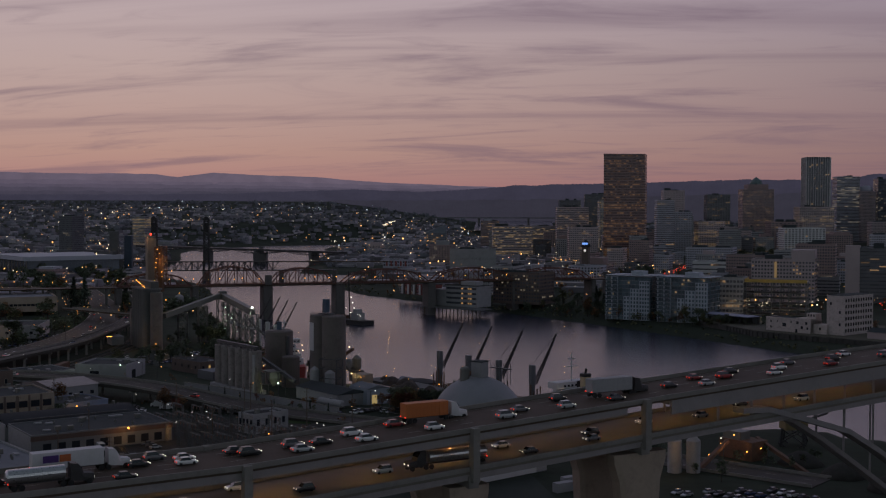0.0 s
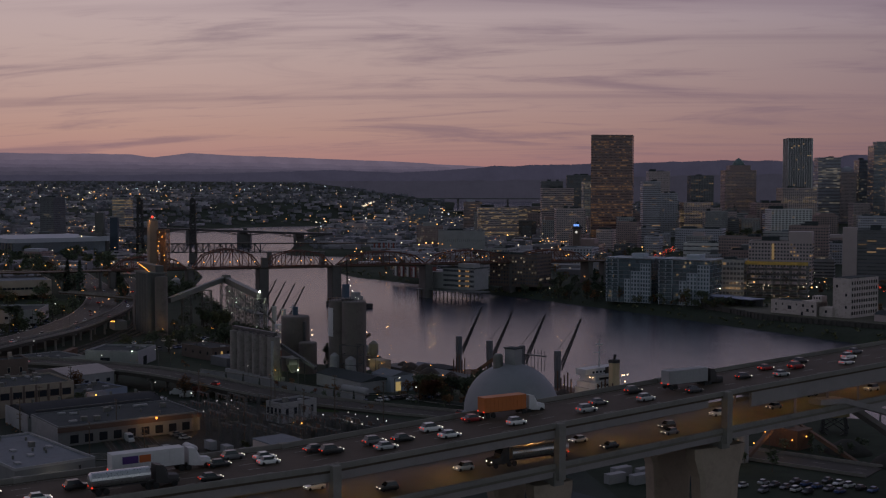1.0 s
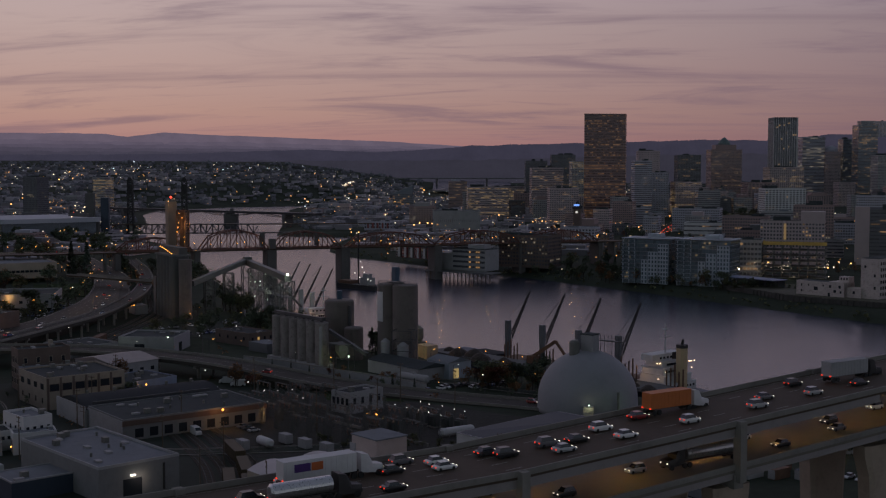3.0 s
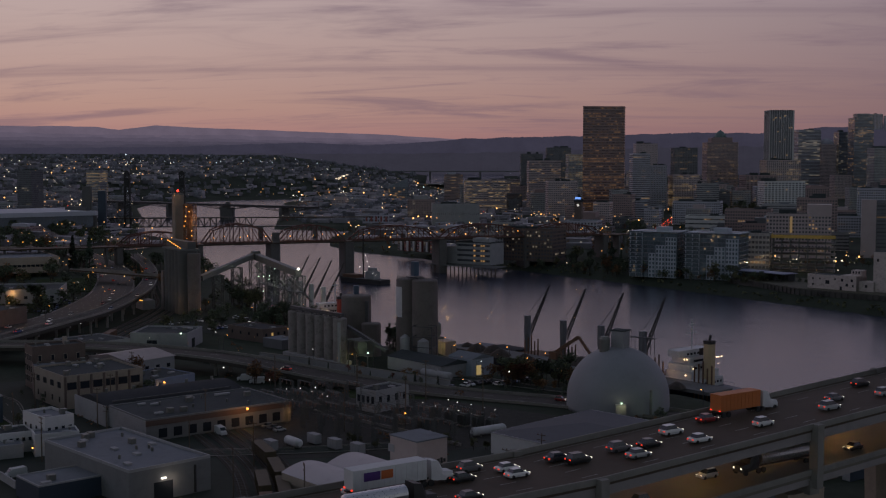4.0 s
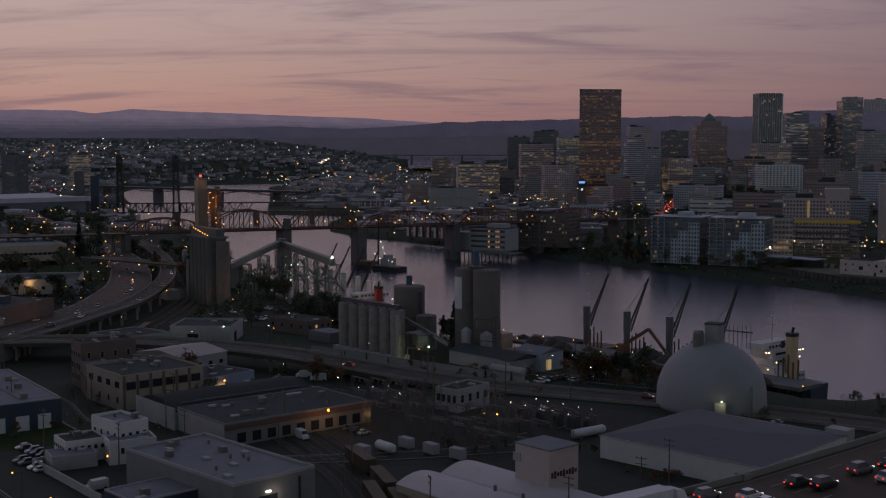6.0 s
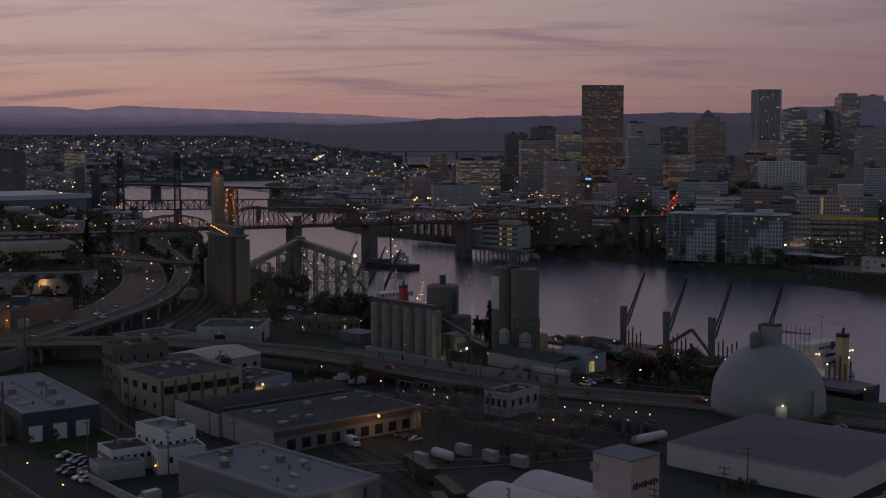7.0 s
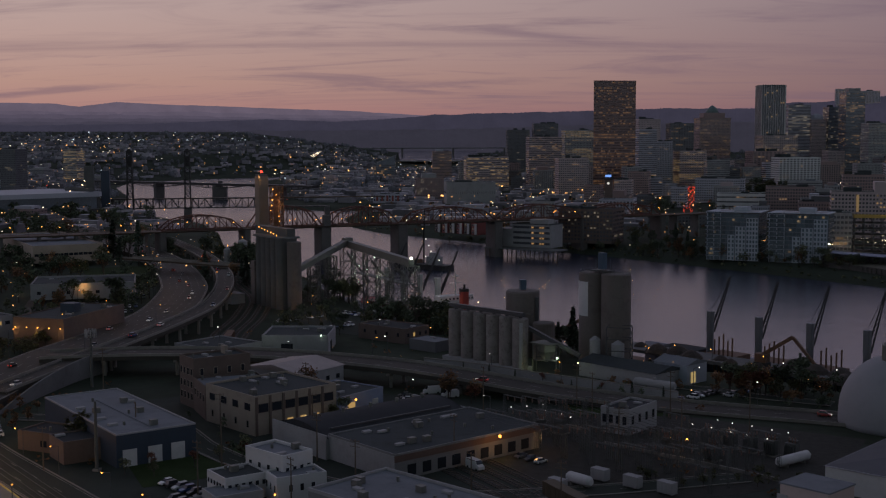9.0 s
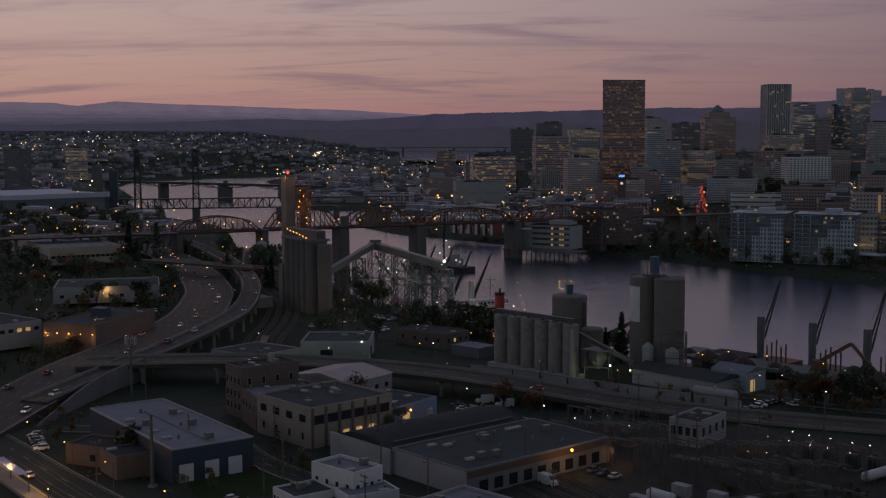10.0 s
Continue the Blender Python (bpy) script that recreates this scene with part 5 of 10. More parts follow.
# ---- conveyor gallery on lattice legs over the wharf ----
CONV_A, CONV_B = Vector((-52, -165, 38.0)), Vector((-102.5, -114, 34.0))
conveyor = thing("conveyor_gallery", "long covered conveyor gallery on tall lattice legs over a wharf", "conveyor")
GALV = mat("galvanised", (0.15, 0.15, 0.14), 0.6, metal=0.4, vary=0.2, scale=0.3, stain=0.3)
part("gallery", Mesh().beam(CONV_A, CONV_B, 3.2, 3.4), GALV, conveyor, "pale sheet-clad gallery")
part("feed_gallery", Mesh().beam((-46.7, -111.5, 30), CONV_A + Vector((0, 0, 1)), 2.8, 2.8), GALV, conveyor)
part("transfer_house", Mesh().box((-52, -165, 38.6), (4.4, 4.4, 4.6), 45), GALV, conveyor)
CD = (CONV_B - CONV_A)
CD.z = 0
CDN = CD.normalized()
CS = Vector((-CDN.y, CDN.x, 0))


def lattice_leg(parent, c, half, z0, z1, mtl, bays=4, w=0.45, name="leg_frame"):
    m = Mesh()
    corners = [c + CDN * (a * half) + CS * (b * half * 1.3) for a, b in ((-1, -1), (1, -1), (1, 1), (-1, 1))]
    for p in corners:
        m.beam((p.x, p.y, z0), (p.x, p.y, z1), w)
    for k in range(bays):
        a, b = z0 + (z1 - z0) * k / bays, z0 + (z1 - z0) * (k + 1) / bays
        for i in range(4):
            p, q = corners[i], corners[(i + 1) % 4]
            m.beam((p.x, p.y, a), (q.x, q.y, b), w * 0.6).beam((p.x, p.y, b), (q.x, q.y, a), w * 0.6).beam((p.x, p.y, b), (q.x, q.y, b), w * 0.8)
    return part(name, m, mtl, parent, "lattice steel leg")


for k in range(6):
    c = CONV_A + CD * (k / 5)
    lattice_leg(conveyor, c, 2.4, 7, 36 - 0.7 * k, GALV, 4, 0.36)
    if k % 2 == 0:
        part("spout", Mesh().tube((c.x, c.y, 33 - 0.7 * k), (c.x - 9, c.y - 9, 17), 0.6, n=10), GALV, conveyor, "ship-loading spout")
lattice_leg(conveyor, Vector((-48, -128, 0)), 2.0, 10, 30, GALV, 4)
lattice_leg(conveyor, Vector((-50, -146, 0)), 2.0, 5, 33, GALV, 4)
for k in range(4):
    c = CONV_A + CD * (0.15 + 0.22 * k)
    part("service_deck", Mesh().beam(c + Vector((0, 0, -14)), c + CD * 0.2 + Vector((0, 0, -14)), 5, 0.4), GALV, conveyor)
rnd = random.Random(8)
for k in range(12):
    c = CONV_A + CD * rnd.uniform(0.02, 1.0)
    part("lamp", Mesh().ball((c.x + rnd.uniform(-2, 2), c.y + rnd.uniform(-2, 2), rnd.uniform(15, 33)), 0.3), LAMP_GREEN, conveyor)
part("flood_lamp", Mesh().ball((-102.5, -114, 36.2), 0.8), LAMP_WHITE, conveyor, "white flood lamp")
point_light("wharf_lamp", (-104, -109, 35), GREENISH, 700)
point_light("wharf_lamp", (-80, -130, 26), GREENISH, 500)
point_light("wharf_lamp", (-62, -148, 26), GREENISH, 420)
wharf = thing("wharf", "dark timber and concrete grain wharf on piles", "wharf")
part("deck", Mesh().ribbon([(-36, -186, 7.2), (-120, -96, 7.2)], 11, 1.0), CONCRETE_DARK, wharf)
for k in range(24):
    p = Vector((-36, -186, 0)).lerp(Vector((-120, -96, 0)), k / 23)
    for o in (-4.5, 4.5):
        part("pile", Mesh().tube((p.x + CS.x * o, p.y + CS.y * o, -5), (p.x + CS.x * o, p.y + CS.y * o, 6.5), 0.4, n=8), WOOD_POLE, wharf)


# ---- ships ----
def ship(name, label, stern, head, length, beam, deck_z, hull, boot, cranes, house_at, funnel_mat, jib, seed):
    """A bulk carrier: hull, hatches, deck cranes, deck house, funnel and mast. head: the way of the bow."""
    sh_ = thing(name, label, "ship")
    d = Vector((*head, 0)).normalized()
    n = Vector((-d.y, d.x, 0))
    o = Vector((*stern, 0))

    def q(s, off, z):
        p = o + d * s + n * off
        p.z = z
        return p
    ang = math.degrees(math.atan2(d.y, d.x))
    prof = [(0.0, 0.62, 0.4), (0.03, 0.82, 0.0), (0.10, 1, 0), (0.85, 1, 0), (0.93, 0.75, 0.9), (0.98, 0.35, 1.8), (1.0, 0.04, 2.2)]
    v, f = [], []
    for u, w, sheer in prof:
        for side in (-1, 1):
            v += [q(u * length, side * w * beam / 2 * 0.86, -1.5), q(u * length, side * w * beam / 2, deck_z + sheer)]
    for k in range(len(prof) - 1):
        a = 4 * k
        f += [(a, a + 4, a + 5, a + 1), (a + 2, a + 3, a + 7, a + 6), (a + 1, a + 5, a + 7, a + 3)]
    f += [(0, 1, 3, 2), tuple(4 * (len(prof) - 1) + i for i in (0, 2, 3, 1))]
    part("hull", Mesh().add(v, f), hull, sh_)
    part("boot_topping", Mesh().add([(x, y, min(z, 1.2)) for x, y, z in [tuple(p + (p - o - d * (p - o).dot(d)) * 0.012) for p in v]], f), boot, sh_)
    rnd = random.Random(seed)
    for s in range(int(house_at + 14), int(length * 0.86), 20):
        part("hatch", Mesh().box((*q(s + 6, 0, 0)[:2], deck_z + 1.0), (13, beam * 0.6, 2.0), ang), RUST, sh_)
    for s in cranes:
        cr = part("crane", Mesh().tube(q(s, 0, deck_z), q(s, 0, 19), 1.3, n=12), jib, sh_, "deck crane with a lattice jib")
        part("crane_house", Mesh().box((*q(s, 0, 0)[:2], 22.5), (2.3, 2.3, 8), ang, 0.3), jib, cr)
        tip = q(s, 0, 38.4) + Vector((-6.5, -12.5, 0))
        root = q(s, 0, 18.5) + Vector((-0.8, -1.6, 0))
        j = Mesh()
        for a in (-0.8, 0.8):
            j.beam(root + d * a, tip + d * (a * 0.3), 0.38).beam(root + d * a + Vector((0, 0, 1.3)), tip + d * (a * 0.3), 0.22)
        for k in range(12):
            e0, e1 = k / 12, (k + 1) / 12
            p0, p1 = root.lerp(tip, e0), root.lerp(tip, e1)
            j.beam(p0 + d * 0.8 * (1 - e0 * 0.6), p1 - d * 0.8 * (1 - e1 * 0.6), 0.16)
        part("jib", j, BLACK_STEEL, cr)
        part("stay", Mesh().beam(q(s, 0, 27), tip, 0.12), BLACK_STEEL, cr)
    hs = part("deck_house", Mesh().box((*q(house_at, 0, 0)[:2], deck_z + 1.4), (15, beam * 0.92, 2.8), ang, 0.3), WHITE, sh_, "white deck house in stepped tiers")
    for k, (fore, long_, wide) in enumerate(((0.6, 12.5, 0.86), (1.2, 10.5, 0.78), (1.8, 8.5, 0.62))):
        part("tier", Mesh().box((*q(house_at + fore, 0, 0)[:2], deck_z + 4.15 + 2.6 * k), (long_, beam * wide, 2.5), ang, 0.3), WHITE, hs)
        part("tier_deck", Mesh().box((*q(house_at + fore - 0.4, 0, 0)[:2], deck_z + 2.95 + 2.6 * k), (long_ + 2.2, beam * (wide + 0.1), 0.16), ang), WHITE, hs)
    part("bridge_deck", Mesh().box((*q(house_at + 2.4, 0, 0)[:2], deck_z + 11.9), (5.5, beam * 0.98, 2.3), ang, 0.2), WHITE, hs)
    for z, fore, wide in ((1.6, 7.5, 0.8), (4.3, 6.85, 0.74), (6.9, 6.45, 0.66), (9.5, 6.05, 0.5), (12.1, 5.15, 0.86)):
        for i in range(8):
            for fx in (fore, 2 * (1.2 if z > 3 else 0) - fore):
                c = q(house_at + fx, beam * wide * (-0.44 + i * 0.126), deck_z + z)
                part("port", Mesh().box(c, (0.25, 0.9, 0.8), ang), GLASS_DARK, hs)
    fn = part("funnel", Mesh().box((*q(house_at - 7, 0, 0)[:2], deck_z + 8), (3.6, 3.8, 16), ang, 0.8), funnel_mat, sh_, "tall funnel with a painted band")
    part("funnel_cap", Mesh().box((*q(house_at - 7, 0, 0)[:2], deck_z + 16.4), (3.8, 4.0, 1.2), ang, 0.8), BLACK_STEEL, fn)
    part("exhaust", Mesh().tube(q(house_at - 7, 0, deck_z + 16.8), q(house_at - 7.4, 0, deck_z + 19), 0.5, n=8), BLACK_STEEL, fn)
    mast = part("mast", Mesh().beam(q(house_at + 1, 0, deck_z + 12), q(house_at + 1, 0, deck_z + 24), 0.45).beam(q(house_at + 1, -3, deck_z + 19), q(house_at + 1, 3, deck_z + 19), 0.25)
                .beam(q(house_at + 1, -1.6, deck_z + 22), q(house_at + 1, 1.6, deck_z + 22), 0.5), WHITE, sh_)
    rail = Mesh()
    for side in (-1, 1):
        for k in range(30):
            s = length * (0.04 + 0.026 * k)
            rail.beam(q(s, side * beam * 0.48, deck_z), q(s, side * beam * 0.48, deck_z + 1.1), 0.08).beam(q(s, side * beam * 0.48, deck_z + 1.1), q(s + length * 0.026, side * beam * 0.48, deck_z + 1.1), 0.07)
    part("railing", rail, WHITE, sh_, kind="stuff")
    for _ in range(16):
        c = q(house_at + rnd.uniform(-10, 7), rnd.choice((-1, 1)) * beam * rnd.uniform(0.3, 0.5), deck_z + rnd.choice((2, 4.6, 7.4, 10.2)))
        part("lamp", Mesh().ball(c, 0.24), LAMP_WARM, sh_)
    return sh_, q


LAMP_WARM = glow("lamp_warm", (1.0, 0.66, 0.36), 5.0, 0.5)
HULL_RED = mat("hull_red", (0.30, 0.035, 0.025), 0.6, vary=0.2, scale=0.1, stain=0.3)
HULL_BLUE = mat("hull_dark_blue", (0.035, 0.045, 0.075), 0.55, vary=0.2, scale=0.1, stain=0.3)
FUNNEL_TAN = mat("funnel_cream", (0.48, 0.36, 0.22), 0.6, vary=0.1)
CRANE_GREY = mat("crane_paint", (0.10, 0.105, 0.118), 0.6, vary=0.15, stain=0.2)
CRANE_PALE = mat("crane_pale", (0.42, 0.42, 0.40), 0.6, vary=0.15, stain=0.2)
bulk, bq = ship("bulk_carrier", "moored bulk carrier with four deck cranes and a lit white house", (-334, 16.7), (0.852, -0.523), 136, 18, 9.5, HULL_BLUE, HULL_RED,
                (105.7, 84.7, 63.9, 42.4), 18, FUNNEL_TAN, CRANE_GREY, 3)
for a, b, c in ((22, 10, 16), (12, 11, 12), (24, -9, 12)):
    point_light("ship_lamp", bq(a, b, c), (1.0, 0.62, 0.38), 90)
point_light("ship_lamp", bq(15, 5.5, 15), (1.0, 0.7, 0.4), 110)
part("funnel_mark", Mesh().box((*bq(14.6, 0, 0)[:2], 22), (0.2, 2.2, 2.6), math.degrees(math.atan2(-0.523, 0.852)) + 0), BLACK_STEEL, bulk, "dark mark on the funnel")
red_ship, rq = ship("cargo_ship", "red-hulled cargo ship with a brightly lit white house", (-140, -94), (0.70, -0.71), 118, 18, 7, HULL_RED, HULL_RED,
                    (92, 74, 56, 38), 20, HULL_RED, CRANE_PALE, 4)
for a, b, c in ((26, 6, 18), (14, 8, 18), (20, 10, 12), (30, -5, 12)):
    point_light("ship_lamp", rq(a, b, c), (1.0, 0.62, 0.42), 240)

# ---- row of six concrete silos with a tank and a conveyor house ----
SIX_WALL = mat("pale_silo_concrete", (0.215, 0.19, 0.182), 0.9, vary=0.3, scale=0.28, bump=0.04, stain=0.8, tint=(0.10, 0.088, 0.082))
six = thing("cement_silos", "row of six old concrete silos with a rail on top", "silo")
S6 = Vector((-157, 5.5, 0))
for k in range(6):
    c = at(S6, 6.4 * k - 0.6, 0, 0)
    s = part("silo", Mesh().turned((c.x, c.y, 11.5), [(2.75, 0), (2.75, 18.6), (2.5, 18.9)], 24), SIX_WALL, six, smooth=False)
    part("hatch", Mesh().tube((c.x, c.y, 30.3), (c.x, c.y, 31.0), 0.6, n=10), STEEL, s)
wk = Mesh()
for k in range(11):
    for o in (-2.2, 2.2):
        wk.beam(at(S6, -2 + 3.4 * k, o, 30.4), at(S6, -2 + 3.4 * k, o, 31.8), 0.12).beam(at(S6, -2 + 3.4 * k, o, 31.8), at(S6, 1.4 + 3.4 * k, o, 31.8), 0.12)
part("handrail", wk, STEEL, six, kind="stuff")
part("top_conveyor", Mesh().beam(at(S6, -3, 0, 31.6), at(S6, 33, 0, 31.6), 1.6, 1.4), STEEL, six, "steel screw conveyor")
part("base_plinth", Mesh().beam(at(S6, -4, 0, 12.4), at(S6, 34, 0, 12.4), 7.5, 2.2), PALE_WALL, six)
part("elevator_leg", Mesh().beam(at(S6, 33.6, 2, 12), at(S6, 33.6, 2, 29), 1.0), PALE_WALL, six, "white bucket-elevator leg")
tk = thing("storage_tank", "broad dark concrete tank with a blue dust filter on top", "tank")
part("body", Mesh().turned((-178, -9, 11.5), [(6.2, 0), (6.2, 24), (5.8, 24.6)], 28), SILO_BROWN, tk)
part("filter_house", Mesh().box((-178, -9, 38.2), (2.2, 2.2, 3.6), 30, 0.2), mat("blue_filter", (0.04, 0.07, 0.11), 0.6), tk, "dull blue filter box")
part("stair", Mesh().beam((-184, -6, 12), (-184, -6, 34), 1.2), STEEL, tk)
part("side_bin", Mesh().turned((-187, -3, 11.5), [(4, 0), (4, 13.5), (3.6, 14)], 20), SILO_BROWN, tk)

twin = thing("twin_silos", "pair of tall brown concrete cement silos with a blue head box", "silo")
for c, r, h in (((-206, 4.5), 4.9, 33.2), ((-214.8, 9.8), 5.1, 33.4)):
    b = part("silo", Mesh().turned((*c, 11.5), [(r, 0), (r, h), (r - 0.5, h + 0.4)], 36), SILO_BROWN, twin)
    rl = Mesh()
    for k in range(20):
        a0, a1 = 2 * math.pi * k / 20, 2 * math.pi * (k + 1) / 20
        p, q = (c[0] + (r - 0.3) * math.cos(a0), c[1] + (r - 0.3) * math.sin(a0)), (c[0] + (r - 0.3) * math.cos(a1), c[1] + (r - 0.3) * math.sin(a1))
        rl.beam((*p, 11.5 + h), (*p, 12.8 + h), 0.1).beam((*p, 12.8 + h), (*q, 12.8 + h), 0.1)
    part("handrail", rl, STEEL, b, kind="stuff")
part("link_wall", Mesh().box((-210.5, 7, 27), (3.0, 2.4, 31), -31), BLACK_STEEL, twin)
panel = Mesh()
for k in range(5):
    a0 = radians(8 + 14 * k)
    a1 = radians(8 + 14 * (k + 1))
    panel.prism([(-206 + 4.95 * math.cos(a), 4.5 + 4.95 * math.sin(a)) for a in (a0, a1)] + [(-206 + 5.03 * math.cos(a), 4.5 + 5.03 * math.sin(a)) for a in (a1, a0)], 30, 42)
part("white_panel", panel, WHITE, twin, "white painted panel")
part("head_box", Mesh().box((-209.5, 6.5, 49.2), (2.4, 2.4, 5.6), -31, 0.2), bpy.data.materials["blue_filter"], twin, "dull blue head box")
part("head_frame", Mesh().box((-209.5, 6.5, 45.8), (7, 3.6, 0.5), -31).beam((-207, 5, 45), (-207, 5, 50), 0.2).beam((-212.5, 8.5, 45), (-212.5, 8.5, 50), 0.2), STEEL, twin)
for c, r, h in (((-208.5, 15.5), 1.9, 9), ((-216.5, 17), 2.2, 8)):
    part("small_tank", Mesh().turned((*c, 14), [(0.5, 0), (r, 2), (r, h), (0.4, h + 1.2)], 18), PALE_WALL, twin, "small pale loading tank")
frm = Mesh()
for x, y in ((-213, 14), (-221, 14), (-221, 20), (-213, 20)):
    frm.beam((x, y, 12), (x, y, 28), 0.3)
for z in (16, 20, 24, 28):
    frm.beam((-213, 14, z), (-221, 14, z), 0.25).beam((-221, 14, z), (-221, 20, z), 0.25).beam((-221, 20, z), (-213, 20, z), 0.25).beam((-213, 20, z), (-213, 14, z), 0.25)
    frm.beam((-213, 14, z - 4), (-221, 14, z), 0.18).beam((-221, 14, z - 4), (-221, 20, z), 0.18)
part("loading_frame", frm, STEEL, twin)
for p in ((-207, 17, 15), (-212, 19, 14), (-219, 20, 14.5), (-203, 18, 15), (-216, 21, 13.5)):
    part("lamp", Mesh().ball(p, 0.28), LAMP_WARM, twin)
point_light("silo_lamp", (-212, 22, 15), (1.0, 0.82, 0.4), 360)

hop = thing("truck_hopper", "steel loading hopper under a sloping conveyor, lit green-white", "hopper")
part("incline", Mesh().beam((-186, 20, 27), (-205, 26, 19), 1.3), STEEL, hop)
hf = Mesh()
for x, y in ((-189, 20), (-197, 20), (-197, 26), (-189, 26)):
    hf.beam((x, y, 12), (x, y, 22), 0.3)
hf.beam((-189, 20, 22), (-197, 26, 22), 0.3).beam((-197, 20, 22), (-189, 26, 22), 0.3).beam((-189, 20, 17), (-197, 20, 17), 0.3).beam((-189, 26, 17), (-197, 26, 17), 0.3)
part("frame", hf, STEEL, hop)
part("bin", Mesh().turned((-193, 23, 16), [(0.6, 0), (3, 3.5), (3, 6)], 4), GALV, hop)
part("canopy", Mesh().box((-193, 23, 22.4), (9, 7, 0.3), -31), GALV, hop)
part("lamp", Mesh().ball((-197.5, 27, 18), 0.42), LAMP_GREEN, hop)
point_light("hopper_lamp", (-197, 28.5, 17.5), GREENISH, 240)
point_light("hopper_lamp", (-190, 27, 15), (0.9, 1.0, 0.4), 160)

# ---- the storage dome ----
DOME_WHITE = mat("dome_coating", (0.225, 0.228, 0.25), 0.75, vary=0.1, scale=0.08, stain=0.2)
dome = thing("storage_dome", "large pale grey storage dome with a head box on top", "dome", pose(-302, 71.7, 11.8))
prof = [(16.4, 0), (16.5, 1.5), (16.4, 4)] + [(16.4 * math.cos(radians(a)), 4 + 16.2 * math.sin(radians(a))) for a in range(8, 89, 6)]
part("shell", Mesh().turned((0, 0, 0), prof, 64), DOME_WHITE, dome, smooth=True)
part("head_box", Mesh().box((-0.6, 0, 22.6), (4.6, 4.2, 5.4), -20, 0.2), GREY_WALL, dome, "grey sheet head house")
part("head_roof", Mesh().box((-0.6, 0, 25.5), (5.0, 4.6, 0.4), -20), ROOF_GREY, dome)
part("vent_drum", Mesh().turned((3.8, 3.4, 18.5), [(1.7, 0), (1.7, 4.4), (1.2, 5.2)], 18), GALV, dome)
part("walkway", Mesh().box((-7.5, -2.5, 23.0), (9, 1.2, 0.3), -20), STEEL, dome)
for k in range(7):
    part("walkway_post", Mesh().beam((-3.5 - 1.3 * k, -3.5 + 0.3 * k, 17 + 0.1 * k), (-3.5 - 1.3 * k, -3.5 + 0.3 * k, 25), 0.16), STEEL, dome)
part("door_hood", Mesh().box((-3.9, 17.2, 2.4), (3.2, 1.6, 4.8), 13), PALE_WALL, dome, "small entrance porch")
part("door_lamp", Mesh().ball((-4.4, 18.6, 5.4), 0.3), LAMP_GREEN, dome)
part("side_pipe", Mesh().tube((-12.5, 12.8, 0), (-12.5, 12.8, 9), 0.45, n=10), GALV, dome)
point_light("dome_lamp", (-306.6, 91.0, 16.4), (1.0, 0.92, 0.45), 60)
point_light("dome_lamp", (-317.5, 86.5, 17.5), (0.6, 1.0, 0.55), 48)

# ---- bank between the silos and the dome: shed, wharf posts, material handler ----
shd = thing("long_shed", "low grey shed with a shallow roof by the silos", "shed", pose(-222, 26, 12, 0, 0, -31.5))
part("wall", Mesh().box((0, 0, 2.4), (32, 15, 4.8)), GREY_WALL, shd)
v = [(-16.5, -8, 4.8), (16.5, -8, 4.8), (16.5, 8, 4.8), (-16.5, 8, 4.8), (-16.5, 0, 6.6), (16.5, 0, 6.6)]
part("roof", Mesh().add(v, [(0, 1, 5, 4), (2, 3, 4, 5), (0, 4, 3), (1, 2, 5), (0, 3, 2, 1)]), ROOF_GREY, shd)
part("door", Mesh().box((16.1, 2, 2), (0.3, 4, 4)), GLASS_DARK, shd)
hs2 = thing("blue_grey_shed", "pale blue-grey sheet-clad shed with a lit door", "shed", pose(-238, 24, 12, 0, 0, -31.5))
part("wall", Mesh().box((0, 0, 3.2), (13, 11, 6.4)), mat("blue_grey_sheet", (0.26, 0.29, 0.34), 0.6, vary=0.1), hs2)
part("roof", Mesh().add([(-6.8, -5.8, 6.4), (6.8, -5.8, 6.4), (6.8, 5.8, 6.4), (-6.8, 5.8, 6.4), (-6.8, 0, 8), (6.8, 0, 8)], [(0, 1, 5, 4), (2, 3, 4, 5), (0, 4, 3), (1, 2, 5), (0, 3, 2, 1)]), ROOF_PALE, hs2)
part("lit_door", Mesh().box((-6.6, 2, 2.2), (0.2, 2.4, 3.6)), glow("door_light", (1.0, 0.72, 0.3), 0.3), hs2)
barge = thing("barge", "rust-brown barge with a heap of scrap, moored at the wharf", "barge", pose(-224, -50, 0, 0, 0, -31.5))
part("hull", Mesh().box((0, 0, 1.6), (46, 11, 4.6), 0, 1.0), RUST, barge)
part("heap", Mesh().turned((0, 0, 3.6), [(5, 0), (4.2, 2), (2, 4), (0.3, 5)], 11), EARTH, barge)
part("shed", Mesh().box((-12, 0, 7.5), (16, 8, 7.5), 0, 0.3), RUST, barge, "rusty deck shed")
part("roof", Mesh().box((-12, 0, 11.5), (17, 9, 0.6)), ROOF_DARK, barge)
plant_ = thing("ready_mix_plant", "small concrete plant with bins, a drum and lamps on the bank", "plant", pose(-205, -33, 10, 0, 0, -31.5))
part("bin", Mesh().turned((0, 0, 5), [(0.8, 0), (2.2, 3), (2.2, 7), (0.6, 8.4)], 14), GALV, plant_)
part("frame", Mesh().box((0, 0, 4), (5, 5, 5)), STEEL, plant_)
part("drum", Mesh().tube((6, -3, 6), (12, -3, 8), 2.6, n=14), GALV, plant_)
part("belt", Mesh().beam((3, 0, 16), (26, 2, 4), 1.2), RUST, plant_)
part("house", Mesh().box((-8, 2, 3), (8, 6, 6)), TAN, plant_)
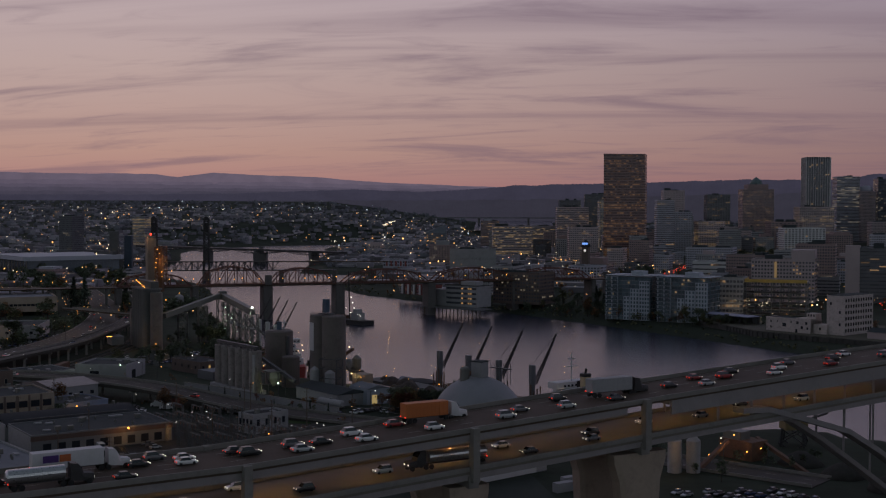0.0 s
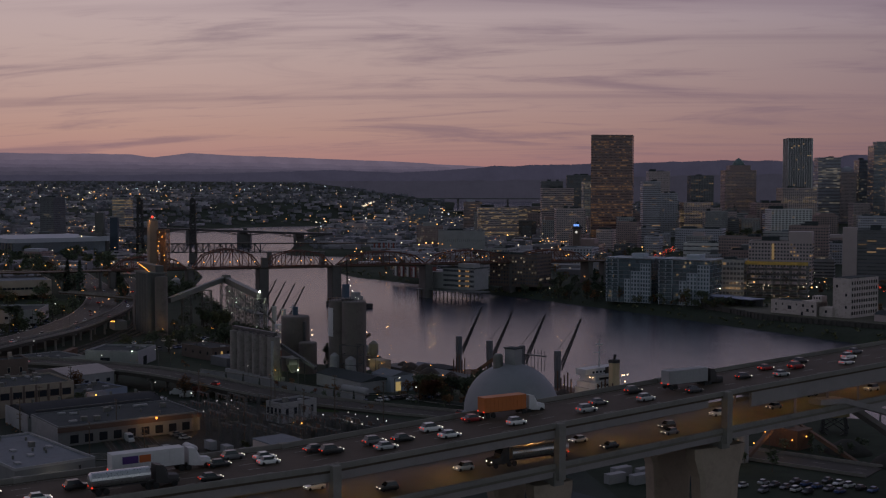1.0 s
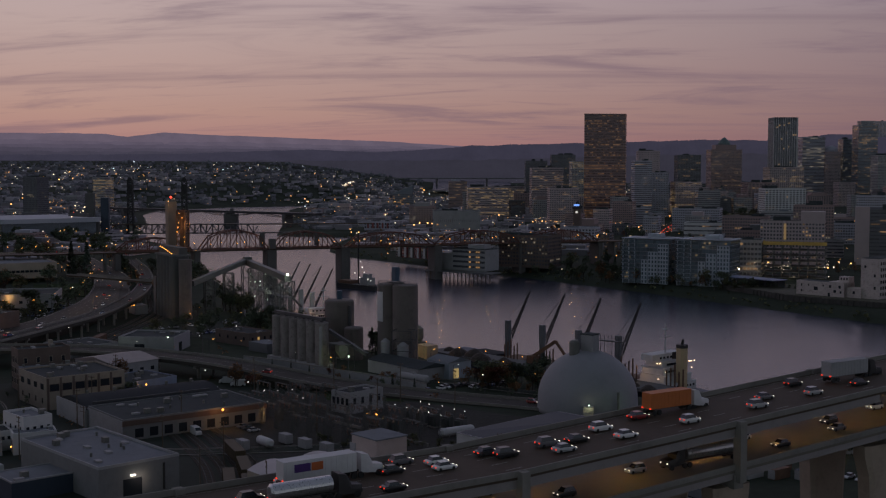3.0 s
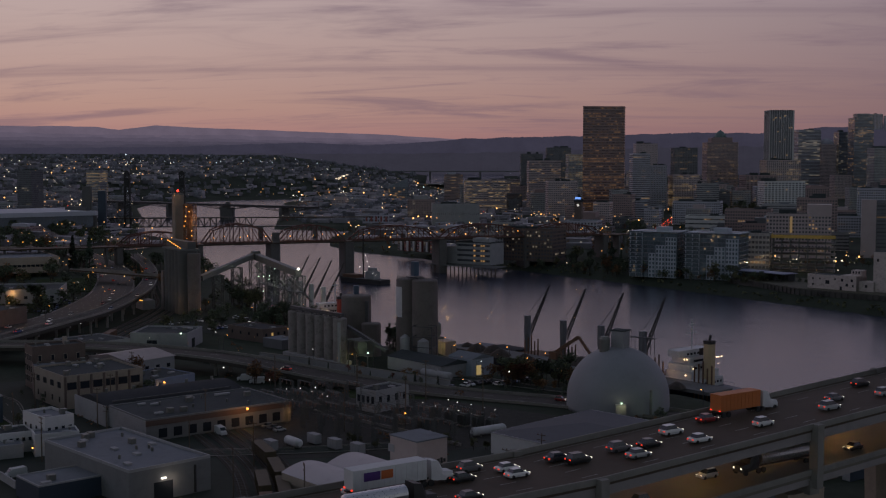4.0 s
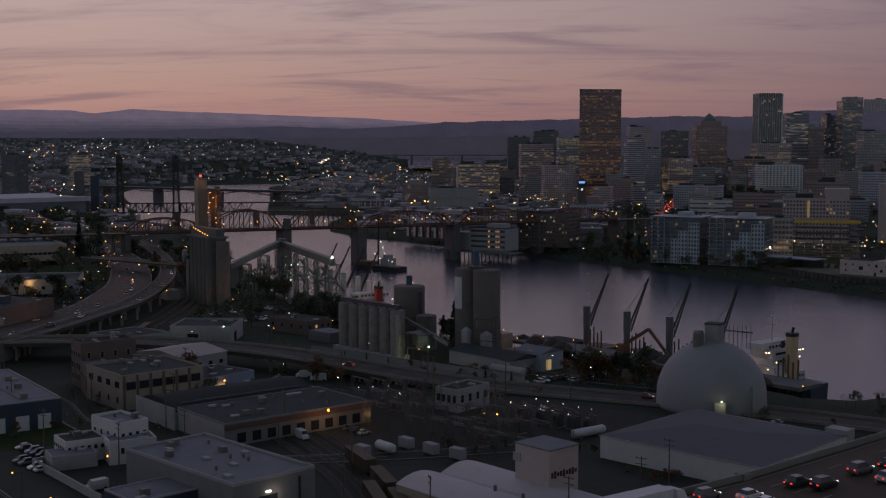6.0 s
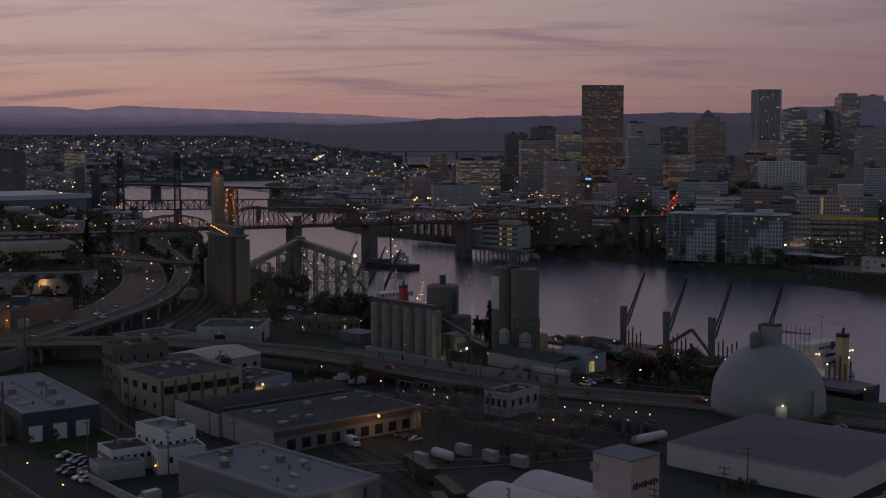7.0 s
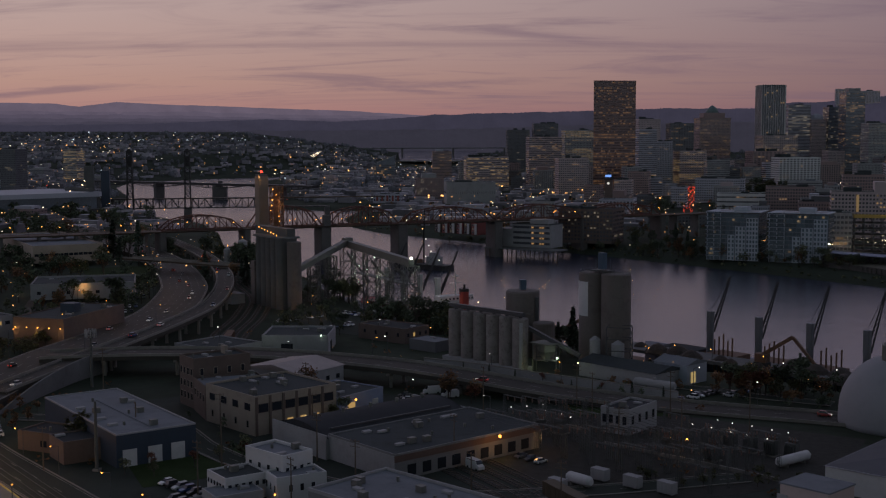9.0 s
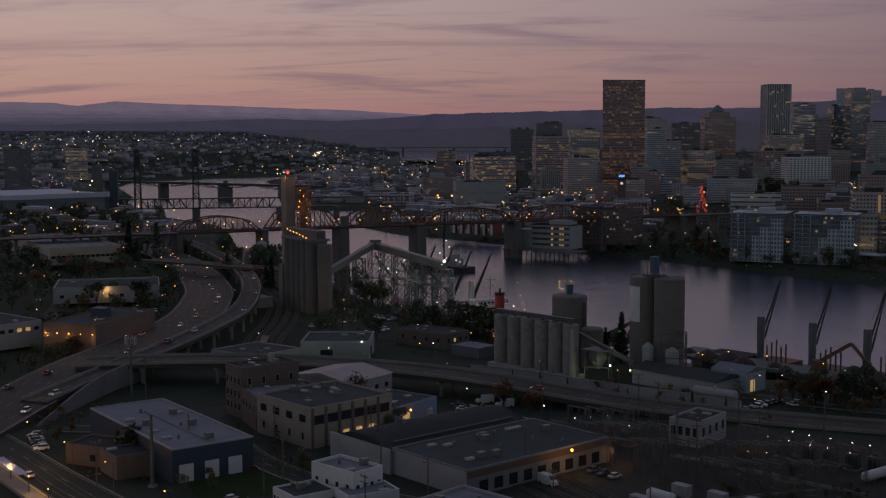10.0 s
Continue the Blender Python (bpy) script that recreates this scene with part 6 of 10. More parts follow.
for p in ((0, 4, 17.5), (7, 3, 9), (-5, 6, 6), (12, 2, 6), (3, 5, 11)):
    part("lamp", Mesh().ball(p, 0.28), LAMP_WARM, plant_)
point_light("plant_lamp", (-207, -22, 18), (1.0, 0.75, 0.35), 420)
quay = thing("quay", "timber quay with rows of dark mooring piles", "wharf")
part("deck", Mesh().ribbon([at((-244, -38.5), -28, 16, 12.6), at((-244, -38.5), 112, 16, 12.6)], 13, 1.2), CONCRETE_DARK, quay)
for s0 in (9, 30, 52, 74, 96):
    for k in range(5):
        p = at((-244, -38.5), s0 + 1.9 * k, 10.2, 0)
        part("mooring_pile", Mesh().tube((p.x, p.y, -4), (p.x, p.y, 18.2 + 1.2 * ((k * 7 + s0) % 3)), 0.3, n=8), RUST, quay, "dark red mooring pile")
SCRAP = mat("scrap", (0.055, 0.042, 0.036), 0.9, vary=0.5, scale=0.8, bump=0.2, stain=0.5)
rnd = random.Random(41)
for k in range(14):
    p = at((-244, -38.5), -20 + 9 * k + rnd.uniform(-2, 2), 19 + rnd.uniform(-6, 6), 12.4)
    hh = rnd.uniform(1.6, 4.0)
    thing("scrap_heap", "dark heap of rusty scrap on the quay", "heap", pose(p.x, p.y, 12.4, 0, 0, 40 * k), "scrap heaps",
          mesh=Mesh().turned((0, 0, 0), [(hh * 1.5, 0), (hh * 1.1, hh * 0.45), (hh * 0.5, hh * 0.85), (0.2, hh)], 9), material=SCRAP)
mh = thing("material_handler", "rust-brown crane with a bent lattice arm on the quay", "crane")
c0 = at((-244, -38.5), 34, 18, 12.6)
part("tracks", Mesh().box((c0.x, c0.y, 13.4), (5, 4, 1.6), -31, 0.4), BLACK_STEEL, mh)
part("cab", Mesh().box((c0.x, c0.y, 15.6), (4.4, 3.4, 3.0), -31, 0.3), RUST, mh)
elbow = c0 + Vector((-10, 3, 11))
part("boom", Mesh().beam(c0 + Vector((0, 0, 4)), elbow, 0.9, 1.3), RUST, mh)
part("stick", Mesh().beam(elbow, elbow + Vector((-8, 5, -9)), 0.7, 1.0), RUST, mh)
part("grab", Mesh().turned(tuple(elbow + Vector((-8, 5, -11.5))), [(0.3, 0), (1.5, 1), (0.5, 3)], 8), BLACK_STEEL, mh)

# ---- work barge and tug in mid-river ----
wb = thing("work_barge", "dark work barge with a small crane and white deck lamps", "barge", pose(-24, -402, 0, 0, 0, -25))
part("hull", Mesh().box((0, 0, 1.4), (44, 13, 4.0), 0, 1.2), BLACK_STEEL, wb)
part("deck_house", Mesh().box((-8, 0, 6), (10, 7, 6), 0, 0.4), GREY_WALL, wb)
part("wheel_house", Mesh().box((-8, 0, 10.3), (6, 5, 2.8), 0, 0.3), GREY_WALL, wb)
part("crane_mast", Mesh().beam((2, 0, 3), (2, 0, 18), 0.8), BLACK_STEEL, wb)
part("jib", Mesh().beam((2, 0, 16), (-4, 6, 42), 0.7).beam((3, 0, 16), (-4, 6, 42), 0.4), BLACK_STEEL, wb)
part("load", Mesh().box((14, 0, 4.6), (14, 9, 2.4)), RUST, wb)
for p in ((-8, 3.6, 13), (-12, 3.6, 8), (-3, 3.6, 9), (4, 2, 12), (-15, 3, 7), (-6, 3.6, 17), (0, 0, 21)):
    part("lamp", Mesh().ball(p, 0.36), LAMP_WHITE, wb)

# ---- streets, ramps and the viaduct ----
def smooth_path(pts, step=6.0):
    """A rounded line through the points, at about even steps."""
    P = [Vector(p) for p in pts]
    P = [P[0] * 2 - P[1]] + P + [P[-1] * 2 - P[-2]]
    out = []
    for i in range(1, len(P) - 2):
        n = max(2, int((P[i + 1] - P[i]).length / step))
        for k in range(n):
            t = k / n
            a, b, c, d = P[i - 1], P[i], P[i + 1], P[i + 2]
            out.append(0.5 * ((2 * b) + (c - a) * t + (2 * a - 5 * b + 4 * c - d) * t * t + (3 * b - a - 3 * c + d) * t ** 3))
    return out + [P[-2]]


def road(name, label, pts, width, thick, barrier=0.0, lanes=2, material=None, columns=0.0, kind="structure", bank=None):
    """A road along a rounded line, with kerb or barrier walls, lane paint and, where it is raised, columns."""
    path = smooth_path(pts)
    r = thing(name, label, "road", kind=kind)
    part("roadway", Mesh().ribbon(path, width, thick), material or ASPHALT, r)
    for side in (-1, 1):
        off = side * (width / 2 - 0.2)
        h = barrier or 0.18
        part("barrier" if barrier else "kerb", Mesh().ribbon([p + Vector((0, 0, h)) for p in path], 0.35, h + 0.02 if not barrier else h + 1.2, off), CONCRETE, r)
        part("edge_line", Mesh().ribbon([p + Vector((0, 0, 0.012)) for p in path], 0.14, 0.012, side * (width / 2 - 0.9)), PAINT, r)
    for k in range(1, lanes):
        m = Mesh()
        for i in range(0, len(path) - 1, 2):
            a, b = path[i], path[i].lerp(path[i + 1], 0.6)
            m.ribbon([a + Vector((0, 0, 0.012)), b + Vector((0, 0, 0.012))], 0.14, 0.012, -width / 2 + 0.9 + (width - 1.8) * k / lanes)
        part("lane_dashes", m, PAINT, r, kind="stuff")
    if columns:
        gone = 0.0
        for p, q in zip(path, path[1:]):
            gone += (q - p).length
            if gone > columns:
                gone = 0.0
                g = foot_z(p)
                if p.z - thick - g > 1.2:
                    d = (q - p).normalized()
                    ang = math.degrees(math.atan2(d.y, d.x))
                    part("cross_beam", Mesh().box((p.x, p.y, p.z - thick - 0.5), (1.2, width * 0.9, 1.0), ang), CONCRETE, r)
                    for o in (-width * 0.3, width * 0.3):
                        c = p + Vector((-d.y, d.x, 0)) * o
                        part("column", Mesh().tube((c.x, c.y, g), (c.x, c.y, p.z - thick - 0.9), 0.6, n=10), CONCRETE, r)
    return r


ROAD_WORN = mat("worn_road", (0.056, 0.050, 0.044), 0.8, vary=0.25, scale=0.06, bump=0.02, stain=0.5, spec=0.15)
VIADUCT = [(-28, 68, 18.3), (-48, 61, 18.8), (-72, 54, 19), (-104, 50, 19), (-143, 54, 18.6), (-168, 58, 17.4), (-195, 63, 15.2), (-225, 66, 13.2), (-255, 68, 12.3), (-290, 72, 12.2), (-345, 86, 12.2), (-420, 110, 12.2)]
road("viaduct", "grey concrete viaduct road curving over the rail yard", VIADUCT, 15, 1.3, 0.9, 3, ROAD_WORN, 22)
RAMP = [(-40, 112, 15.4), (-41.5, 84, 17.2), (-42, 58, 18.3), (-42, 30, 19.3), (-40, 0, 20), (-31, -48, 20), (-9, -108, 20), (17, -162, 20), (46, -212, 19.6), (78, -262, 19), (120, -322, 18), (180, -400, 17.5)]
road("freeway_ramp", "curving elevated freeway ramp with concrete barriers", RAMP, 9, 1.4, 0.9, 2, ROAD_WORN, 20)
FREEWAY = [(-48, 200, 12.3), (-40, 158, 12.5), (-34, 116, 14.6), (-27, 66, 16.8), (-21, 14, 16.8), (-9, -48, 16.4), (17, -115, 16), (40, -160, 15.5), (82, -228, 15), (128, -292, 15), (188, -358, 15.2), (300, -480, 16), (500, -700, 18)]
road("freeway", "broad sunken road with several lanes below wooded banks", FREEWAY, 24, 5.0, 0.0, 6, ROAD_WORN)
STREET = [(-44, 142, 12.3), (-58, 152, 12.3), (-82, 170, 12.3), (-116, 194, 12.3), (-160, 226, 12.3), (-210, 262, 12.3)]
road("street", "asphalt street beside a light-rail stop", STREET, 13, 0.6, 0, 3)
road("cross_street", "narrow asphalt street between warehouses", [(-60, 128, 12.15), (-100, 122, 12.15), (-128, 146, 12.15), (-150, 160, 12.15), (-190, 172, 12.15), (-225, 160, 12.15), (-262, 138, 12.15)], 8, 0.4, 0, 2)
road("bank_road", "narrow access road along the silos", [(-130, 24, 12.2), (-165, 34, 12.2), (-205, 44, 12.2), (-240, 36, 12.2), (-262, 44, 12.2), (-285, 50, 12.2)], 7, 0.4, 0, 1)
road("overpass", "short overpass crossing the freeway", [(112, -226, 21), (76, -212, 21.5), (40, -200, 21.5), (8, -192, 21)], 8, 1.0, 0.9, 1, DECK)
road("east_street", "street of the east side seen between trees", [(20, 60, 15), (70, 20, 15), (140, -60, 15), (240, -180, 15.5), (340, -330, 16)], 10, 3.2, 0, 2)

wall = thing("retaining_wall", "long grey concrete retaining wall below the road", "wall", kind="structure")
RW = smooth_path([(-52, 128, 12.6), (-50, 112, 15.5), (-48, 96, 17.6), (-46, 76, 18.9), (-47, 60, 19.6)], 5)
part("panel_run", Mesh().ribbon(RW, 0.6, 8.5), CONCRETE_DARK, wall)
mur = thing("mural_wall", "long pale grey low wall with dark shrubs before it", "wall", kind="structure")
MW = smooth_path([(-150, 24, 15.4), (-170, 29, 15.2), (-190, 37, 15.0), (-215, 46, 14.8), (-240, 56, 14.6)], 5)
part("panel_run", Mesh().ribbon(MW, 0.5, 3.4), GREY_WALL, mur)
part("coping", Mesh().ribbon([p + Vector((0, 0, 0.18)) for p in MW], 0.8, 0.18), CONCRETE, mur)

# ---- light-rail stop ----
stop = thing("rail_platform", "long light-rail platform lit by warm lamps", "platform", kind="structure")
PL = smooth_path([(-60, 163, 12.7), (-82, 180, 12.7), (-112, 203, 12.7)], 4)
part("slab", Mesh().ribbon(PL, 4.4, 0.7), CONCRETE, stop)
part("edge_strip", Mesh().ribbon([p + Vector((0, 0, 0.01)) for p in PL], 0.5, 0.02, 1.9), mat("tactile_yellow", (0.5, 0.36, 0.08), 0.8), stop)
for i in range(2, len(PL) - 1, 3):
    p = PL[i]
    s = part("shelter_post", Mesh().beam(p, p + Vector((0, 0, 3.2)), 0.15), STEEL, stop)
    part("lamp", Mesh().ball(p + Vector((0, 0, 3.6)), 0.22), LAMP_ORANGE, s)
part("shelter_roof", Mesh().ribbon([p + Vector((0, 0, 3.2)) for p in PL[3:8]], 2.4, 0.15), mat("shelter_blue", (0.14, 0.16, 0.30), 0.5), stop, "pale blue shelter roof")
for i in (1, 5, 9):
    q = PL[min(i, len(PL) - 1)]
    point_light("platform_lamp", q + Vector((0.5, 0, 4.0)), ORANGE, 620)
for k, off in enumerate((5.0, 6.5, 9.0, 10.5)):
    part("rail", Mesh().ribbon([p + Vector((0, 0, -0.3)) for p in PL], 0.08, 0.15, off), STEEL, stop)

# ---- rail yard ----
yard = thing("rail_tracks", "rusty rail tracks fanning through a gravel yard", "track", kind="structure")
BALLAST = mat("ballast", (0.058, 0.054, 0.05), 0.95, vary=0.3, scale=0.3, bump=0.1, spec=0.05)
TR0 = [(-262, 236, 12.1), (-236, 190, 12.1), (-214, 162, 12.1), (-170, 118, 12.1), (-120, 78, 12.1), (-76, 30, 12.1), (-54, -20, 12.1), (-38, -74, 12.1), (-14, -134, 12.1), (26, -196, 12.1), (62, -250, 12.1), (110, -320, 12.1)]
for k in range(4):
    path = smooth_path(TR0, 6)
    off = (k - 1.5) * 4.4
    part("ballast_bed", Mesh().ribbon([p + Vector((0, 0, 0.02 * k)) for p in path], 3.2, 0.3, off), BALLAST, yard)
    for o in (-0.72, 0.72):
        part("rail", Mesh().ribbon([p + Vector((0, 0, 0.22)) for p in path], 0.10, 0.2, off + o), STEEL, yard)
    ties = Mesh()
    for a, b in zip(path, path[1:]):
        for j in range(4):
            c = a.lerp(b, j / 4)
            d = (b - a).normalized()
            ties.box((c.x - d.y * off, c.y + d.x * off, 12.13 + 0.02 * k), (0.26, 2.5, 0.12), math.degrees(math.atan2(d.y, d.x)))
    part("ties", ties, WOOD_POLE, yard, kind="stuff")

# ---- yard surfaces ----
thing("yard_paving", "worn dark asphalt yard round the warehouses", "pavement", kind="structure", mesh=Mesh().prism([(-340, 130), (-280, 90), (-190, 70), (-110, 70), (-60, 120), (-110, 190), (-200, 250), (-300, 260), (-380, 200)], 11.2, 12.03), material=ASPHALT)
GRAVEL = mat("gravel", (0.052, 0.05, 0.046), 0.95, vary=0.35, scale=0.5, bump=0.08, spec=0.05)
thing("substation_gravel", "grey gravel floor of the substation", "pavement", kind="structure", mesh=Mesh().prism([(-196, 84), (-232, 74), (-292, 92), (-284, 128), (-262, 152), (-228, 168), (-206, 146)], 11.4, 12.06), material=GRAVEL)
thing("car_park", "asphalt car park beside the elevator", "pavement", kind="structure", mesh=Mesh().prism([(-52, -92), (-84, -98), (-120, -52), (-104, -36), (-60, -50)], 11.2, 12.04), material=ASPHALT)
thing("car_park", "lit asphalt car park east of the freeway", "pavement", kind="structure", mesh=Mesh().prism([(24, -34), (52, -26), (112, -132), (84, -148)], 10.5, 12.18), material=ROAD_WORN)
thing("lawn", "rough grass slope beside the freeway", "grass", kind="structure", mesh=Mesh().prism([(60, -190), (96, -160), (150, -236), (118, -262)], 10.5, 12.3), material=GRASS)
thing("lawn", "small rough lawn beside the road", "grass", kind="structure", mesh=Mesh().prism([(-205, 70), (-232, 68), (-240, 78), (-214, 84)], 11.4, 12.10), material=GRASS)
thing("lawn", "rough vacant grass lot with a pale shelter", "grass", kind="structure", mesh=Mesh().prism([(-112, 160), (-140, 140), (-152, 158), (-130, 182)], 11.4, 12.08), material=GRASS)

# ---- warehouses and small buildings on the east bank ----
NEAR_LIT = glow("lit_near", (1.0, 0.62, 0.22), 0.36)


def shell(name, label, a, b, c, z0, h, wall, roof, parapet=0.6, coping=None, category="building", vents=8, seed=1):
    """A flat-roofed building on three corners a, b, c of its plan (b between the others). Returns it with its size."""
    a, b, c = Vector((*a, 0)), Vector((*b, 0)), Vector((*c, 0))
    u, v = a - b, c - b
    w = u.length
    u.normalize()
    v -= u * v.dot(u)
    d = v.length
    v.normalize()
    mid = b + u * (w / 2) + v * (d / 2)
    flip = u.cross(v).z < 0
    m = Matrix.Translation((mid.x, mid.y, z0)) @ Matrix.Rotation(math.atan2(u.y, u.x), 4, "Z")
    t = thing(name, label, category, m)
    part("wall", Mesh().box((0, 0, h / 2), (w, d, h)), wall, t)
    part("roof", Mesh().box((0, 0, h + 0.06), (w - 0.7, d - 0.7, 0.12)), roof, t)
    parapet_on(t, w, d, h, coping or wall, parapet, 0.35)
    rnd = random.Random(seed)
    for k in range(vents):
        x, y = rnd.uniform(-0.42, 0.42) * w, rnd.uniform(-0.4, 0.4) * d
        if k % 3 == 0:
            part("skylight", Mesh().box((x, y, h + 0.4), (2.4, 1.4, 0.5), 0, 0.15), PALE_WALL, t, "pale roof light")
        elif k % 3 == 1:
            part("roof_vent", Mesh().tube((x, y, h), (x, y, h + 1.1), 0.35, n=8), GALV, t)
        else:
            part("roof_unit", Mesh().box((x, y, h + 0.8), (1.9, 1.5, 1.4), 0, 0.1), GALV, t)
    return t, w, d, (-1 if flip else 1)


def face_panel(parent, name, w, d, face, u, z, sw, sh, material, depth=0.16, label=""):
    """A door, window or panel on a face; u along it from the middle."""
    if face in "ns":
        c, s = (u, (d / 2) * (1 if face == "n" else -1), z), (sw, depth, sh)
    else:
        c, s = ((w / 2) * (1 if face == "e" else -1), u, z), (depth, sw, sh)
    return part(name, Mesh().box(c, s), material, parent, label)


def framed_window(parent, w, d, face, u, z, sw, sh, glass, frame):
    f = face_panel(parent, "window", w, d, face, u, z, sw + 0.3, sh + 0.3, frame, 0.14)
    face_panel(f, "pane", w, d, face, u, z, sw, sh, glass, 0.22)


BLOCK_WALL = mat("painted_block", (0.165, 0.165, 0.17), 0.85, vary=0.15, scale=0.2, stain=0.35)
BLUE_WALL = mat("dark_blue_sheet", (0.022, 0.036, 0.06), 0.6, vary=0.15, scale=0.3)
TAN_NEAR = mat("tan_stucco", (0.27, 0.225, 0.185), 0.9, vary=0.16, scale=0.2, stain=0.35)
RED_BAND = mat("red_fascia", (0.10, 0.062, 0.05), 0.75, vary=0.2, scale=0.3)

# the long warehouse: a flat half with a red fascia and a barrel-roofed half behind
lw, w, d, sg = shell("long_warehouse", "long grey warehouse with a red fascia and a barrel roof behind", (-184.1, 161.9), (-210.3, 122.9), (-188, 108), 12, 6.0, BLOCK_WALL, ROOF_GREY, 0.4, vents=16, seed=4)
part("fascia", Mesh().box((0, (d / 2 + 0.15) * -sg, 5.2), (w + 0.4, 0.35, 1.5)), RED_BAND, lw, "dull red fascia band")
part("end_fascia", Mesh().box((w / 2 + 0.12, 0, 3.0), (0.2, d, 5.8)), PALE_WALL, lw, "pale block end wall")
for k in range(9):
    face_panel(lw, "shop_window", w, d, "s" if sg > 0 else "n", -w / 2 + 5 + k * (w - 10) / 8, 2.0, 2.6, 2.6, GLASS_DARK)
br = thing("barrel_warehouse", "barrel-roofed grey warehouse with a pale end wall", "building", pose(-164.9, 121.9, 12, 0, 0, math.degrees(math.atan2(-39, -26))))
bw_, bd_ = 47, 24
arc = [(-bd_ / 2 + bd_ * k / 16, 5.2 + 2.6 * math.sin(math.pi * k / 16)) for k in range(17)]
v = [(-bw_ / 2, y, z) for y, z in arc] + [(bw_ / 2, y, z) for y, z in arc]
part("roof", Mesh().add(v, [(k, k + 1, 18 + k, 17 + k) for k in range(16)]), ROOF_DARK, br, "dark curved felt roof")
part("wall", Mesh().box((0, 0, 2.6), (bw_, bd_, 5.2)), PALE_WALL, br)
for sx in (-1, 1):
    part("end_wall", Mesh().box((sx * (bw_ / 2 + 0.2), 0, 3.1), (0.4, bd_ + 0.4, 6.2)), PALE_WALL, br, "pale straight parapet wall")
    part("gable_fill", Mesh().add([(sx * (bw_ / 2 - 0.3), y, z) for y, z in arc] + [(sx * (bw_ / 2 - 0.7), y, z) for y, z in arc],
         [tuple(range(17)), tuple(range(33, 16, -1))] + [(k, 17 + k, 18 + k, k + 1) for k in range(16)] + [(0, 16, 33, 17)]), ROOF_DARK, br)
for k in range(5):
    part("roof_vent", Mesh().tube((-18 + 9 * k, 1, 7.6), (-18 + 9 * k, 1, 9.0), 0.5, n=8), GALV, br)
part("roof_ladder", Mesh().beam((-20, -8.5, 6.7), (20, -8.5, 6.7), 0.4), STEEL, br)
lp = thing("wall_lamp", "bright orange wall lamp over a yard door", "lamp", pose(-203.5, 137.9, 18.2))
part("bulb", Mesh().ball((0, 0, 0), 0.42), LAMP_ORANGE, lp)
part("bracket", Mesh().beam((0, 0, 0.3), (1.0, -0.6, 0.3), 0.12), STEEL, lp)
point_light("wall_lamp_light", (-205.0, 139.4, 17.8), ORANGE, 420)
point_light("wall_lamp_light", (-212.5, 127, 15.6), ORANGE, 160)

# the near pale-roofed warehouse
nw, w, d, sg = shell("pale_warehouse", "block warehouse with a pale flat roof and lit loading door", (-226, 200.6), (-187.9, 179.9), (-176, 198.1), 12, 7.8, BLOCK_WALL, ROOF_PALE, 0.7, PALE_WALL, vents=14, seed=9)
E_FACE = "w" if (nw.matrix_world @ Vector((-w / 2, 0, 0)) - Vector((-226, 205, 12))).length < (nw.matrix_world @ Vector((w / 2, 0, 0)) - Vector((-226, 205, 12))).length else "e"
face_panel(nw, "loading_door", w, d, E_FACE, -2.0, 2.2, 5.0, 4.4, GLASS_DARK, 0.2, "dark open loading door")
face_panel(nw, "door_lamp", w, d, E_FACE, -2.0, 5.2, 1.2, 0.35, LAMP_WHITE, 0.9, "white lamp over the door")
face_panel(nw, "drain_pipe", w, d, E_FACE, 6.5, 3.6, 0.5, 6.6, BLACK_STEEL, 0.5)
point_light("door_light", (-222.5, 211.5, 16.2), WARM, 110)
an, w, d, sg = shell("low_annex", "low annex with a pale roof and a painted side wall", (-185, 220), (-196, 201), (-207, 208), 12, 4.6, BLUE_WALL, ROOF_PALE, 0.4, PALE_WALL, vents=3, seed=2)
yw = thing("yard_wall", "low pale wall round a dark yard", "wall", kind="structure")
part("panel_run", Mesh().ribbon([(-147, 192, 14.0), (-181, 215, 14.0)], 0.4, 2.2), PALE_WALL, yw)
part("panel_run", Mesh().ribbon([(-156, 182, 14.0), (-147, 192, 14.0)], 0.4, 2.2), PALE_WALL, yw)
sm, w, d, sg = shell("yard_shed", "small pale shed with yellow doors at the yard's corner", (-149, 190), (-156.5, 182), (-163, 187), 12, 3.4, PALE_WALL, ROOF_PALE, 0.3, vents=2, seed=3)
face_panel(sm, "door", w, d, "s", 0, 1.4, 2.6, 2.4, mat("yellow_door", (0.40, 0.27, 0.06), 0.7))

# white stuccoed cluster
wc, w, d, sg = shell("white_workshop", "white two-storey workshop with a parapet and small windows", (-152.0, 174.0), (-156.0, 166.5), (-167.5, 174), 12, 8.6, WHITE, ROOF_PALE, 0.8, vents=3, seed=6)
for k in range(4):
    for face in "nsew":
        run = w if face in "ns" else d
        framed_window(wc, w, d, face, -run * 0.36 + k * run * 0.24, 5.8, 0.9, 1.3, GLASS_DARK, WHITE)
w2, w, d, sg = shell("white_extension", "low white extension with a row of square windows", (-146.5, 182.5), (-153, 174.5), (-160.5, 180.5), 12, 5.2, WHITE, ROOF_GREY, 0.5, vents=3, seed=7)
for k in range(6):
    for face in "nsew":
        run = w if face in "ns" else d
        framed_window(w2, w, d, face, -run * 0.4 + k * run * 0.16, 3.6, 0.8, 1.0, GLASS_DARK, WHITE)
w3, w, d, sg = shell("white_garage", "small white garage block beside the workshop", (-160, 181), (-168.5, 173), (-173.5, 178.5), 12, 5.6, WHITE, ROOF_PALE, 0.5, vents=2, seed=8)
for k in range(3):
    for face in "nsew":
        framed_window(w3, w, d, face, -2.6 + k * 2.6, 3.4, 0.8, 1.5, GLASS_DARK, WHITE)
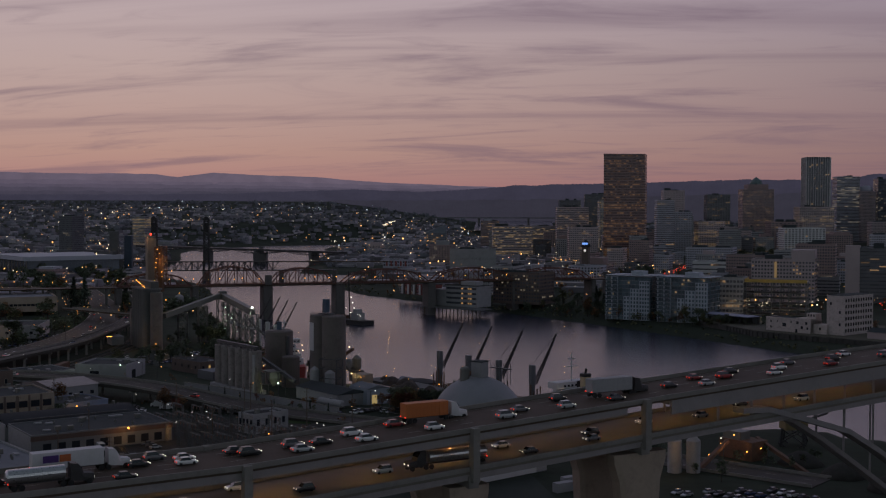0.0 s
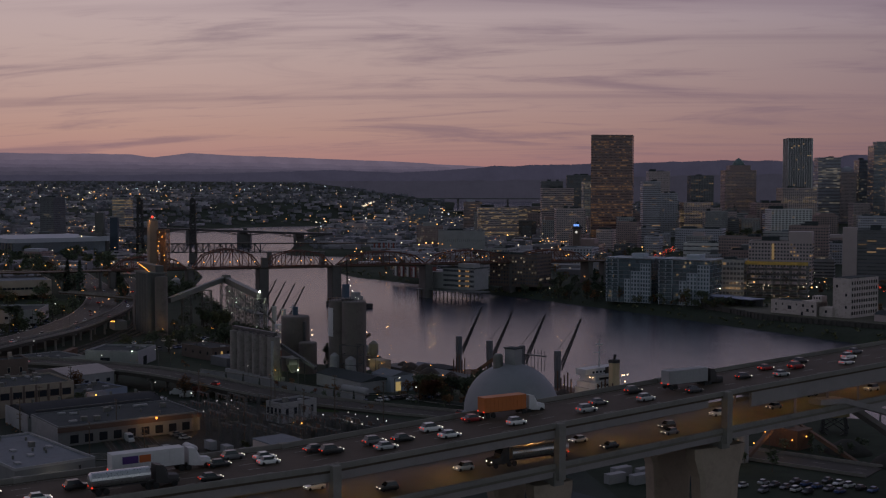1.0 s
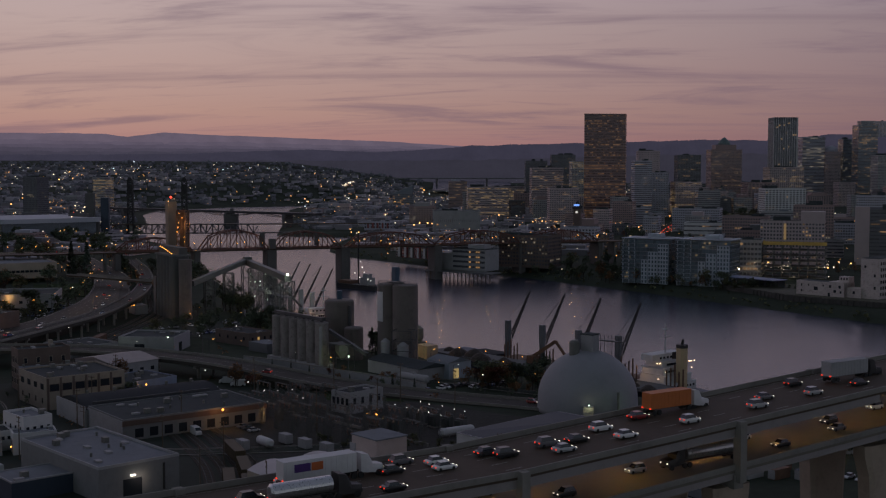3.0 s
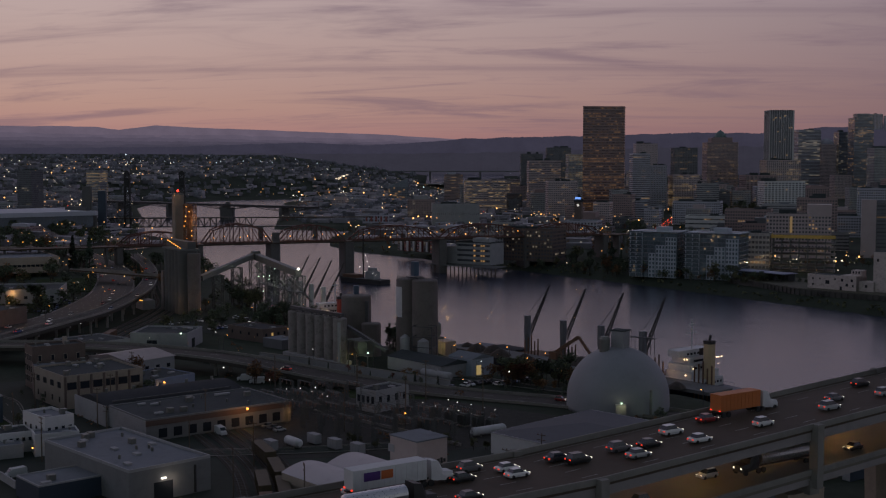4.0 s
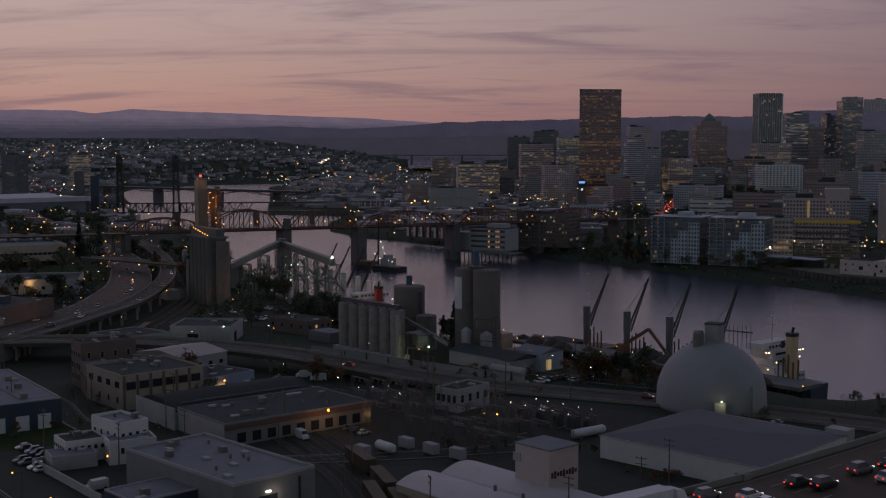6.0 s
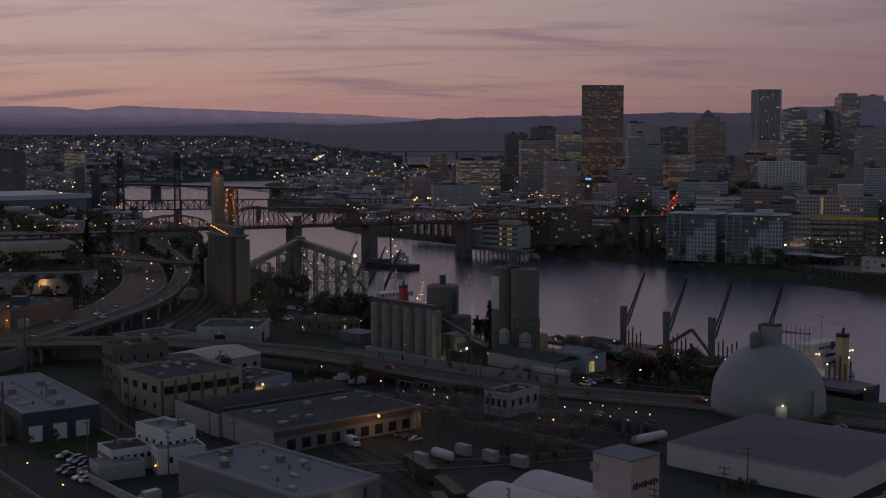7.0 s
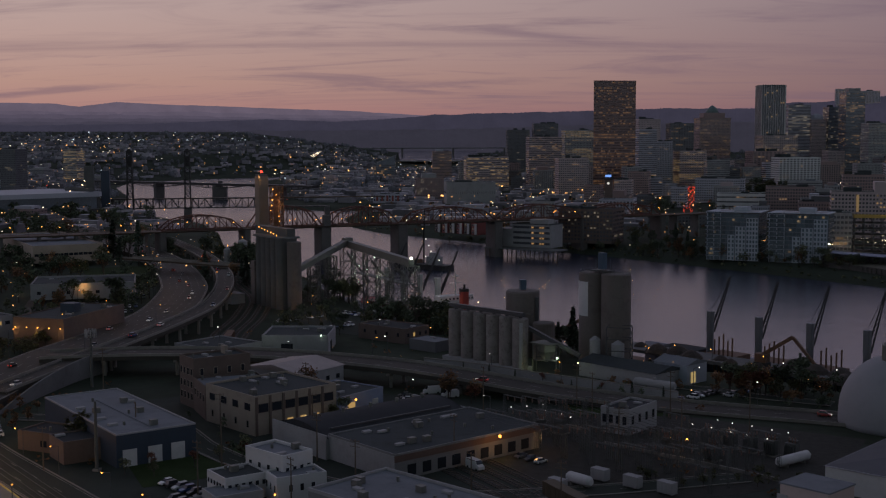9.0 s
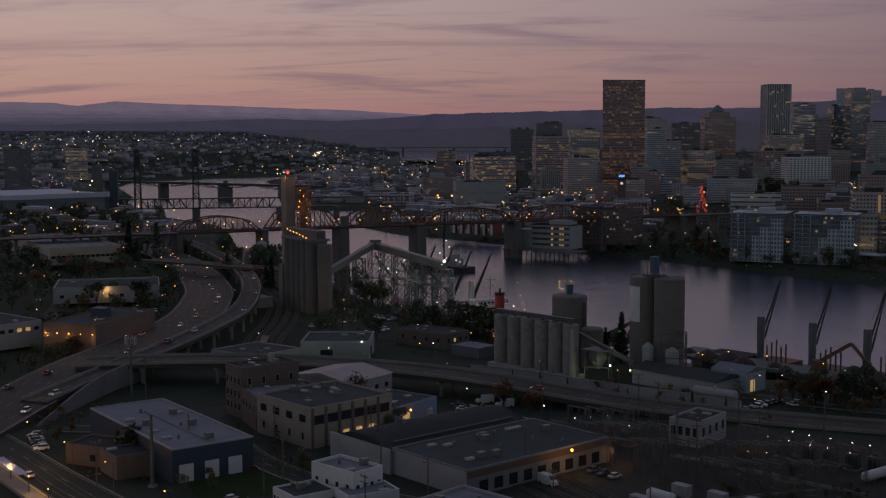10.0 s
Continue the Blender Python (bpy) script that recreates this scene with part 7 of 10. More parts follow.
part("corner_lamp", Mesh().ball((w / 2 + 0.6, d / 2 + 0.4, 2.6), 0.26), LAMP_ORANGE, w3)
point_light("garage_light", (-174.6, 173.5, 14.6), ORANGE, 30)

# tan two-storey works with big windows, and the tall brick end
tb, w, d, sg = shell("tan_works", "tan works with a brick front and wide windows", (-134.6, 130.9), (-113.5, 117.5), (-128, 94.5), 12, 10.2, TAN_NEAR, ROOF_GREY, 0.7, vents=12, seed=12)
for k in range(4):
    for face in "ns":
        framed_window(tb, w, d, face, -w * 0.36 + k * w * 0.24, 7.6, 2.8, 1.9, GLASS_DARK, TAN_NEAR)
        framed_window(tb, w, d, face, -w * 0.36 + k * w * 0.24, 2.9, 0.9, 1.8, GLASS_DARK, TAN_NEAR)
for k in range(6):
    for face in "ew":
        framed_window(tb, w, d, face, -d * 0.4 + k * d * 0.16, 7.4, 3.0, 2.2, GLASS_DARK, BRICK)
        face_panel(tb, "pier", w, d, face, -d * 0.48 + k * d * 0.16, 5.3, 0.7, 10.6, BRICK, 0.5)
        if k in (2, 3, 4):
            face_panel(tb, "lit_window", w, d, face, -d * 0.4 + k * d * 0.16, 2.4, 1.9, 2.2, NEAR_LIT, 0.3, "warmly lit shop window")
point_light("shop_light", (-149.5, 116.5, 14), (1.0, 0.75, 0.35), 60)
te, w, d, sg = shell("brick_end", "tall old brick block with arched windows at its end", (-95.0, 98.0), (-103.0, 104.5), (-112.0, 88.0), 12, 14.2, BRICK, ROOF_GREY, 0.8, vents=4, seed=14)
for k in range(4):
    for z in (3.4, 7.0, 10.8):
        for face in "nsew":
            run = w if face in "ns" else d
            if run > 8:
                framed_window(te, w, d, face, -run * 0.36 + k * run * 0.24, z, 1.0, 1.9, GLASS_DARK, TAN_NEAR)
            elif k < 3:
                framed_window(te, w, d, face, -run * 0.3 + k * run * 0.3, z, 1.0, 1.9, GLASS_DARK, TAN_NEAR)
part("chimney", Mesh().box((2, -4, 15.4), (2.4, 1.2, 2.8)), TAN_NEAR, te)
md, w, d, sg = shell("works_middle", "lower linking block with a pale roof and brick sides", (-103.5, 105.5), (-113.2, 117.3), (-127, 104), 12, 9.2, BRICK, ROOF_PALE, 0.6, vents=5, seed=15)
for k in range(4):
    for face in "nsew":
        run = w if face in "ns" else d
        framed_window(md, w, d, face, -run * 0.36 + k * run * 0.24, 6.0, 1.1, 1.8, GLASS_DARK, TAN_NEAR)
gb, w, d, sg = shell("sawtooth_hall", "grey hall with a low pinkish gabled roof", (-105.5, 74.5), (-112.5, 55.5), (-134, 66), 12, 7.4, GREY_WALL, ROOF_PALE, 0.2, vents=0, seed=16)
part("gable_roof", Mesh().add([(-w / 2 - 0.5, -d / 2 - 0.5, 7.5), (w / 2 + 0.5, -d / 2 - 0.5, 7.5), (w / 2 + 0.5, d / 2 + 0.5, 7.5), (-w / 2 - 0.5, d / 2 + 0.5, 7.5), (-w / 2 - 0.5, 0, 9.4), (w / 2 + 0.5, 0, 9.4)],
     [(0, 1, 5, 4), (2, 3, 4, 5), (0, 4, 3), (1, 2, 5), (0, 3, 2, 1)]), mat("pinkish_sheet", (0.26, 0.22, 0.21), 0.6, vary=0.2, scale=0.2, stain=0.3), gb, "faded sheet gable roof")
for k in range(4):
    for face in "nsew":
        run = w if face in "ns" else d
        framed_window(gb, w, d, face, -run * 0.36 + k * run * 0.24, 4.4, 1.6, 1.4, GLASS_DARK, GREY_WALL)
lb, w, d, sg = shell("blue_shop", "low shop with a blue-grey wall and lit entrance", (-147.5, 103.0), (-155.0, 84.0), (-138.5, 74.0), 12, 5.0, mat("blue_grey_stucco", (0.20, 0.23, 0.32), 0.85, vary=0.12, stain=0.2), ROOF_GREY, 0.4, vents=9, seed=18)
for face in "nsew":
    face_panel(lb, "lit_window", w, d, face, 4.0, 2.2, 3.0, 1.8, NEAR_LIT if face in "nw" else GLASS_DARK, 0.2)
ol = thing("wall_lamp", "orange lamp over a shop entrance", "lamp", pose(-151.6, 98.5, 16.3))
part("bulb", Mesh().ball((0, 0, 0), 0.36), LAMP_ORANGE, ol)
part("bracket", Mesh().beam((0, 0, 0.2), (0.8, -0.5, 0.2), 0.1), STEEL, ol)
point_light("shop_light", (-152.8, 99.5, 15.6), ORANGE, 120)

# blue-fronted warehouse and brick shops by the street
bl, w, d, sg = shell("blue_warehouse", "low pale-roofed warehouse with a dark blue front and white doors", (-115.6, 169.0), (-128.5, 152.8), (-85.2, 120.1), 12, 8.0, BLUE_WALL, ROOF_PALE, 0.4, PALE_WALL, vents=12, seed=20)
for face in "nsew":
    run = w if face in "ns" else d
    if run < 26:
        for u in (-5.5, 0.5, 7.0):
            face_panel(bl, "white_door", w, d, face, u, 2.2, 3.6, 4.2, WHITE, 0.2, "white roller door")
part("roof_step", Mesh().box((0, 4, 8.2), (0.4, d * 0.7, 0.35)), ROOF_PALE, bl)
bs_, w, d, sg = shell("brick_shop", "small brick shop with a lit window by the street", (-81, 159), (-82.5, 148.5), (-98, 146), 12, 4.6, BRICK, ROOF_DARK, 0.5, vents=3, seed=21)
for face in "nsew":
    face_panel(bs_, "window", w, d, face, 1.0, 2.2, 2.0, 1.6, NEAR_LIT if face == "n" else GLASS_DARK, 0.2)
b2, w, d, sg = shell("brick_store", "low dark brick store under bare trees", (-93, 163), (-104, 149), (-112, 156), 12, 5.2, BRICK, ROOF_DARK, 0.5, vents=2, seed=22)

# white vaulted hall with a tower block, and the big grey-roofed hall by the dome
vh = thing("vaulted_hall", "white-roofed hall with low vaults and a square tower", "building", pose(-280.3, 207.7, 12, 0, 0, -31.5))
part("wall", Mesh().box((0, 0, 3.0), (66, 26, 6.0)), TAN_NEAR, vh)
ROOF_WHITE = mat("white_membrane", (0.35, 0.34, 0.36), 0.8, vary=0.12, scale=0.08, stain=0.25)
for j in range(2):
    y0 = -13 + 13 * j
    arc = [(y0 + 13 * k / 14, 6.0 + 1.7 * math.sin(math.pi * k / 14)) for k in range(15)]
    v = [(-33.3, y, z) for y, z in arc] + [(33.3, y, z) for y, z in arc]
    part("vault", Mesh().add(v, [(k, k + 1, 16 + k, 15 + k) for k in range(14)] + [tuple(range(14, -1, -1)), tuple(range(15, 30))]), ROOF_WHITE, vh, "smooth white vaulted roof", smooth=True)
part("tower", Mesh().box((10.2, -10, 9), (10, 9, 12.5)), mat("rose_stucco", (0.40, 0.33, 0.31), 0.85, vary=0.1, stain=0.2), vh, "square stuccoed tower")
part("tower_roof", Mesh().box((10.2, -10, 15.4), (10.4, 9.4, 0.3)), ROOF_PALE, vh)
part("louvre", Mesh().box((14.7, -5.45, 12.4), (2.2, 0.2, 1.8)), GREY_WALL, vh)
letters = Mesh()
for k in range(9):
    letters.box((5.14, -13.6 + 0.9 * k, 10.0), (0.14, 0.55, 0.8 + 0.35 * ((k * 5) % 3)))
part("sign_bars", letters, BLACK_STEEL, vh, "dark unreadable sign", kind="stuff")
for k in range(4):
    part("roof_vent", Mesh().tube((-15 + 8 * k, 6.5, 8.4), (-15 + 8 * k, 6.5, 9.6), 0.35, n=8), GALV, vh)
bh, w, d, sg = shell("big_hall", "wide hall with white walls and a dark grey shallow roof", (-320, 164), (-280, 143.5), (-302, 106), 12, 5.6, WHITE, ROOF_DARK, 0.15, vents=0, seed=25)
part("hip_roof", Mesh().add([(-w / 2 - 0.4, -d / 2 - 0.4, 5.7), (w / 2 + 0.4, -d / 2 - 0.4, 5.7), (w / 2 + 0.4, d / 2 + 0.4, 5.7), (-w / 2 - 0.4, d / 2 + 0.4, 5.7), (-w / 2 * 0.3, 0, 7.6), (w / 2 * 0.3, 0, 7.6)],
     [(0, 1, 5, 4), (2, 3, 4, 5), (0, 4, 3), (1, 2, 5), (0, 3, 2, 1)]), mat("slate_felt", (0.075, 0.076, 0.09), 0.85, vary=0.2, scale=0.06, stain=0.3), bh, "wide dark grey felt roof")
part("side_block", Mesh().box((w / 2 - 3, d / 2 + 2.2, 3.4), (6, 4.4, 6.8)), PALE_WALL, bh)

# white low works by the elevator, small brick house, sheds
we, w, d, sg = shell("white_works", "low white-walled works with stepped roofs by the rail line", (-63, 5), (-84, 14), (-74, 34), 12, 4.4, GREY_WALL, ROOF_GREY, 0.5, GREY_WALL, vents=4, seed=27)
wf2, w, d, sg = shell("white_works_hall", "taller pale hall with a dark roller door and a green-white lamp", (-84, 14), (-108, 8), (-100, -14), 12, 6.4, GREY_WALL, ROOF_GREY, 0.8, PALE_WALL, vents=4, seed=28)
for face in "nsew":
    face_panel(wf2, "roller_door", w, d, face, 3.0, 2.0, 4.4, 4.0, GLASS_DARK, 0.2)
part("lamp", Mesh().ball((-w * 0.4, d / 2 + 1, 7.2), 0.35), LAMP_GREEN, wf2)
point_light("works_light", (-88, 20, 18), GREENISH, 90)
hb, w, d, sg = shell("brick_house", "small two-storey brick house with an orange-lit window", (-106, -31), (-112, -44), (-135, -34), 11.5, 6.0, BRICK, ROOF_DARK, 0.5, vents=4, seed=29)
for k in range(4):
    for face in "nsew":
        run = w if face in "ns" else d
        framed_window(hb, w, d, face, -run * 0.36 + k * run * 0.24, 3.8, 1.1, 1.4, NEAR_LIT if k == 2 and face in "nw" else GLASS_DARK, BRICK)
us, w, d, sg = shell("utility_shed", "low shed with a pale roof beside the silos", (-138, -20), (-150, -14), (-146, -5), 11.8, 4.0, DARK_WALL, ROOF_PALE, 0.2, vents=1, seed=30)

# left side: offices east of the freeway
lo, w, d, sg = shell("brick_offices", "dark brick offices with orange wall lamps", (14, 26), (-8, 26), (-2, -18), 13, 10.6, BRICK, ROOF_GREY, 0.5, vents=6, seed=31)
for k in range(5):
    p = Vector((12.5 - 4.9 * k, 26.8, 20.4))
    q = thing("wall_lamp", "orange wall lamp on dark brick", "lamp", pose(*p), "office wall lamps")
    part("bulb", Mesh().ball((0, 0, 0), 0.26), LAMP_ORANGE, q)
    part("bracket", Mesh().beam((0, 0, 0.15), (0, -0.7, 0.15), 0.08), STEEL, q)
    if k % 2 == 0:
        point_light("office_lamp", p + Vector((0, 1.2, -0.8)), ORANGE, 190)
part("roof_house", Mesh().box((0, 0, 12.4), (6, 5, 3.4)), BLUE_WALL, lo)
og, w, d, sg = shell("strip_offices", "low grey offices with a lit strip of windows", (58, -4), (24, 12), (34, 40), 13, 9.4, GREY_WALL, ROOF_DARK, 0.4, vents=6, seed=32)
for face in "nsew":
    run = w if face in "ns" else d
    for k in range(8):
        framed_window(og, w, d, face, -run * 0.42 + k * run * 0.12, 6.8, 2.0, 1.4, NEAR_LIT if k in (1, 2, 5) else GLASS_DARK, GREY_WALL)
pk, w, d, sg = shell("parking_deck", "long low pale block beside a full car park", (100, -116), (57, -140), (40, -108), 14, 7.0, PALE_WALL, ROOF_GREY, 0.9, vents=4, seed=33)
for face in "nsew":
    run = w if face in "ns" else d
    for k in range(7):
        framed_window(pk, w, d, face, -run * 0.42 + k * run * 0.14, 3.4, 1.8, 1.5, NEAR_LIT if k in (3,) else GLASS_DARK, PALE_WALL)
ad, w, d, sg = shell("school_offices", "broad tan office building with a stepped pale roof", (270, -318), (182, -232), (150, -262), 15, 10, TAN, ROOF_PALE, 1.0, vents=8, seed=34)
for face in "nsew":
    run = w if face in "ns" else d
    for k in range(14):
        framed_window(ad, w, d, face, -run * 0.45 + k * run * 0.069, 5.0, 2.6, 1.6, GLASS_DARK, TAN)
ar = thing("arena", "large hall with a broad pale flat roof and dark glass sides", "arena", pose(540, -742, 15, 0, 0, -32))
part("wall", Mesh().box((0, 0, 8), (120, 110, 16)), GLASS_BLUE, ar)
part("roof", Mesh().box((0, 0, 18.5), (132, 122, 5), 0, 6), mat("arena_roof", (0.36, 0.37, 0.42), 0.7, vary=0.08, scale=0.02), ar, "broad pale blue-grey roof")
for k in range(12):
    part("column", Mesh().box((-60 + 11 * k, 57, 8), (1.2, 1.2, 16)), CONCRETE, ar)
ge = thing("far_elevators", "group of old concrete grain bins by the lift bridge", "silo")
for k in range(6):
    for j in range(2):
        part("bin", Mesh().tube((470 + 8.2 * k - 3 * j, -760 - 4 * k - 8 * j, 10), (470 + 8.2 * k - 3 * j, -760 - 4 * k - 8 * j, 36), 4.0, n=14), OLD_SILO, ge)
part("head_house", Mesh().box((478, -772, 38), (10, 10, 52), 25), OLD_SILO, ge)
part("gallery", Mesh().beam((470, -762, 38), (515, -784, 38), 5, 4), OLD_SILO, ge)
part("dark_house", Mesh().box((460, -776, 36), (9, 9, 46), 25), BLUE_WALL, ge)
for k in range(10):
    rnd = random.Random(k)
    part("lamp", Mesh().ball((484 + rnd.uniform(-14, 14), -756 + rnd.uniform(-4, 2), rnd.uniform(16, 58)), 0.6), LAMP_WARM, ge)
for p, r, h in (((75, -309), 3.2, 14), ((83, -303), 2.6, 9)):
    t = thing("small_silo", "small pale silo on the bank", "silo")
    part("body", Mesh().turned((*p, 11), [(r, 0), (r, h), (0.5, h + 1.6)], 18), PALE_WALL, t)
    part("lamp", Mesh().ball((p[0], p[1], 13.5 + h), 0.4), LAMP_ORANGE, t)

# ---- electric substation ----
SUB_E1, SUB_E2 = Vector((-0.83, 0.50, 0)), Vector((0.50, 0.83, 0))
GALV_PALE = mat("pale_galvanised", (0.085, 0.09, 0.088), 0.6, metal=0.3, vary=0.15, scale=0.5)
PORCELAIN = mat("brown_porcelain", (0.12, 0.06, 0.04), 0.35, vary=0.1)


INSULATOR = Mesh().turned((0, 0, 0), [(0.10, 0), (0.2, 0.15), (0.1, 0.3), (0.2, 0.45), (0.1, 0.6), (0.2, 0.75), (0.1, 0.9), (0.1, 1.2)], 8).data("insulator", PORCELAIN)


def bus_frame(x, y, wide, high, label, group="substation frames"):
    """A steel gantry with insulators on its beam."""
    t = thing("bus_gantry", label, "gantry", pose(x, y, 12, 0, 0, -31), group)
    for s in (-wide / 2, wide / 2):
        leg = Mesh()
        for a, b in ((-0.35, -0.35), (0.35, -0.35), (0.35, 0.35), (-0.35, 0.35)):
            leg.beam((s + a, b, 0), (s + a * 0.6, b * 0.6, high), 0.1)
        for k in range(int(high)):
            leg.beam((s - 0.35, -0.3, k), (s + 0.35, 0.3, k + 1), 0.07)
        part("leg", leg, GALV_PALE, t, "lattice leg")
    part("beam", Mesh().beam((-wide / 2, -0.3, high), (wide / 2, -0.3, high), 0.14).beam((-wide / 2, 0.3, high), (wide / 2, 0.3, high), 0.14), GALV_PALE, t)
    n = max(3, int(wide / 2))
    for k in range(n):
        part("insulator", INSULATOR, PORCELAIN, t, m=Matrix.Translation((-wide / 2 + wide * (k + 0.5) / n, 0, high - 1.3)))
    return t


for k in range(9):
    for j in range(5):
        p = Vector((-204, 96, 0)) + SUB_E1 * (9.0 * k) + SUB_E2 * (7.4 * j - 6)
        if (k < 2 and j > 3) or (2 < k < 5 and j < 2):
            continue
        bus_frame(p.x, p.y, 7.5, 6.0 + (k + j) % 3 * 1.4, "galvanised substation gantry with hanging insulators")
wires = Mesh()
for j in range(5):
    for k in range(8):
        for u in (-2.4, 0, 2.4):
            a = Vector((-204, 96, 0)) + SUB_E1 * (9.0 * k) + SUB_E2 * (7.4 * j - 6 + u)
            b = a + SUB_E1 * 9.0
            for (s, t2) in ((0, 0.5), (0.5, 1.0)):
                pa, pb = a.lerp(b, s), a.lerp(b, t2)
                pa.z, pb.z = 18.6 - (0.5 if s else 0), 18.6 - (0 if s else 0.5)
                wires.beam(pa, pb, 0.06)
thing("bus_wires", "slack bare conductors strung over the substation", "wire", kind="stuff", mesh=wires, material=STEEL)


def transformer(x, y, rz, big, label):
    t = thing("transformer", label, "transformer", pose(x, y, 12, 0, 0, rz), "transformers")
    s = 1.0 if big else 0.7
    part("tank", Mesh().box((0, 0, 1.9 * s + 0.3), (3.0 * s, 2.2 * s, 3.6 * s), 0, 0.2), GALV_PALE, t)
    for k in range(5):
        part("radiator", Mesh().box((-1.1 * s + 0.55 * s * k, 1.5 * s, 1.8 * s + 0.3), (0.22, 0.8 * s, 2.8 * s)), GALV_PALE, t)
    for k in range(3):
        part("bushing", Mesh().turned((-0.8 * s + 0.8 * s * k, 0, 3.7 * s + 0.3), [(0.16, 0), (0.26, 0.2), (0.14, 0.4), (0.24, 0.6), (0.12, 0.8), (0.2, 1.0), (0.08, 1.4)], 8), PORCELAIN, t)
    part("conservator", Mesh().tube((-1.2 * s, -0.9 * s, 4.3 * s), (1.2 * s, -0.9 * s, 4.3 * s), 0.4 * s, n=10), GALV_PALE, t)
    part("plinth", Mesh().box((0, 0, 0.15), (3.8 * s, 3.4 * s, 0.3)), CONCRETE, t)
    return t


for x, y, big in ((-254, 124, True), (-242, 115, False), (-244.5, 116.5, False), (-258, 110, True), (-263, 113, True), (-268, 115, True), (-252, 107, True), (-273, 117, True), (-213, 106, True), (-207, 103, False)):
    transformer(x, y, -31, big, "pale grey oil transformer with fins and brown bushings")
for x, y in ((-222, 160), (-230, 149), (-238, 153), (-246, 156), (-204, 122)):
    t = thing("switch_cabinet", "pale grey switchgear cabinet on legs with ribbed doors", "cabinet", pose(x, y, 12.05, 0, 0, -31), "switch cabinets")
    part("body", Mesh().box((0, 0, 1.7), (4.2, 2.2, 2.6), 0, 0.1), PALE_WALL, t)
    for k in range(4):
        part("door", Mesh().box((-1.55 + 1.03 * k, 1.12, 1.7), (0.9, 0.08, 2.3)), PALE_WALL, t)
        part("leg", Mesh().box((-1.6 + 1.06 * k, 0, 0.2), (0.15, 1.8, 0.4)), STEEL, t)
for (ax, ay), (bx, by), r in (((-228.5, 156), (-223.5, 152.5), 1.25), ((-270, 127), (-276.5, 118.5), 1.2)):
    t = thing("storage_vessel", "long white horizontal tank on saddles", "tank")
    a, b = Vector((ax, ay, 13.6)), Vector((bx, by, 13.6))
    d = (b - a).normalized()
    part("shell", Mesh().tube(a, b, r, n=20).tube(a - d * 0.7, a, r * 0.6, r, 20).tube(b, b + d * 0.7, r, r * 0.6, 20), WHITE, t)
    for u in (0.2, 0.8):
        c = a.lerp(b, u)
        part("saddle", Mesh().box((c.x, c.y, 12.5), (0.5, 2.0, 1.2), math.degrees(math.atan2(d.y, d.x))), CONCRETE, t)
sub, w, d, sg = shell("control_house", "pale control house with tall dark windows in the substation", (-223, 101), (-231, 104.5), (-238, 91), 12, 6.4, PALE_WALL, ROOF_DARK, 0.7, vents=3, seed=41)
for k in range(4):
    for face in "nsew":
        run = w if face in "ns" else d
        framed_window(sub, w, d, face, -run * 0.36 + k * run * 0.24, 4.0, 1.2, 2.2, GLASS_DARK, PALE_WALL)
cw = thing("yard_kerb", "long pale concrete kerb wall across the substation", "wall", kind="structure")
part("run", Mesh().ribbon([(-226, 115, 12.9), (-249, 127, 12.9), (-270, 139, 12.9)], 0.5, 0.95), CONCRETE, cw)


def yard_lamp(x, y, z, label="slim steel yard lamp with a small white head", bulb=None, r=0.24):
    t = thing("yard_lamp", label, "lamp", pose(x, y, 12), "yard lamps")
    part("pole", Mesh().tube((0, 0, 0), (0, 0, z - 12), 0.09, 0.06, 8), STEEL, t)
    part("head", Mesh().ball((0, 0, z - 11.9), r * 0.62), bulb or LAMP_WHITE, t)


for x, y in ((-254, 101), (-258, 104), (-263, 106), (-268, 109), (-272, 111), (-248, 108), (-253, 111), (-258, 114), (-262, 116), (-267, 119), (-198, 100), (-202, 98), (-208, 102), (-213, 105), (-208, 117), (-206, 95), (-216, 108)):
    yard_lamp(x, y, 17)
yard_lamp(-247.8, 123.2, 16.7, "steel pole with a bright orange yard lamp", LAMP_ORANGE, 0.4)
yard_lamp(-243.5, 120.5, 16.2, "steel pole with a dim orange yard lamp", LAMP_ORANGE, 0.26)
point_light("yard_light", (-247.8, 125, 16), ORANGE, 130)
point_light("yard_light", (-258, 110, 17), (1, 0.95, 0.85), 60)
point_light("yard_light", (-208, 103, 17), (1, 0.95, 0.85), 50)


def pylon_pole(x, y, h, label="tall wooden utility pole with cross arms", z=12.0):
    t = thing("utility_pole", label, "pole", pose(x, y, z, 0, 0, random.Random(int(x * 3 + y)).uniform(-60, 0)), "utility poles")
    part("mast", Mesh().tube((0, 0, 0), (0, 0, h), 0.2, 0.12, 8), WOOD_POLE, t)
    for k in (0.4, 1.6):
        part("cross_arm", Mesh().beam((-1.3, 0.12, h - k), (1.3, 0.12, h - k), 0.14), WOOD_POLE, t)
    for u in (-1.1, 0, 1.1):
        part("insulator", Mesh().tube((u, 0.12, h - 0.33), (u, 0.12, h + 0.05), 0.07, n=6), PORCELAIN, t)


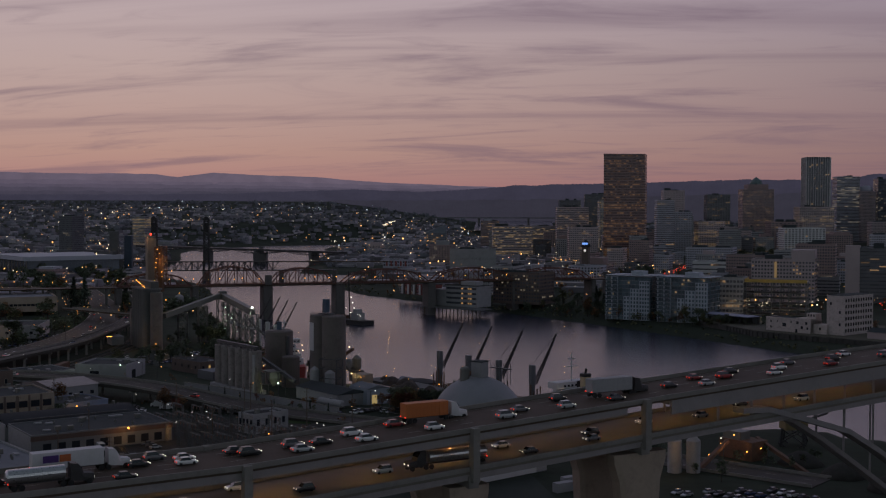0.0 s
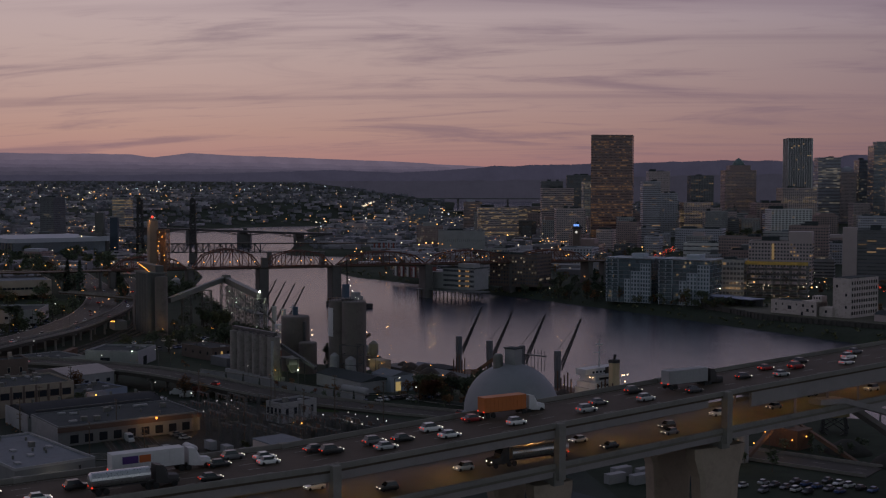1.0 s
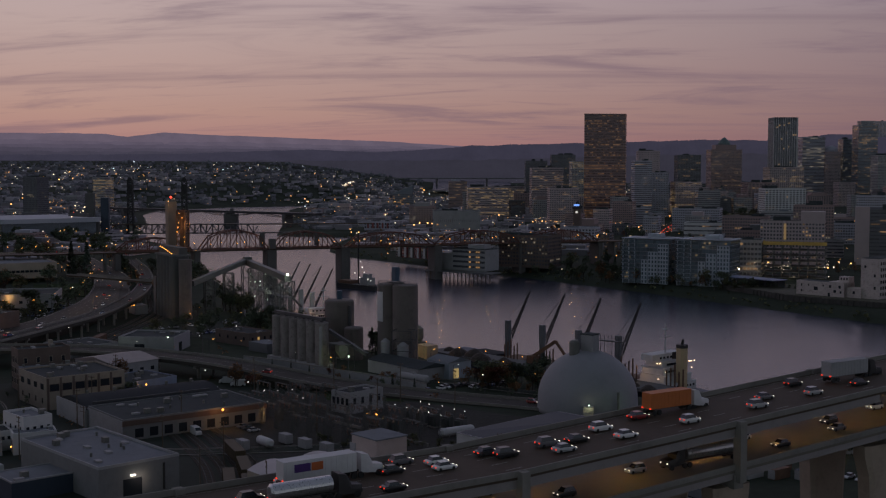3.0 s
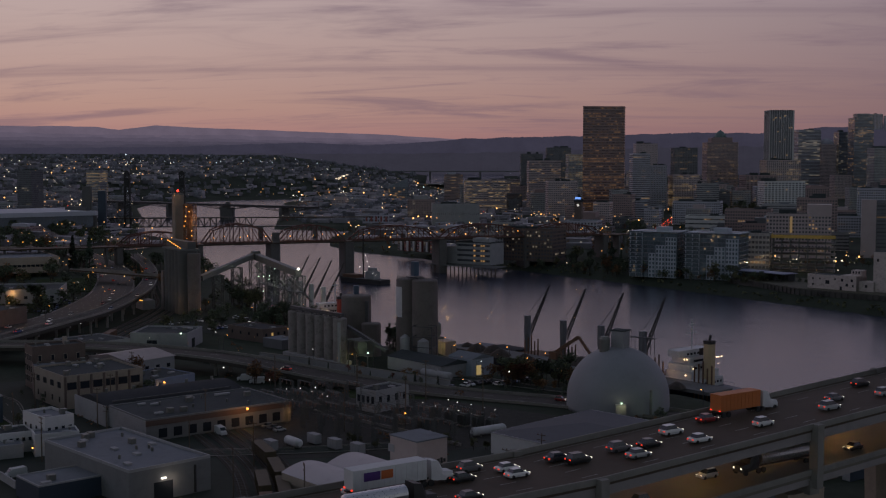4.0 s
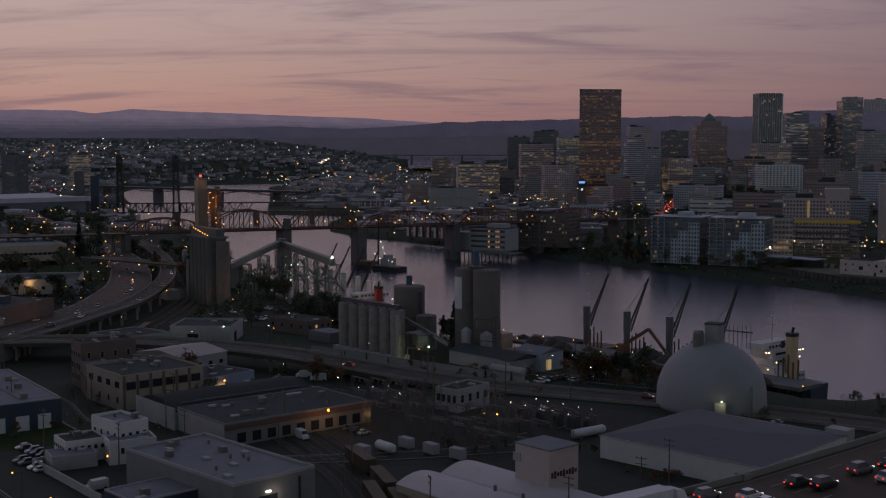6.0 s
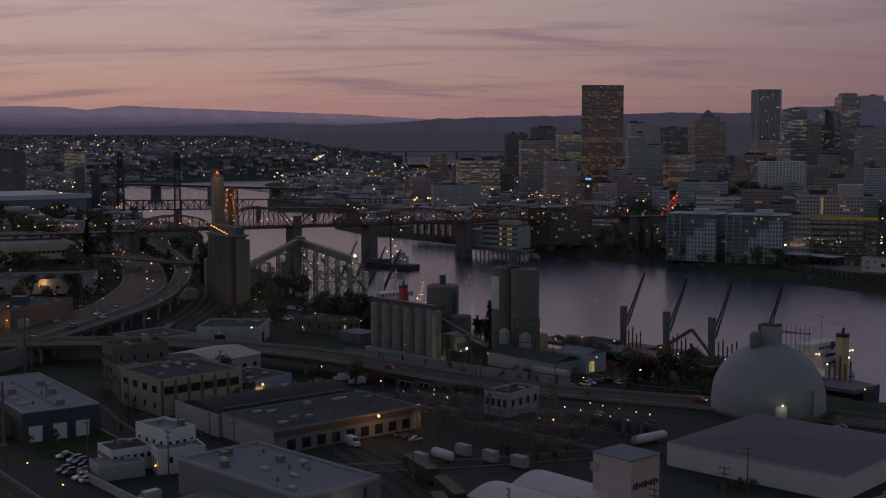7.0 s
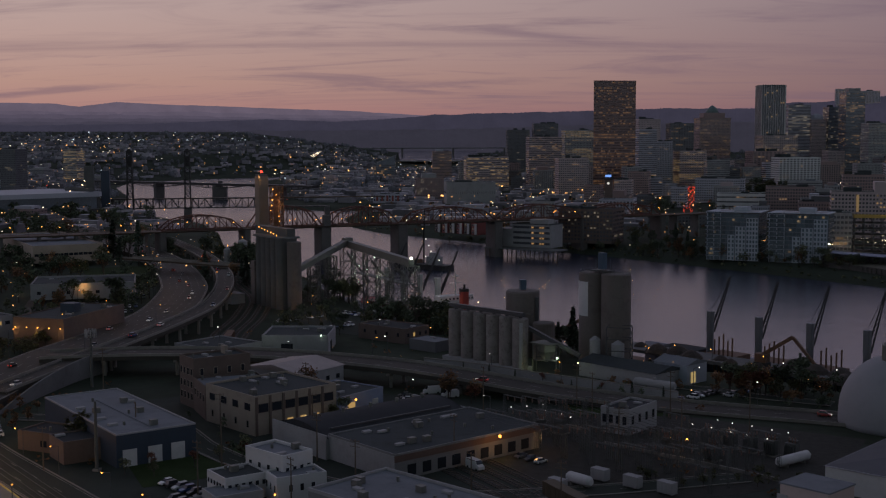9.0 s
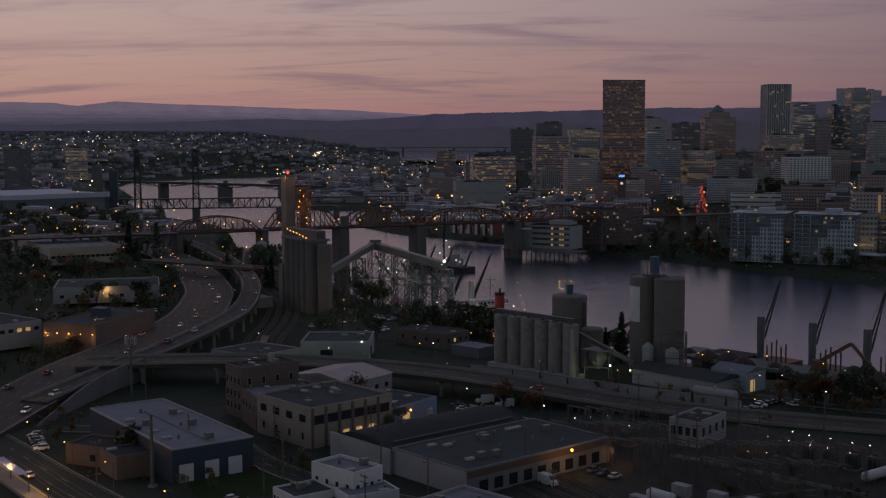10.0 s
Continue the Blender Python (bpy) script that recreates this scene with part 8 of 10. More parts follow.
for x, y, h in ((-141, 164, 12), (-146, 186, 13), (-170, 190, 12), (-100, 176, 11), (-126, 134, 12), (-160, 150, 12), (-194, 146, 13), (-232, 132, 14), (-246, 118, 15), (-219, 90, 14), (-186, 84, 13), (-212, 74, 13), (-240, 82, 14), (-262, 90, 14),
                (-235, 206, 12), (-257, 214, 12), (-284, 206, 12), (-296, 186, 12), (-300, 168, 12), (-70, 100, 16), (-131, 86, 12), (-178, 172, 12), (-110, 150, 12), (-206, 176, 12), (-150, 128, 12), (-226, 178, 12)):
    pylon_pole(x, y, h)
t = thing("light_mast", "very tall pale steel mast by the warehouse", "pole", pose(-112, 172, 12))
part("mast", Mesh().tube((0, 0, 0), (0, 0, 17), 0.5, 0.3, 12), GALV_PALE, t)
part("foot", Mesh().box((0, 0, 0.3), (1.6, 1.6, 0.6)), CONCRETE, t)
t = thing("cell_mast", "steel monopole with panel antennas beside the viaduct", "mast", pose(-56, 84, 12))
part("mast", Mesh().tube((0, 0, 0), (0, 0, 19), 0.5, 0.35, 12), GALV_PALE, t)
for k in range(9):
    a = 2 * math.pi * k / 9
    part("antenna", Mesh().box((1.7 * math.cos(a), 1.7 * math.sin(a), 17.6), (0.35, 0.35, 2.6), math.degrees(a)), PALE_WALL, t)
part("ring", Mesh().tube((0, 0, 17.4), (0, 0, 17.6), 1.7, n=18), STEEL, t)

# ---- cars, vans and trucks ----
TYRE = mat("tyre", (0.015, 0.015, 0.015), 0.8, vary=0.1)
TAIL = glow("tail_lamp", (1.0, 0.05, 0.02), 1.1)
HEAD = glow("head_lamp", (1.0, 0.93, 0.75), 1.6)
CAR_PAINTS = [mat("car_" + n, c, 0.32, metal=0.2, vary=0.05, scale=0.5) for n, c in
              (("white", (0.62, 0.62, 0.62)), ("black", (0.02, 0.02, 0.022)), ("silver", (0.36, 0.37, 0.38)), ("grey", (0.12, 0.12, 0.13)), ("red", (0.22, 0.02, 0.02)), ("blue", (0.03, 0.06, 0.16)), ("dark", (0.05, 0.05, 0.055)))]
CAR_WORDS = ("white", "black", "silver", "grey", "dark red", "blue", "charcoal")


def loft(sections):
    """A body from cross sections (x, half width low, half width high, z low, z high)."""
    v, f = [], []
    for x, wl, wh, zl, zh in sections:
        v += [(x, -wl, zl), (x, wl, zl), (x, wl * 1.02, (zl + zh) / 2), (x, wh, zh), (x, -wh, zh), (x, -wl * 1.02, (zl + zh) / 2)]
    for k in range(len(sections) - 1):
        a = 6 * k
        f += [(a + i, a + (i + 1) % 6, a + 6 + (i + 1) % 6, a + 6 + i) for i in range(6)]
    n = 6 * (len(sections) - 1)
    return Mesh().add(v, [(5, 4, 3, 2, 1, 0), tuple(n + i for i in range(6))] + f)


def car_model(paint, word, tall, lit):
    """A car facing +x: body, glasshouse, wheels with rims, lamps."""
    kind = "suv" if tall else "sedan"
    c = thing("car", f"{word} {'sport utility car' if tall else 'saloon car'} {'driving with its lamps on' if lit else 'parked on the asphalt'}", "car", Matrix.Translation((0, 0, -400)), "traffic" if lit else "parked cars")
    hz = 1.05 if tall else 0.9
    part("body", loft([(-2.3, 0.80, 0.72, 0.42, hz - 0.12), (-2.15, 0.9, 0.84, 0.26, hz), (-0.9, 0.92, 0.87, 0.22, hz + 0.04), (0.9, 0.92, 0.86, 0.22, hz), (1.9, 0.9, 0.8, 0.24, hz - 0.16), (2.3, 0.78, 0.68, 0.34, hz - 0.3)]), paint, c, smooth=False)
    top = 1.72 if tall else 1.45
    back = -2.0 if tall else -1.55
    g = part("glasshouse", Mesh().add([(back, -0.84, hz), (1.05, -0.84, hz), (1.05, 0.84, hz), (back, 0.84, hz), (back + 0.35, -0.66, top), (0.35, -0.66, top), (0.35, 0.66, top), (back + 0.35, 0.66, top)],
             [(0, 1, 5, 4), (1, 2, 6, 5), (2, 3, 7, 6), (3, 0, 4, 7), (4, 5, 6, 7), (3, 2, 1, 0)]), GLASS_DARK, c)
    part("roof", Mesh().box(((back + 0.7) / 2, 0, top + 0.02), (0.05 - back, 1.28, 0.06), 0, 0.1), paint, g)
    if not lit:
        ws = Mesh()
        for x in (-1.4, 1.4):
            for y in (-0.82, 0.82):
                ws.tube((x, y - 0.11, 0.33), (x, y + 0.11, 0.33), 0.33, n=10)
        part("wheel_set", ws, TYRE, c, kind="stuff")
        return c
    for x in (-1.4, 1.4):
        for y in (-0.82, 0.82):
            part("wheel", Mesh().tube((x, y - 0.11, 0.33), (x, y + 0.11, 0.33), 0.33, n=12), TYRE, c)
    for y in (-0.6, 0.6):
        part("headlight", Mesh().box((2.22, y, hz - 0.28), (0.14, 0.34, 0.16)), HEAD, c)
        part("taillight", Mesh().box((-2.24, y, hz - 0.2), (0.14, 0.36, 0.2)), TAIL, c)
    return c


CARS = {}
for i, p in enumerate(CAR_PAINTS):
    for tall in (False, True):
        for lit in (False, True):
            CARS[i, tall, lit] = (car_model(p, CAR_WORDS[i], tall, lit), [0])


def put_car(place, heading, i, tall=False, lit=True):
    """The first of a kind is moved to its place; later ones are copies."""
    model, used = CARS[i, tall, lit]
    m = Matrix.Translation(place) @ Matrix.Rotation(heading, 4, "Z") @ Matrix.Diagonal((0.92, 0.92, 0.95, 1))
    if not used[0]:
        used[0] = 1
        model.matrix_basis = m
        return model
    return copy_thing(model, m)


AWAY = math.atan2(BR_D.y, BR_D.x)


def on_deck(s, off, lower=False):
    return on_bridge(s, off, 8.39 if lower else 0.88)


rnd = random.Random(21)
for s, off, i, tall in ((3, 13.4, 6, False), (4.6, 10.4, 1, True), (13.5, 11.2, 3, True), (18.7, 10.0, 1, False), (13.4, 6.7, 2, False), (26.6, 13.2, 0, True), (26.6, 6.8, 0, False), (37, 15.2, 4, False), (41.5, 7.0, 0, True),
                        (58, 6.8, 2, True), (76.5, 14.6, 1, True), (73.3, 7.0, 2, True), (-6.6, 13.4, 0, False), (-7.4, 9.9, 0, False), (-15.1, 12.6, 1, False), (-19.8, 4.2, 1, False), (-11.1, 16.6, 3, True),
                        (-39.3, 10.5, 1, True), (-46, 6.4, 0, False), (-52, 13.6, 6, True), (-60, 10.2, 2, False), (-70, 4.2, 3, False), (115, 14.4, 4, False), (104, 10.4, 1, False), (96, 15, 3, True), (112, 7, 2, False),
                        (121, 11, 4, True), (127, 15.2, 1, False), (133, 7, 0, False), (139, 11.4, 0, True), (146, 15.4, 3, False), (152, 7.2, 4, False), (158, 12.0, 1, True), (166, 15.6, 0, False), (172, 8, 3, True), (179, 12, 2, False),
                        (188, 15.4, 1, False), (196, 8, 0, True), (205, 12, 4, False), (64, 10.6, 3, False), (86, 6.6, 6, False), (-31, 15.8, 0, True)):
    put_car(on_deck(s, off), AWAY, i, tall)
for s, off, i, tall in ((4.2, 16.4, 0, True), (31.7, 10, 2, True), (44.5, 13.4, 3, False), (52.6, 11, 0, False), (61, 13.2, 2, False), (62.5, 5.2, 1, False), (82.1, 10.4, 1, True), (79, 6.0, 3, False), (14, 7.2, 1, True), (-8, 11, 3, False),
                        (-18, 6, 2, True), (98, 12, 0, True), (112, 9, 3, False), (128, 13, 1, False), (-30, 13, 1, False), (143, 8, 2, True)):
    put_car(on_deck(s, off, True), AWAY + math.pi, i, tall)


def truck(name, label, place, heading, box_mat, box_len, cab_mat, tanker=False, stripe=None):
    """A tractor with a semi-trailer facing +x."""
    t = thing(name, label, "truck", Matrix.Translation(place) @ Matrix.Rotation(heading, 4, "Z"), "trucks")
    L = box_len
    if tanker:
        part("tank", Mesh().tube((-L / 2, 0, 2.3), (L / 2, 0, 2.3), 1.15, n=18).tube((-L / 2 - 0.3, 0, 2.3), (-L / 2, 0, 2.3), 0.8, 1.15, 18), box_mat, t, "polished tank")
    else:
        b = part("trailer_box", Mesh().box((0, 0, 2.6), (L, 2.55, 2.8), 0, 0.08), box_mat, t)
        rib = Mesh()
        for k in range(int(L / 0.9)):
            for y in (-1.29, 1.29):
                rib.box((-L / 2 + 0.5 + 0.9 * k, y, 2.6), (0.08, 0.05, 2.6))
        part("side_ribs", rib, box_mat, b, kind="stuff")
        if stripe:
            for u, sw, sm in stripe:
                for y in (-1.325, 1.325):
                    part("logo_shape", Mesh().box((u, y, 2.9), (sw, 0.02, 1.2)), sm, b, "plain coloured logo shape")
    part("chassis", Mesh().box((0.8, 0, 1.05), (L + 2.5, 0.9, 0.25)), BLACK_STEEL, t)
    cb = part("cab", loft([(L / 2 + 0.8, 1.15, 1.1, 0.9, 3.7), (L / 2 + 2.0, 1.2, 1.1, 0.7, 3.5), (L / 2 + 2.6, 1.2, 1.0, 0.7, 2.6), (L / 2 + 2.9, 1.15, 1.0, 0.6, 1.9), (L / 2 + 4.6, 1.05, 0.9, 0.6, 1.7)]), cab_mat, t)
    part("windscreen", Mesh().add([(L / 2 + 2.05, -1.0, 3.4), (L / 2 + 2.65, -1.0, 2.55), (L / 2 + 2.65, 1.0, 2.55), (L / 2 + 2.05, 1.0, 3.4), (L / 2 + 2.1, -1.0, 3.45), (L / 2 + 2.72, -1.0, 2.58), (L / 2 + 2.72, 1.0, 2.58), (L / 2 + 2.1, 1.0, 3.45)],
         [(0, 1, 2, 3), (7, 6, 5, 4), (0, 4, 5, 1), (1, 5, 6, 2), (2, 6, 7, 3), (3, 7, 4, 0)]), GLASS_DARK, cb)
    for x in (-L / 2 + 0.9, -L / 2 + 2.1, L / 2 - 0.4, L / 2 + 0.8, L / 2 + 3.8):
        for y in (-1.05, 1.05):
            part("wheel", Mesh().tube((x, y - 0.15, 0.5), (x, y + 0.15, 0.5), 0.5, n=12), TYRE, t)
    for y in (-1.0, 1.0):
        part("taillight", Mesh().box((-L / 2 - 0.06, y, 1.3), (0.12, 0.35, 0.22)), TAIL, t)
        part("headlight", Mesh().box((L / 2 + 4.6, y * 0.8, 1.2), (0.12, 0.3, 0.25)), HEAD, t)
    return t


ORANGE_BOX = mat("orange_box", (0.42, 0.12, 0.025), 0.6, vary=0.12, stain=0.2)
LOGO_A, LOGO_B = mat("logo_purple", (0.06, 0.02, 0.14), 0.6), mat("logo_orange", (0.42, 0.10, 0.02), 0.6)
TANK_STEEL = mat("tank_steel", (0.45, 0.45, 0.46), 0.3, metal=0.8, vary=0.1)
truck("box_truck", "white articulated lorry with a long box trailer", on_deck(-27, 14.2), AWAY, WHITE, 12.0, WHITE, stripe=((-3.0, 2.6, LOGO_A), (-0.6, 1.9, LOGO_B)))
truck("box_truck", "orange container lorry with a white cab", on_deck(44, 15.4), AWAY, ORANGE_BOX, 9.8, WHITE)
truck("box_truck", "pale grey lorry with a dark cab", on_deck(88, 11.6), AWAY, PALE_WALL, 11.0, BLACK_STEEL)
truck("tank_truck", "tanker lorry with a polished steel tank", on_deck(-34, 5.4), AWAY, TANK_STEEL, 9.0, BLACK_STEEL, tanker=True)
truck("tank_truck", "long steel tanker lorry on the lower deck", on_deck(46, 6.4, True), AWAY + math.pi, TANK_STEEL, 13.0, BLACK_STEEL, tanker=True)

# traffic on the ramp, freeway and viaduct
def along(path, n, lanes, lit, seed, flip=0.0, u0=0.0, u1=1.0):
    P = smooth_path(path, 6)
    r = random.Random(seed)
    for k in range(n):
        i = int((u0 + (u1 - u0) * (k + r.uniform(0.1, 0.9)) / n) * (len(P) - 2))
        d = (P[i + 1] - P[i]).normalized()
        off = r.choice(lanes)
        p = P[i] + Vector((-d.y, d.x, 0)) * off + Vector((0, 0, 0.02))
        h = math.atan2(d.y, d.x) + (math.pi if (off < 0) == (flip >= 0) else 0)
        put_car(p, h, r.randrange(7), r.random() < 0.4, lit)


along(RAMP, 9, (-2.2, 2.2), True, 1, 0, 0.0, 0.75)
along(FREEWAY, 26, (-9, -5.4, -1.8, 1.8, 5.4, 9), True, 2, 0, 0.05, 0.8)
along(VIADUCT, 4, (-3.2, 3.2), True, 3, 0, 0.1, 0.9)
along(STREET, 5, (-3.5, 3.5), True, 4)


def parked(x, y, heading, n, gap, seed, zz=12.1):
    """A row of parked cars side by side."""
    r = random.Random(seed)
    d = Vector((math.cos(radians(heading + 90)), math.sin(radians(heading + 90)), 0))
    for k in range(n):
        if r.random() < 0.12:
            continue
        p = Vector((x, y, zz)) + d * (gap * k)
        put_car(p, radians(heading + r.uniform(-3, 3)) + (math.pi if r.random() < 0.4 else 0), r.choice((0, 0, 1, 2, 3, 3, 5, 6)), r.random() < 0.35, False)


parked(-134, 178, 60, 8, 2.9, 5)
parked(-142, 190, 60, 5, 2.9, 6)
parked(-70, -80, -30, 9, 2.8, 7)
parked(-92, -60, -30, 7, 2.8, 8)
parked(-78, -92, 60, 5, 2.8, 9)
parked(-166, 78, 30, 5, 3.0, 10)
parked(-158, 72, 30, 4, 3.0, 11)
parked(-250, 42, -30, 7, 2.9, 12)
parked(-262, 34, -30, 6, 2.9, 13)
parked(-205, 132, 58, 4, 3.4, 14)
parked(-322, 92, -30, 6, 2.9, 15)
parked(-58, 138, 40, 6, 3.0, 16)
parked(-128, 30, 40, 3, 3.2, 17)
for row in range(5):
    parked(40 + 7 * row, -60 - 16 * row, 120, 9, 2.9, 30 + row, 12.2)
parked(100, -150, 120, 9, 2.9, 40, 12.2)
for row in range(4):
    parked(-384 - 8 * row, 138 - 4 * row, 60, 5, 3.4, 50 + row)

# vans and rail wagons
def van(x, y, rz, label="white delivery van parked in the yard", z=12.1):
    t = thing("van", label, "van", pose(x, y, z, 0, 0, rz), "vans")
    part("body", loft([(-2.7, 0.95, 0.9, 0.4, 2.3), (-2.5, 1.0, 0.95, 0.3, 2.45), (1.2, 1.0, 0.95, 0.3, 2.4), (1.9, 1.0, 0.85, 0.3, 1.5), (2.7, 0.92, 0.8, 0.4, 1.2)]), WHITE, t)
    part("windscreen", Mesh().add([(1.25, -0.8, 2.3), (1.95, -0.8, 1.55), (1.95, 0.8, 1.55), (1.25, 0.8, 2.3), (1.3, -0.8, 2.35), (2.0, -0.8, 1.6), (2.0, 0.8, 1.6), (1.3, 0.8, 2.35)],
         [(0, 1, 2, 3), (7, 6, 5, 4), (0, 4, 5, 1), (1, 5, 6, 2), (2, 6, 7, 3), (3, 7, 4, 0)]), GLASS_DARK, t)
    for xx in (-1.7, 1.8):
        for y2 in (-0.9, 0.9):
            part("wheel", Mesh().tube((xx, y2 - 0.12, 0.36), (xx, y2 + 0.12, 0.36), 0.36, n=10), TYRE, t)


for x, y, r in ((-199.5, 147, 140), (-201, 116, 60), (-165, 66, 30), (-172, 70, 30), (-152, 88, 20), (-174, 206, 60)):
    van(x, y, r)


def wagon(p, heading, kind_, label):
    t = thing("rail_wagon", label, "wagon", Matrix.Translation(p) @ Matrix.Rotation(heading, 4, "Z"), "rail wagons")
    if kind_ == "tank":
        part("tank", Mesh().tube((-6.6, 0, 2.5), (6.6, 0, 2.5), 1.4, n=18).tube((-7.2, 0, 2.5), (-6.6, 0, 2.5), 0.9, 1.4, 18).tube((6.6, 0, 2.5), (7.2, 0, 2.5), 1.4, 0.9, 18), PALE_WALL, t)
        part("dome", Mesh().tube((0, 0, 3.7), (0, 0, 4.4), 0.6, n=10), PALE_WALL, t)
    else:
        m_ = RUST if kind_ == "hopper" else WAGON_BOX
        part("body", Mesh().box((0, 0, 2.6), (15, 2.9, 2.9), 0, 0.1), m_, t)
        rb = Mesh()
        for k in range(14):
            for y in (-1.5, 1.5):
                rb.box((-7 + k * 1.08, y, 2.6), (0.14, 0.12, 2.8))
        part("ribs", rb, m_, t, kind="stuff")
    part("frame", Mesh().box((0, 0, 1.0), (15, 2.2, 0.4)), BLACK_STEEL, t)
    for x in (-5.6, -4.0, 4.0, 5.6):
        part("wheelset", Mesh().tube((x, -0.8, 0.45), (x, 0.8, 0.45), 0.45, n=10), BLACK_STEEL, t)


WAGON_BOX = mat("wagon_ochre", (0.075, 0.055, 0.032), 0.8, vary=0.2, stain=0.4)
TRP = smooth_path(TR0, 6)


def on_track(i, track):
    d = (TRP[i + 1] - TRP[i]).normalized()
    off = (track - 1.5) * 4.4
    return TRP[i] + Vector((-d.y * off, d.x * off, 0.24)), math.atan2(d.y, d.x)


for i, track, k in ((2, 1, "box"), (5, 1, "box"), (8, 1, "box"), (11, 1, "box"), (3, 2, "hopper"), (6, 2, "box"), (34, 1, "hopper"), (37, 1, "hopper"), (40, 1, "tank"), (43, 1, "tank"), (46, 1, "hopper"), (49, 1, "hopper"), (36, 0, "box"), (39, 0, "hopper")):
    p, h = on_track(i, track)
    wagon(p, h, k, {"box": "dull yellow boxcar on the rails", "hopper": "rusty hopper wagon on the rails", "tank": "pale tank wagon on the rails"}[k])
p, h = Vector((-232, 47, 12.5)), math.atan2(0.40, -0.92)
wagon(p, h, "tank", "long pale tank wagon behind the wall")
for k in range(7):
    t = thing("freight_container", "pale freight container in a storage yard under the bridge", "container", pose(-354 - 6.5 * (k % 4), 146 - 8 * (k // 4) - 1.5 * (k % 4), 12, 0, 0, 55), "containers")
    part("box", Mesh().box((0, 0, 1.3), (6.1, 2.4, 2.6), 0, 0.05), (PALE_WALL, GREY_WALL, RUST, BLUE_WALL)[k % 4], t)
    part("door", Mesh().box((3.06, 0, 1.3), (0.08, 2.2, 2.4)), GREY_WALL, t)

# plant by the river under the bridge: dark loading tower, white cylinders
lt = thing("loading_tower", "dark steel ship-loading tower on splayed legs", "tower")
tc_ = Vector((-407, 54, 8))
for dx, dy in ((-4.5, -4.5), (4.5, -4.5), (4.5, 4.5), (-4.5, 4.5)):
    part("leg", Mesh().beam((tc_.x + dx, tc_.y + dy, 4), (tc_.x + dx * 0.7, tc_.y + dy * 0.7, 18), 0.7), BLACK_STEEL, lt)
LEGS = [(-4.5, -4.5), (4.5, -4.5), (4.5, 4.5), (-4.5, 4.5)]
for z in (8, 13):
    for k in range(4):
        a, b = LEGS[k], LEGS[(k + 1) % 4]
        for p, q in ((a, b), (b, a)):
            part("brace", Mesh().beam((tc_.x + p[0] * .95, tc_.y + p[1] * .95, z), (tc_.x + q[0] * .8, tc_.y + q[1] * .8, z + 5), 0.35), BLACK_STEEL, lt)
part("head", Mesh().box((tc_.x, tc_.y, 19.4), (8, 6, 3.6), 30, 0.5), mat("ochre_sheet", (0.16, 0.12, 0.05), 0.7, vary=0.2), lt, "ochre sheet head house")
part("boom", Mesh().beam((tc_.x - 2, tc_.y, 20), (tc_.x - 10, tc_.y - 9, 22), 0.6), BLACK_STEEL, lt)
for k in range(2):
    t = thing("white_cylinder", "tall pale cement cylinder by the bridge pier", "silo", None, "cement cylinders")
    part("body", Mesh().turned((-378 - 5.2 * k, 110 - 2 * k, 11.5), [(2.1, 0), (2.1, 10.0), (1.0, 11.2)], 20), PALE_WALL, t)
    part("hatch", Mesh().box((-378 - 5.2 * k, 110 - 2 * k, 22.9), (1.2, 1.2, 0.6)), STEEL, t)
pl = thing("aggregate_plant", "rusty aggregate plant with belts, lit orange", "plant")
part("house", Mesh().box((-394, 80, 14.5), (13, 8, 7), -30, 0.2), RUST, pl)
part("upper_house", Mesh().box((-392, 80, 19), (7, 5, 3), -30, 0.2), GALV, pl)
part("belt", Mesh().beam((-390, 86, 18), (-384, 104, 12), 1.2), RUST, pl)
part("belt", Mesh().beam((-398, 78, 18), (-416, 96, 11), 1.2), RUST, pl)
for p in ((-388, 86, 17), (-392, 86, 20), (-396, 86, 15), (-400, 84, 16), (-385, 90, 14)):
    part("lamp", Mesh().ball(p, 0.24), LAMP_ORANGE, pl)
point_light("plant_lamp", (-391, 91, 18), ORANGE, 220)
for k in range(3):
    thing("gravel_heap", "dark heap of gravel on the river yard", "heap", pose(-412 - 13 * k, 84 + 14 * k, 11.5), "gravel heaps", mesh=Mesh().turned((0, 0, 0), [(8 - k, 0), (5, 2.4), (2, 4.2), (0.3, 4.6)], 14), material=GRAVEL, smooth=True)
hut = thing("site_hut", "low site hut with a pale roof beneath the bridge", "hut", pose(-352, 178, 12, 0, 0, -30))
part("wall", Mesh().box((0, 0, 1.5), (14, 6, 3)), GREY_WALL, hut)
part("roof", Mesh().box((0, 0, 3.1), (15, 7, 0.25)), ROOF_GREY, hut)
# sodium lamps under the upper deck light the lower roadway
for s in range(-48, 180, 19):
    lm = part("deck_lamp", Mesh().box(on_bridge(s, 10, 2.5), (0.7, 0.4, 0.2), 52), LAMP_ORANGE, freeway, "sodium lamp under the deck")
    point_light("deck_light", on_bridge(s, 10, 3.0), (1.0, 0.55, 0.16), 380, 0.4)

# ---- trees ----
LEAF = [mat("leaf_" + n, c, 0.9, vary=0.3, scale=0.4, island=0.45, obj=0.3) for n, c in
        (("olive", (0.118, 0.12, 0.062)), ("autumn", (0.19, 0.10, 0.046)), ("dark", (0.088, 0.108, 0.068)), ("rust", (0.15, 0.058, 0.04)), ("fir", (0.055, 0.076, 0.056)))]
LEAF_WORDS = ("olive-green", "orange-brown autumn", "dark green", "rust-red autumn", "dark")
BARK = mat("bark", (0.06, 0.048, 0.04), 0.95, vary=0.3, scale=1.5)


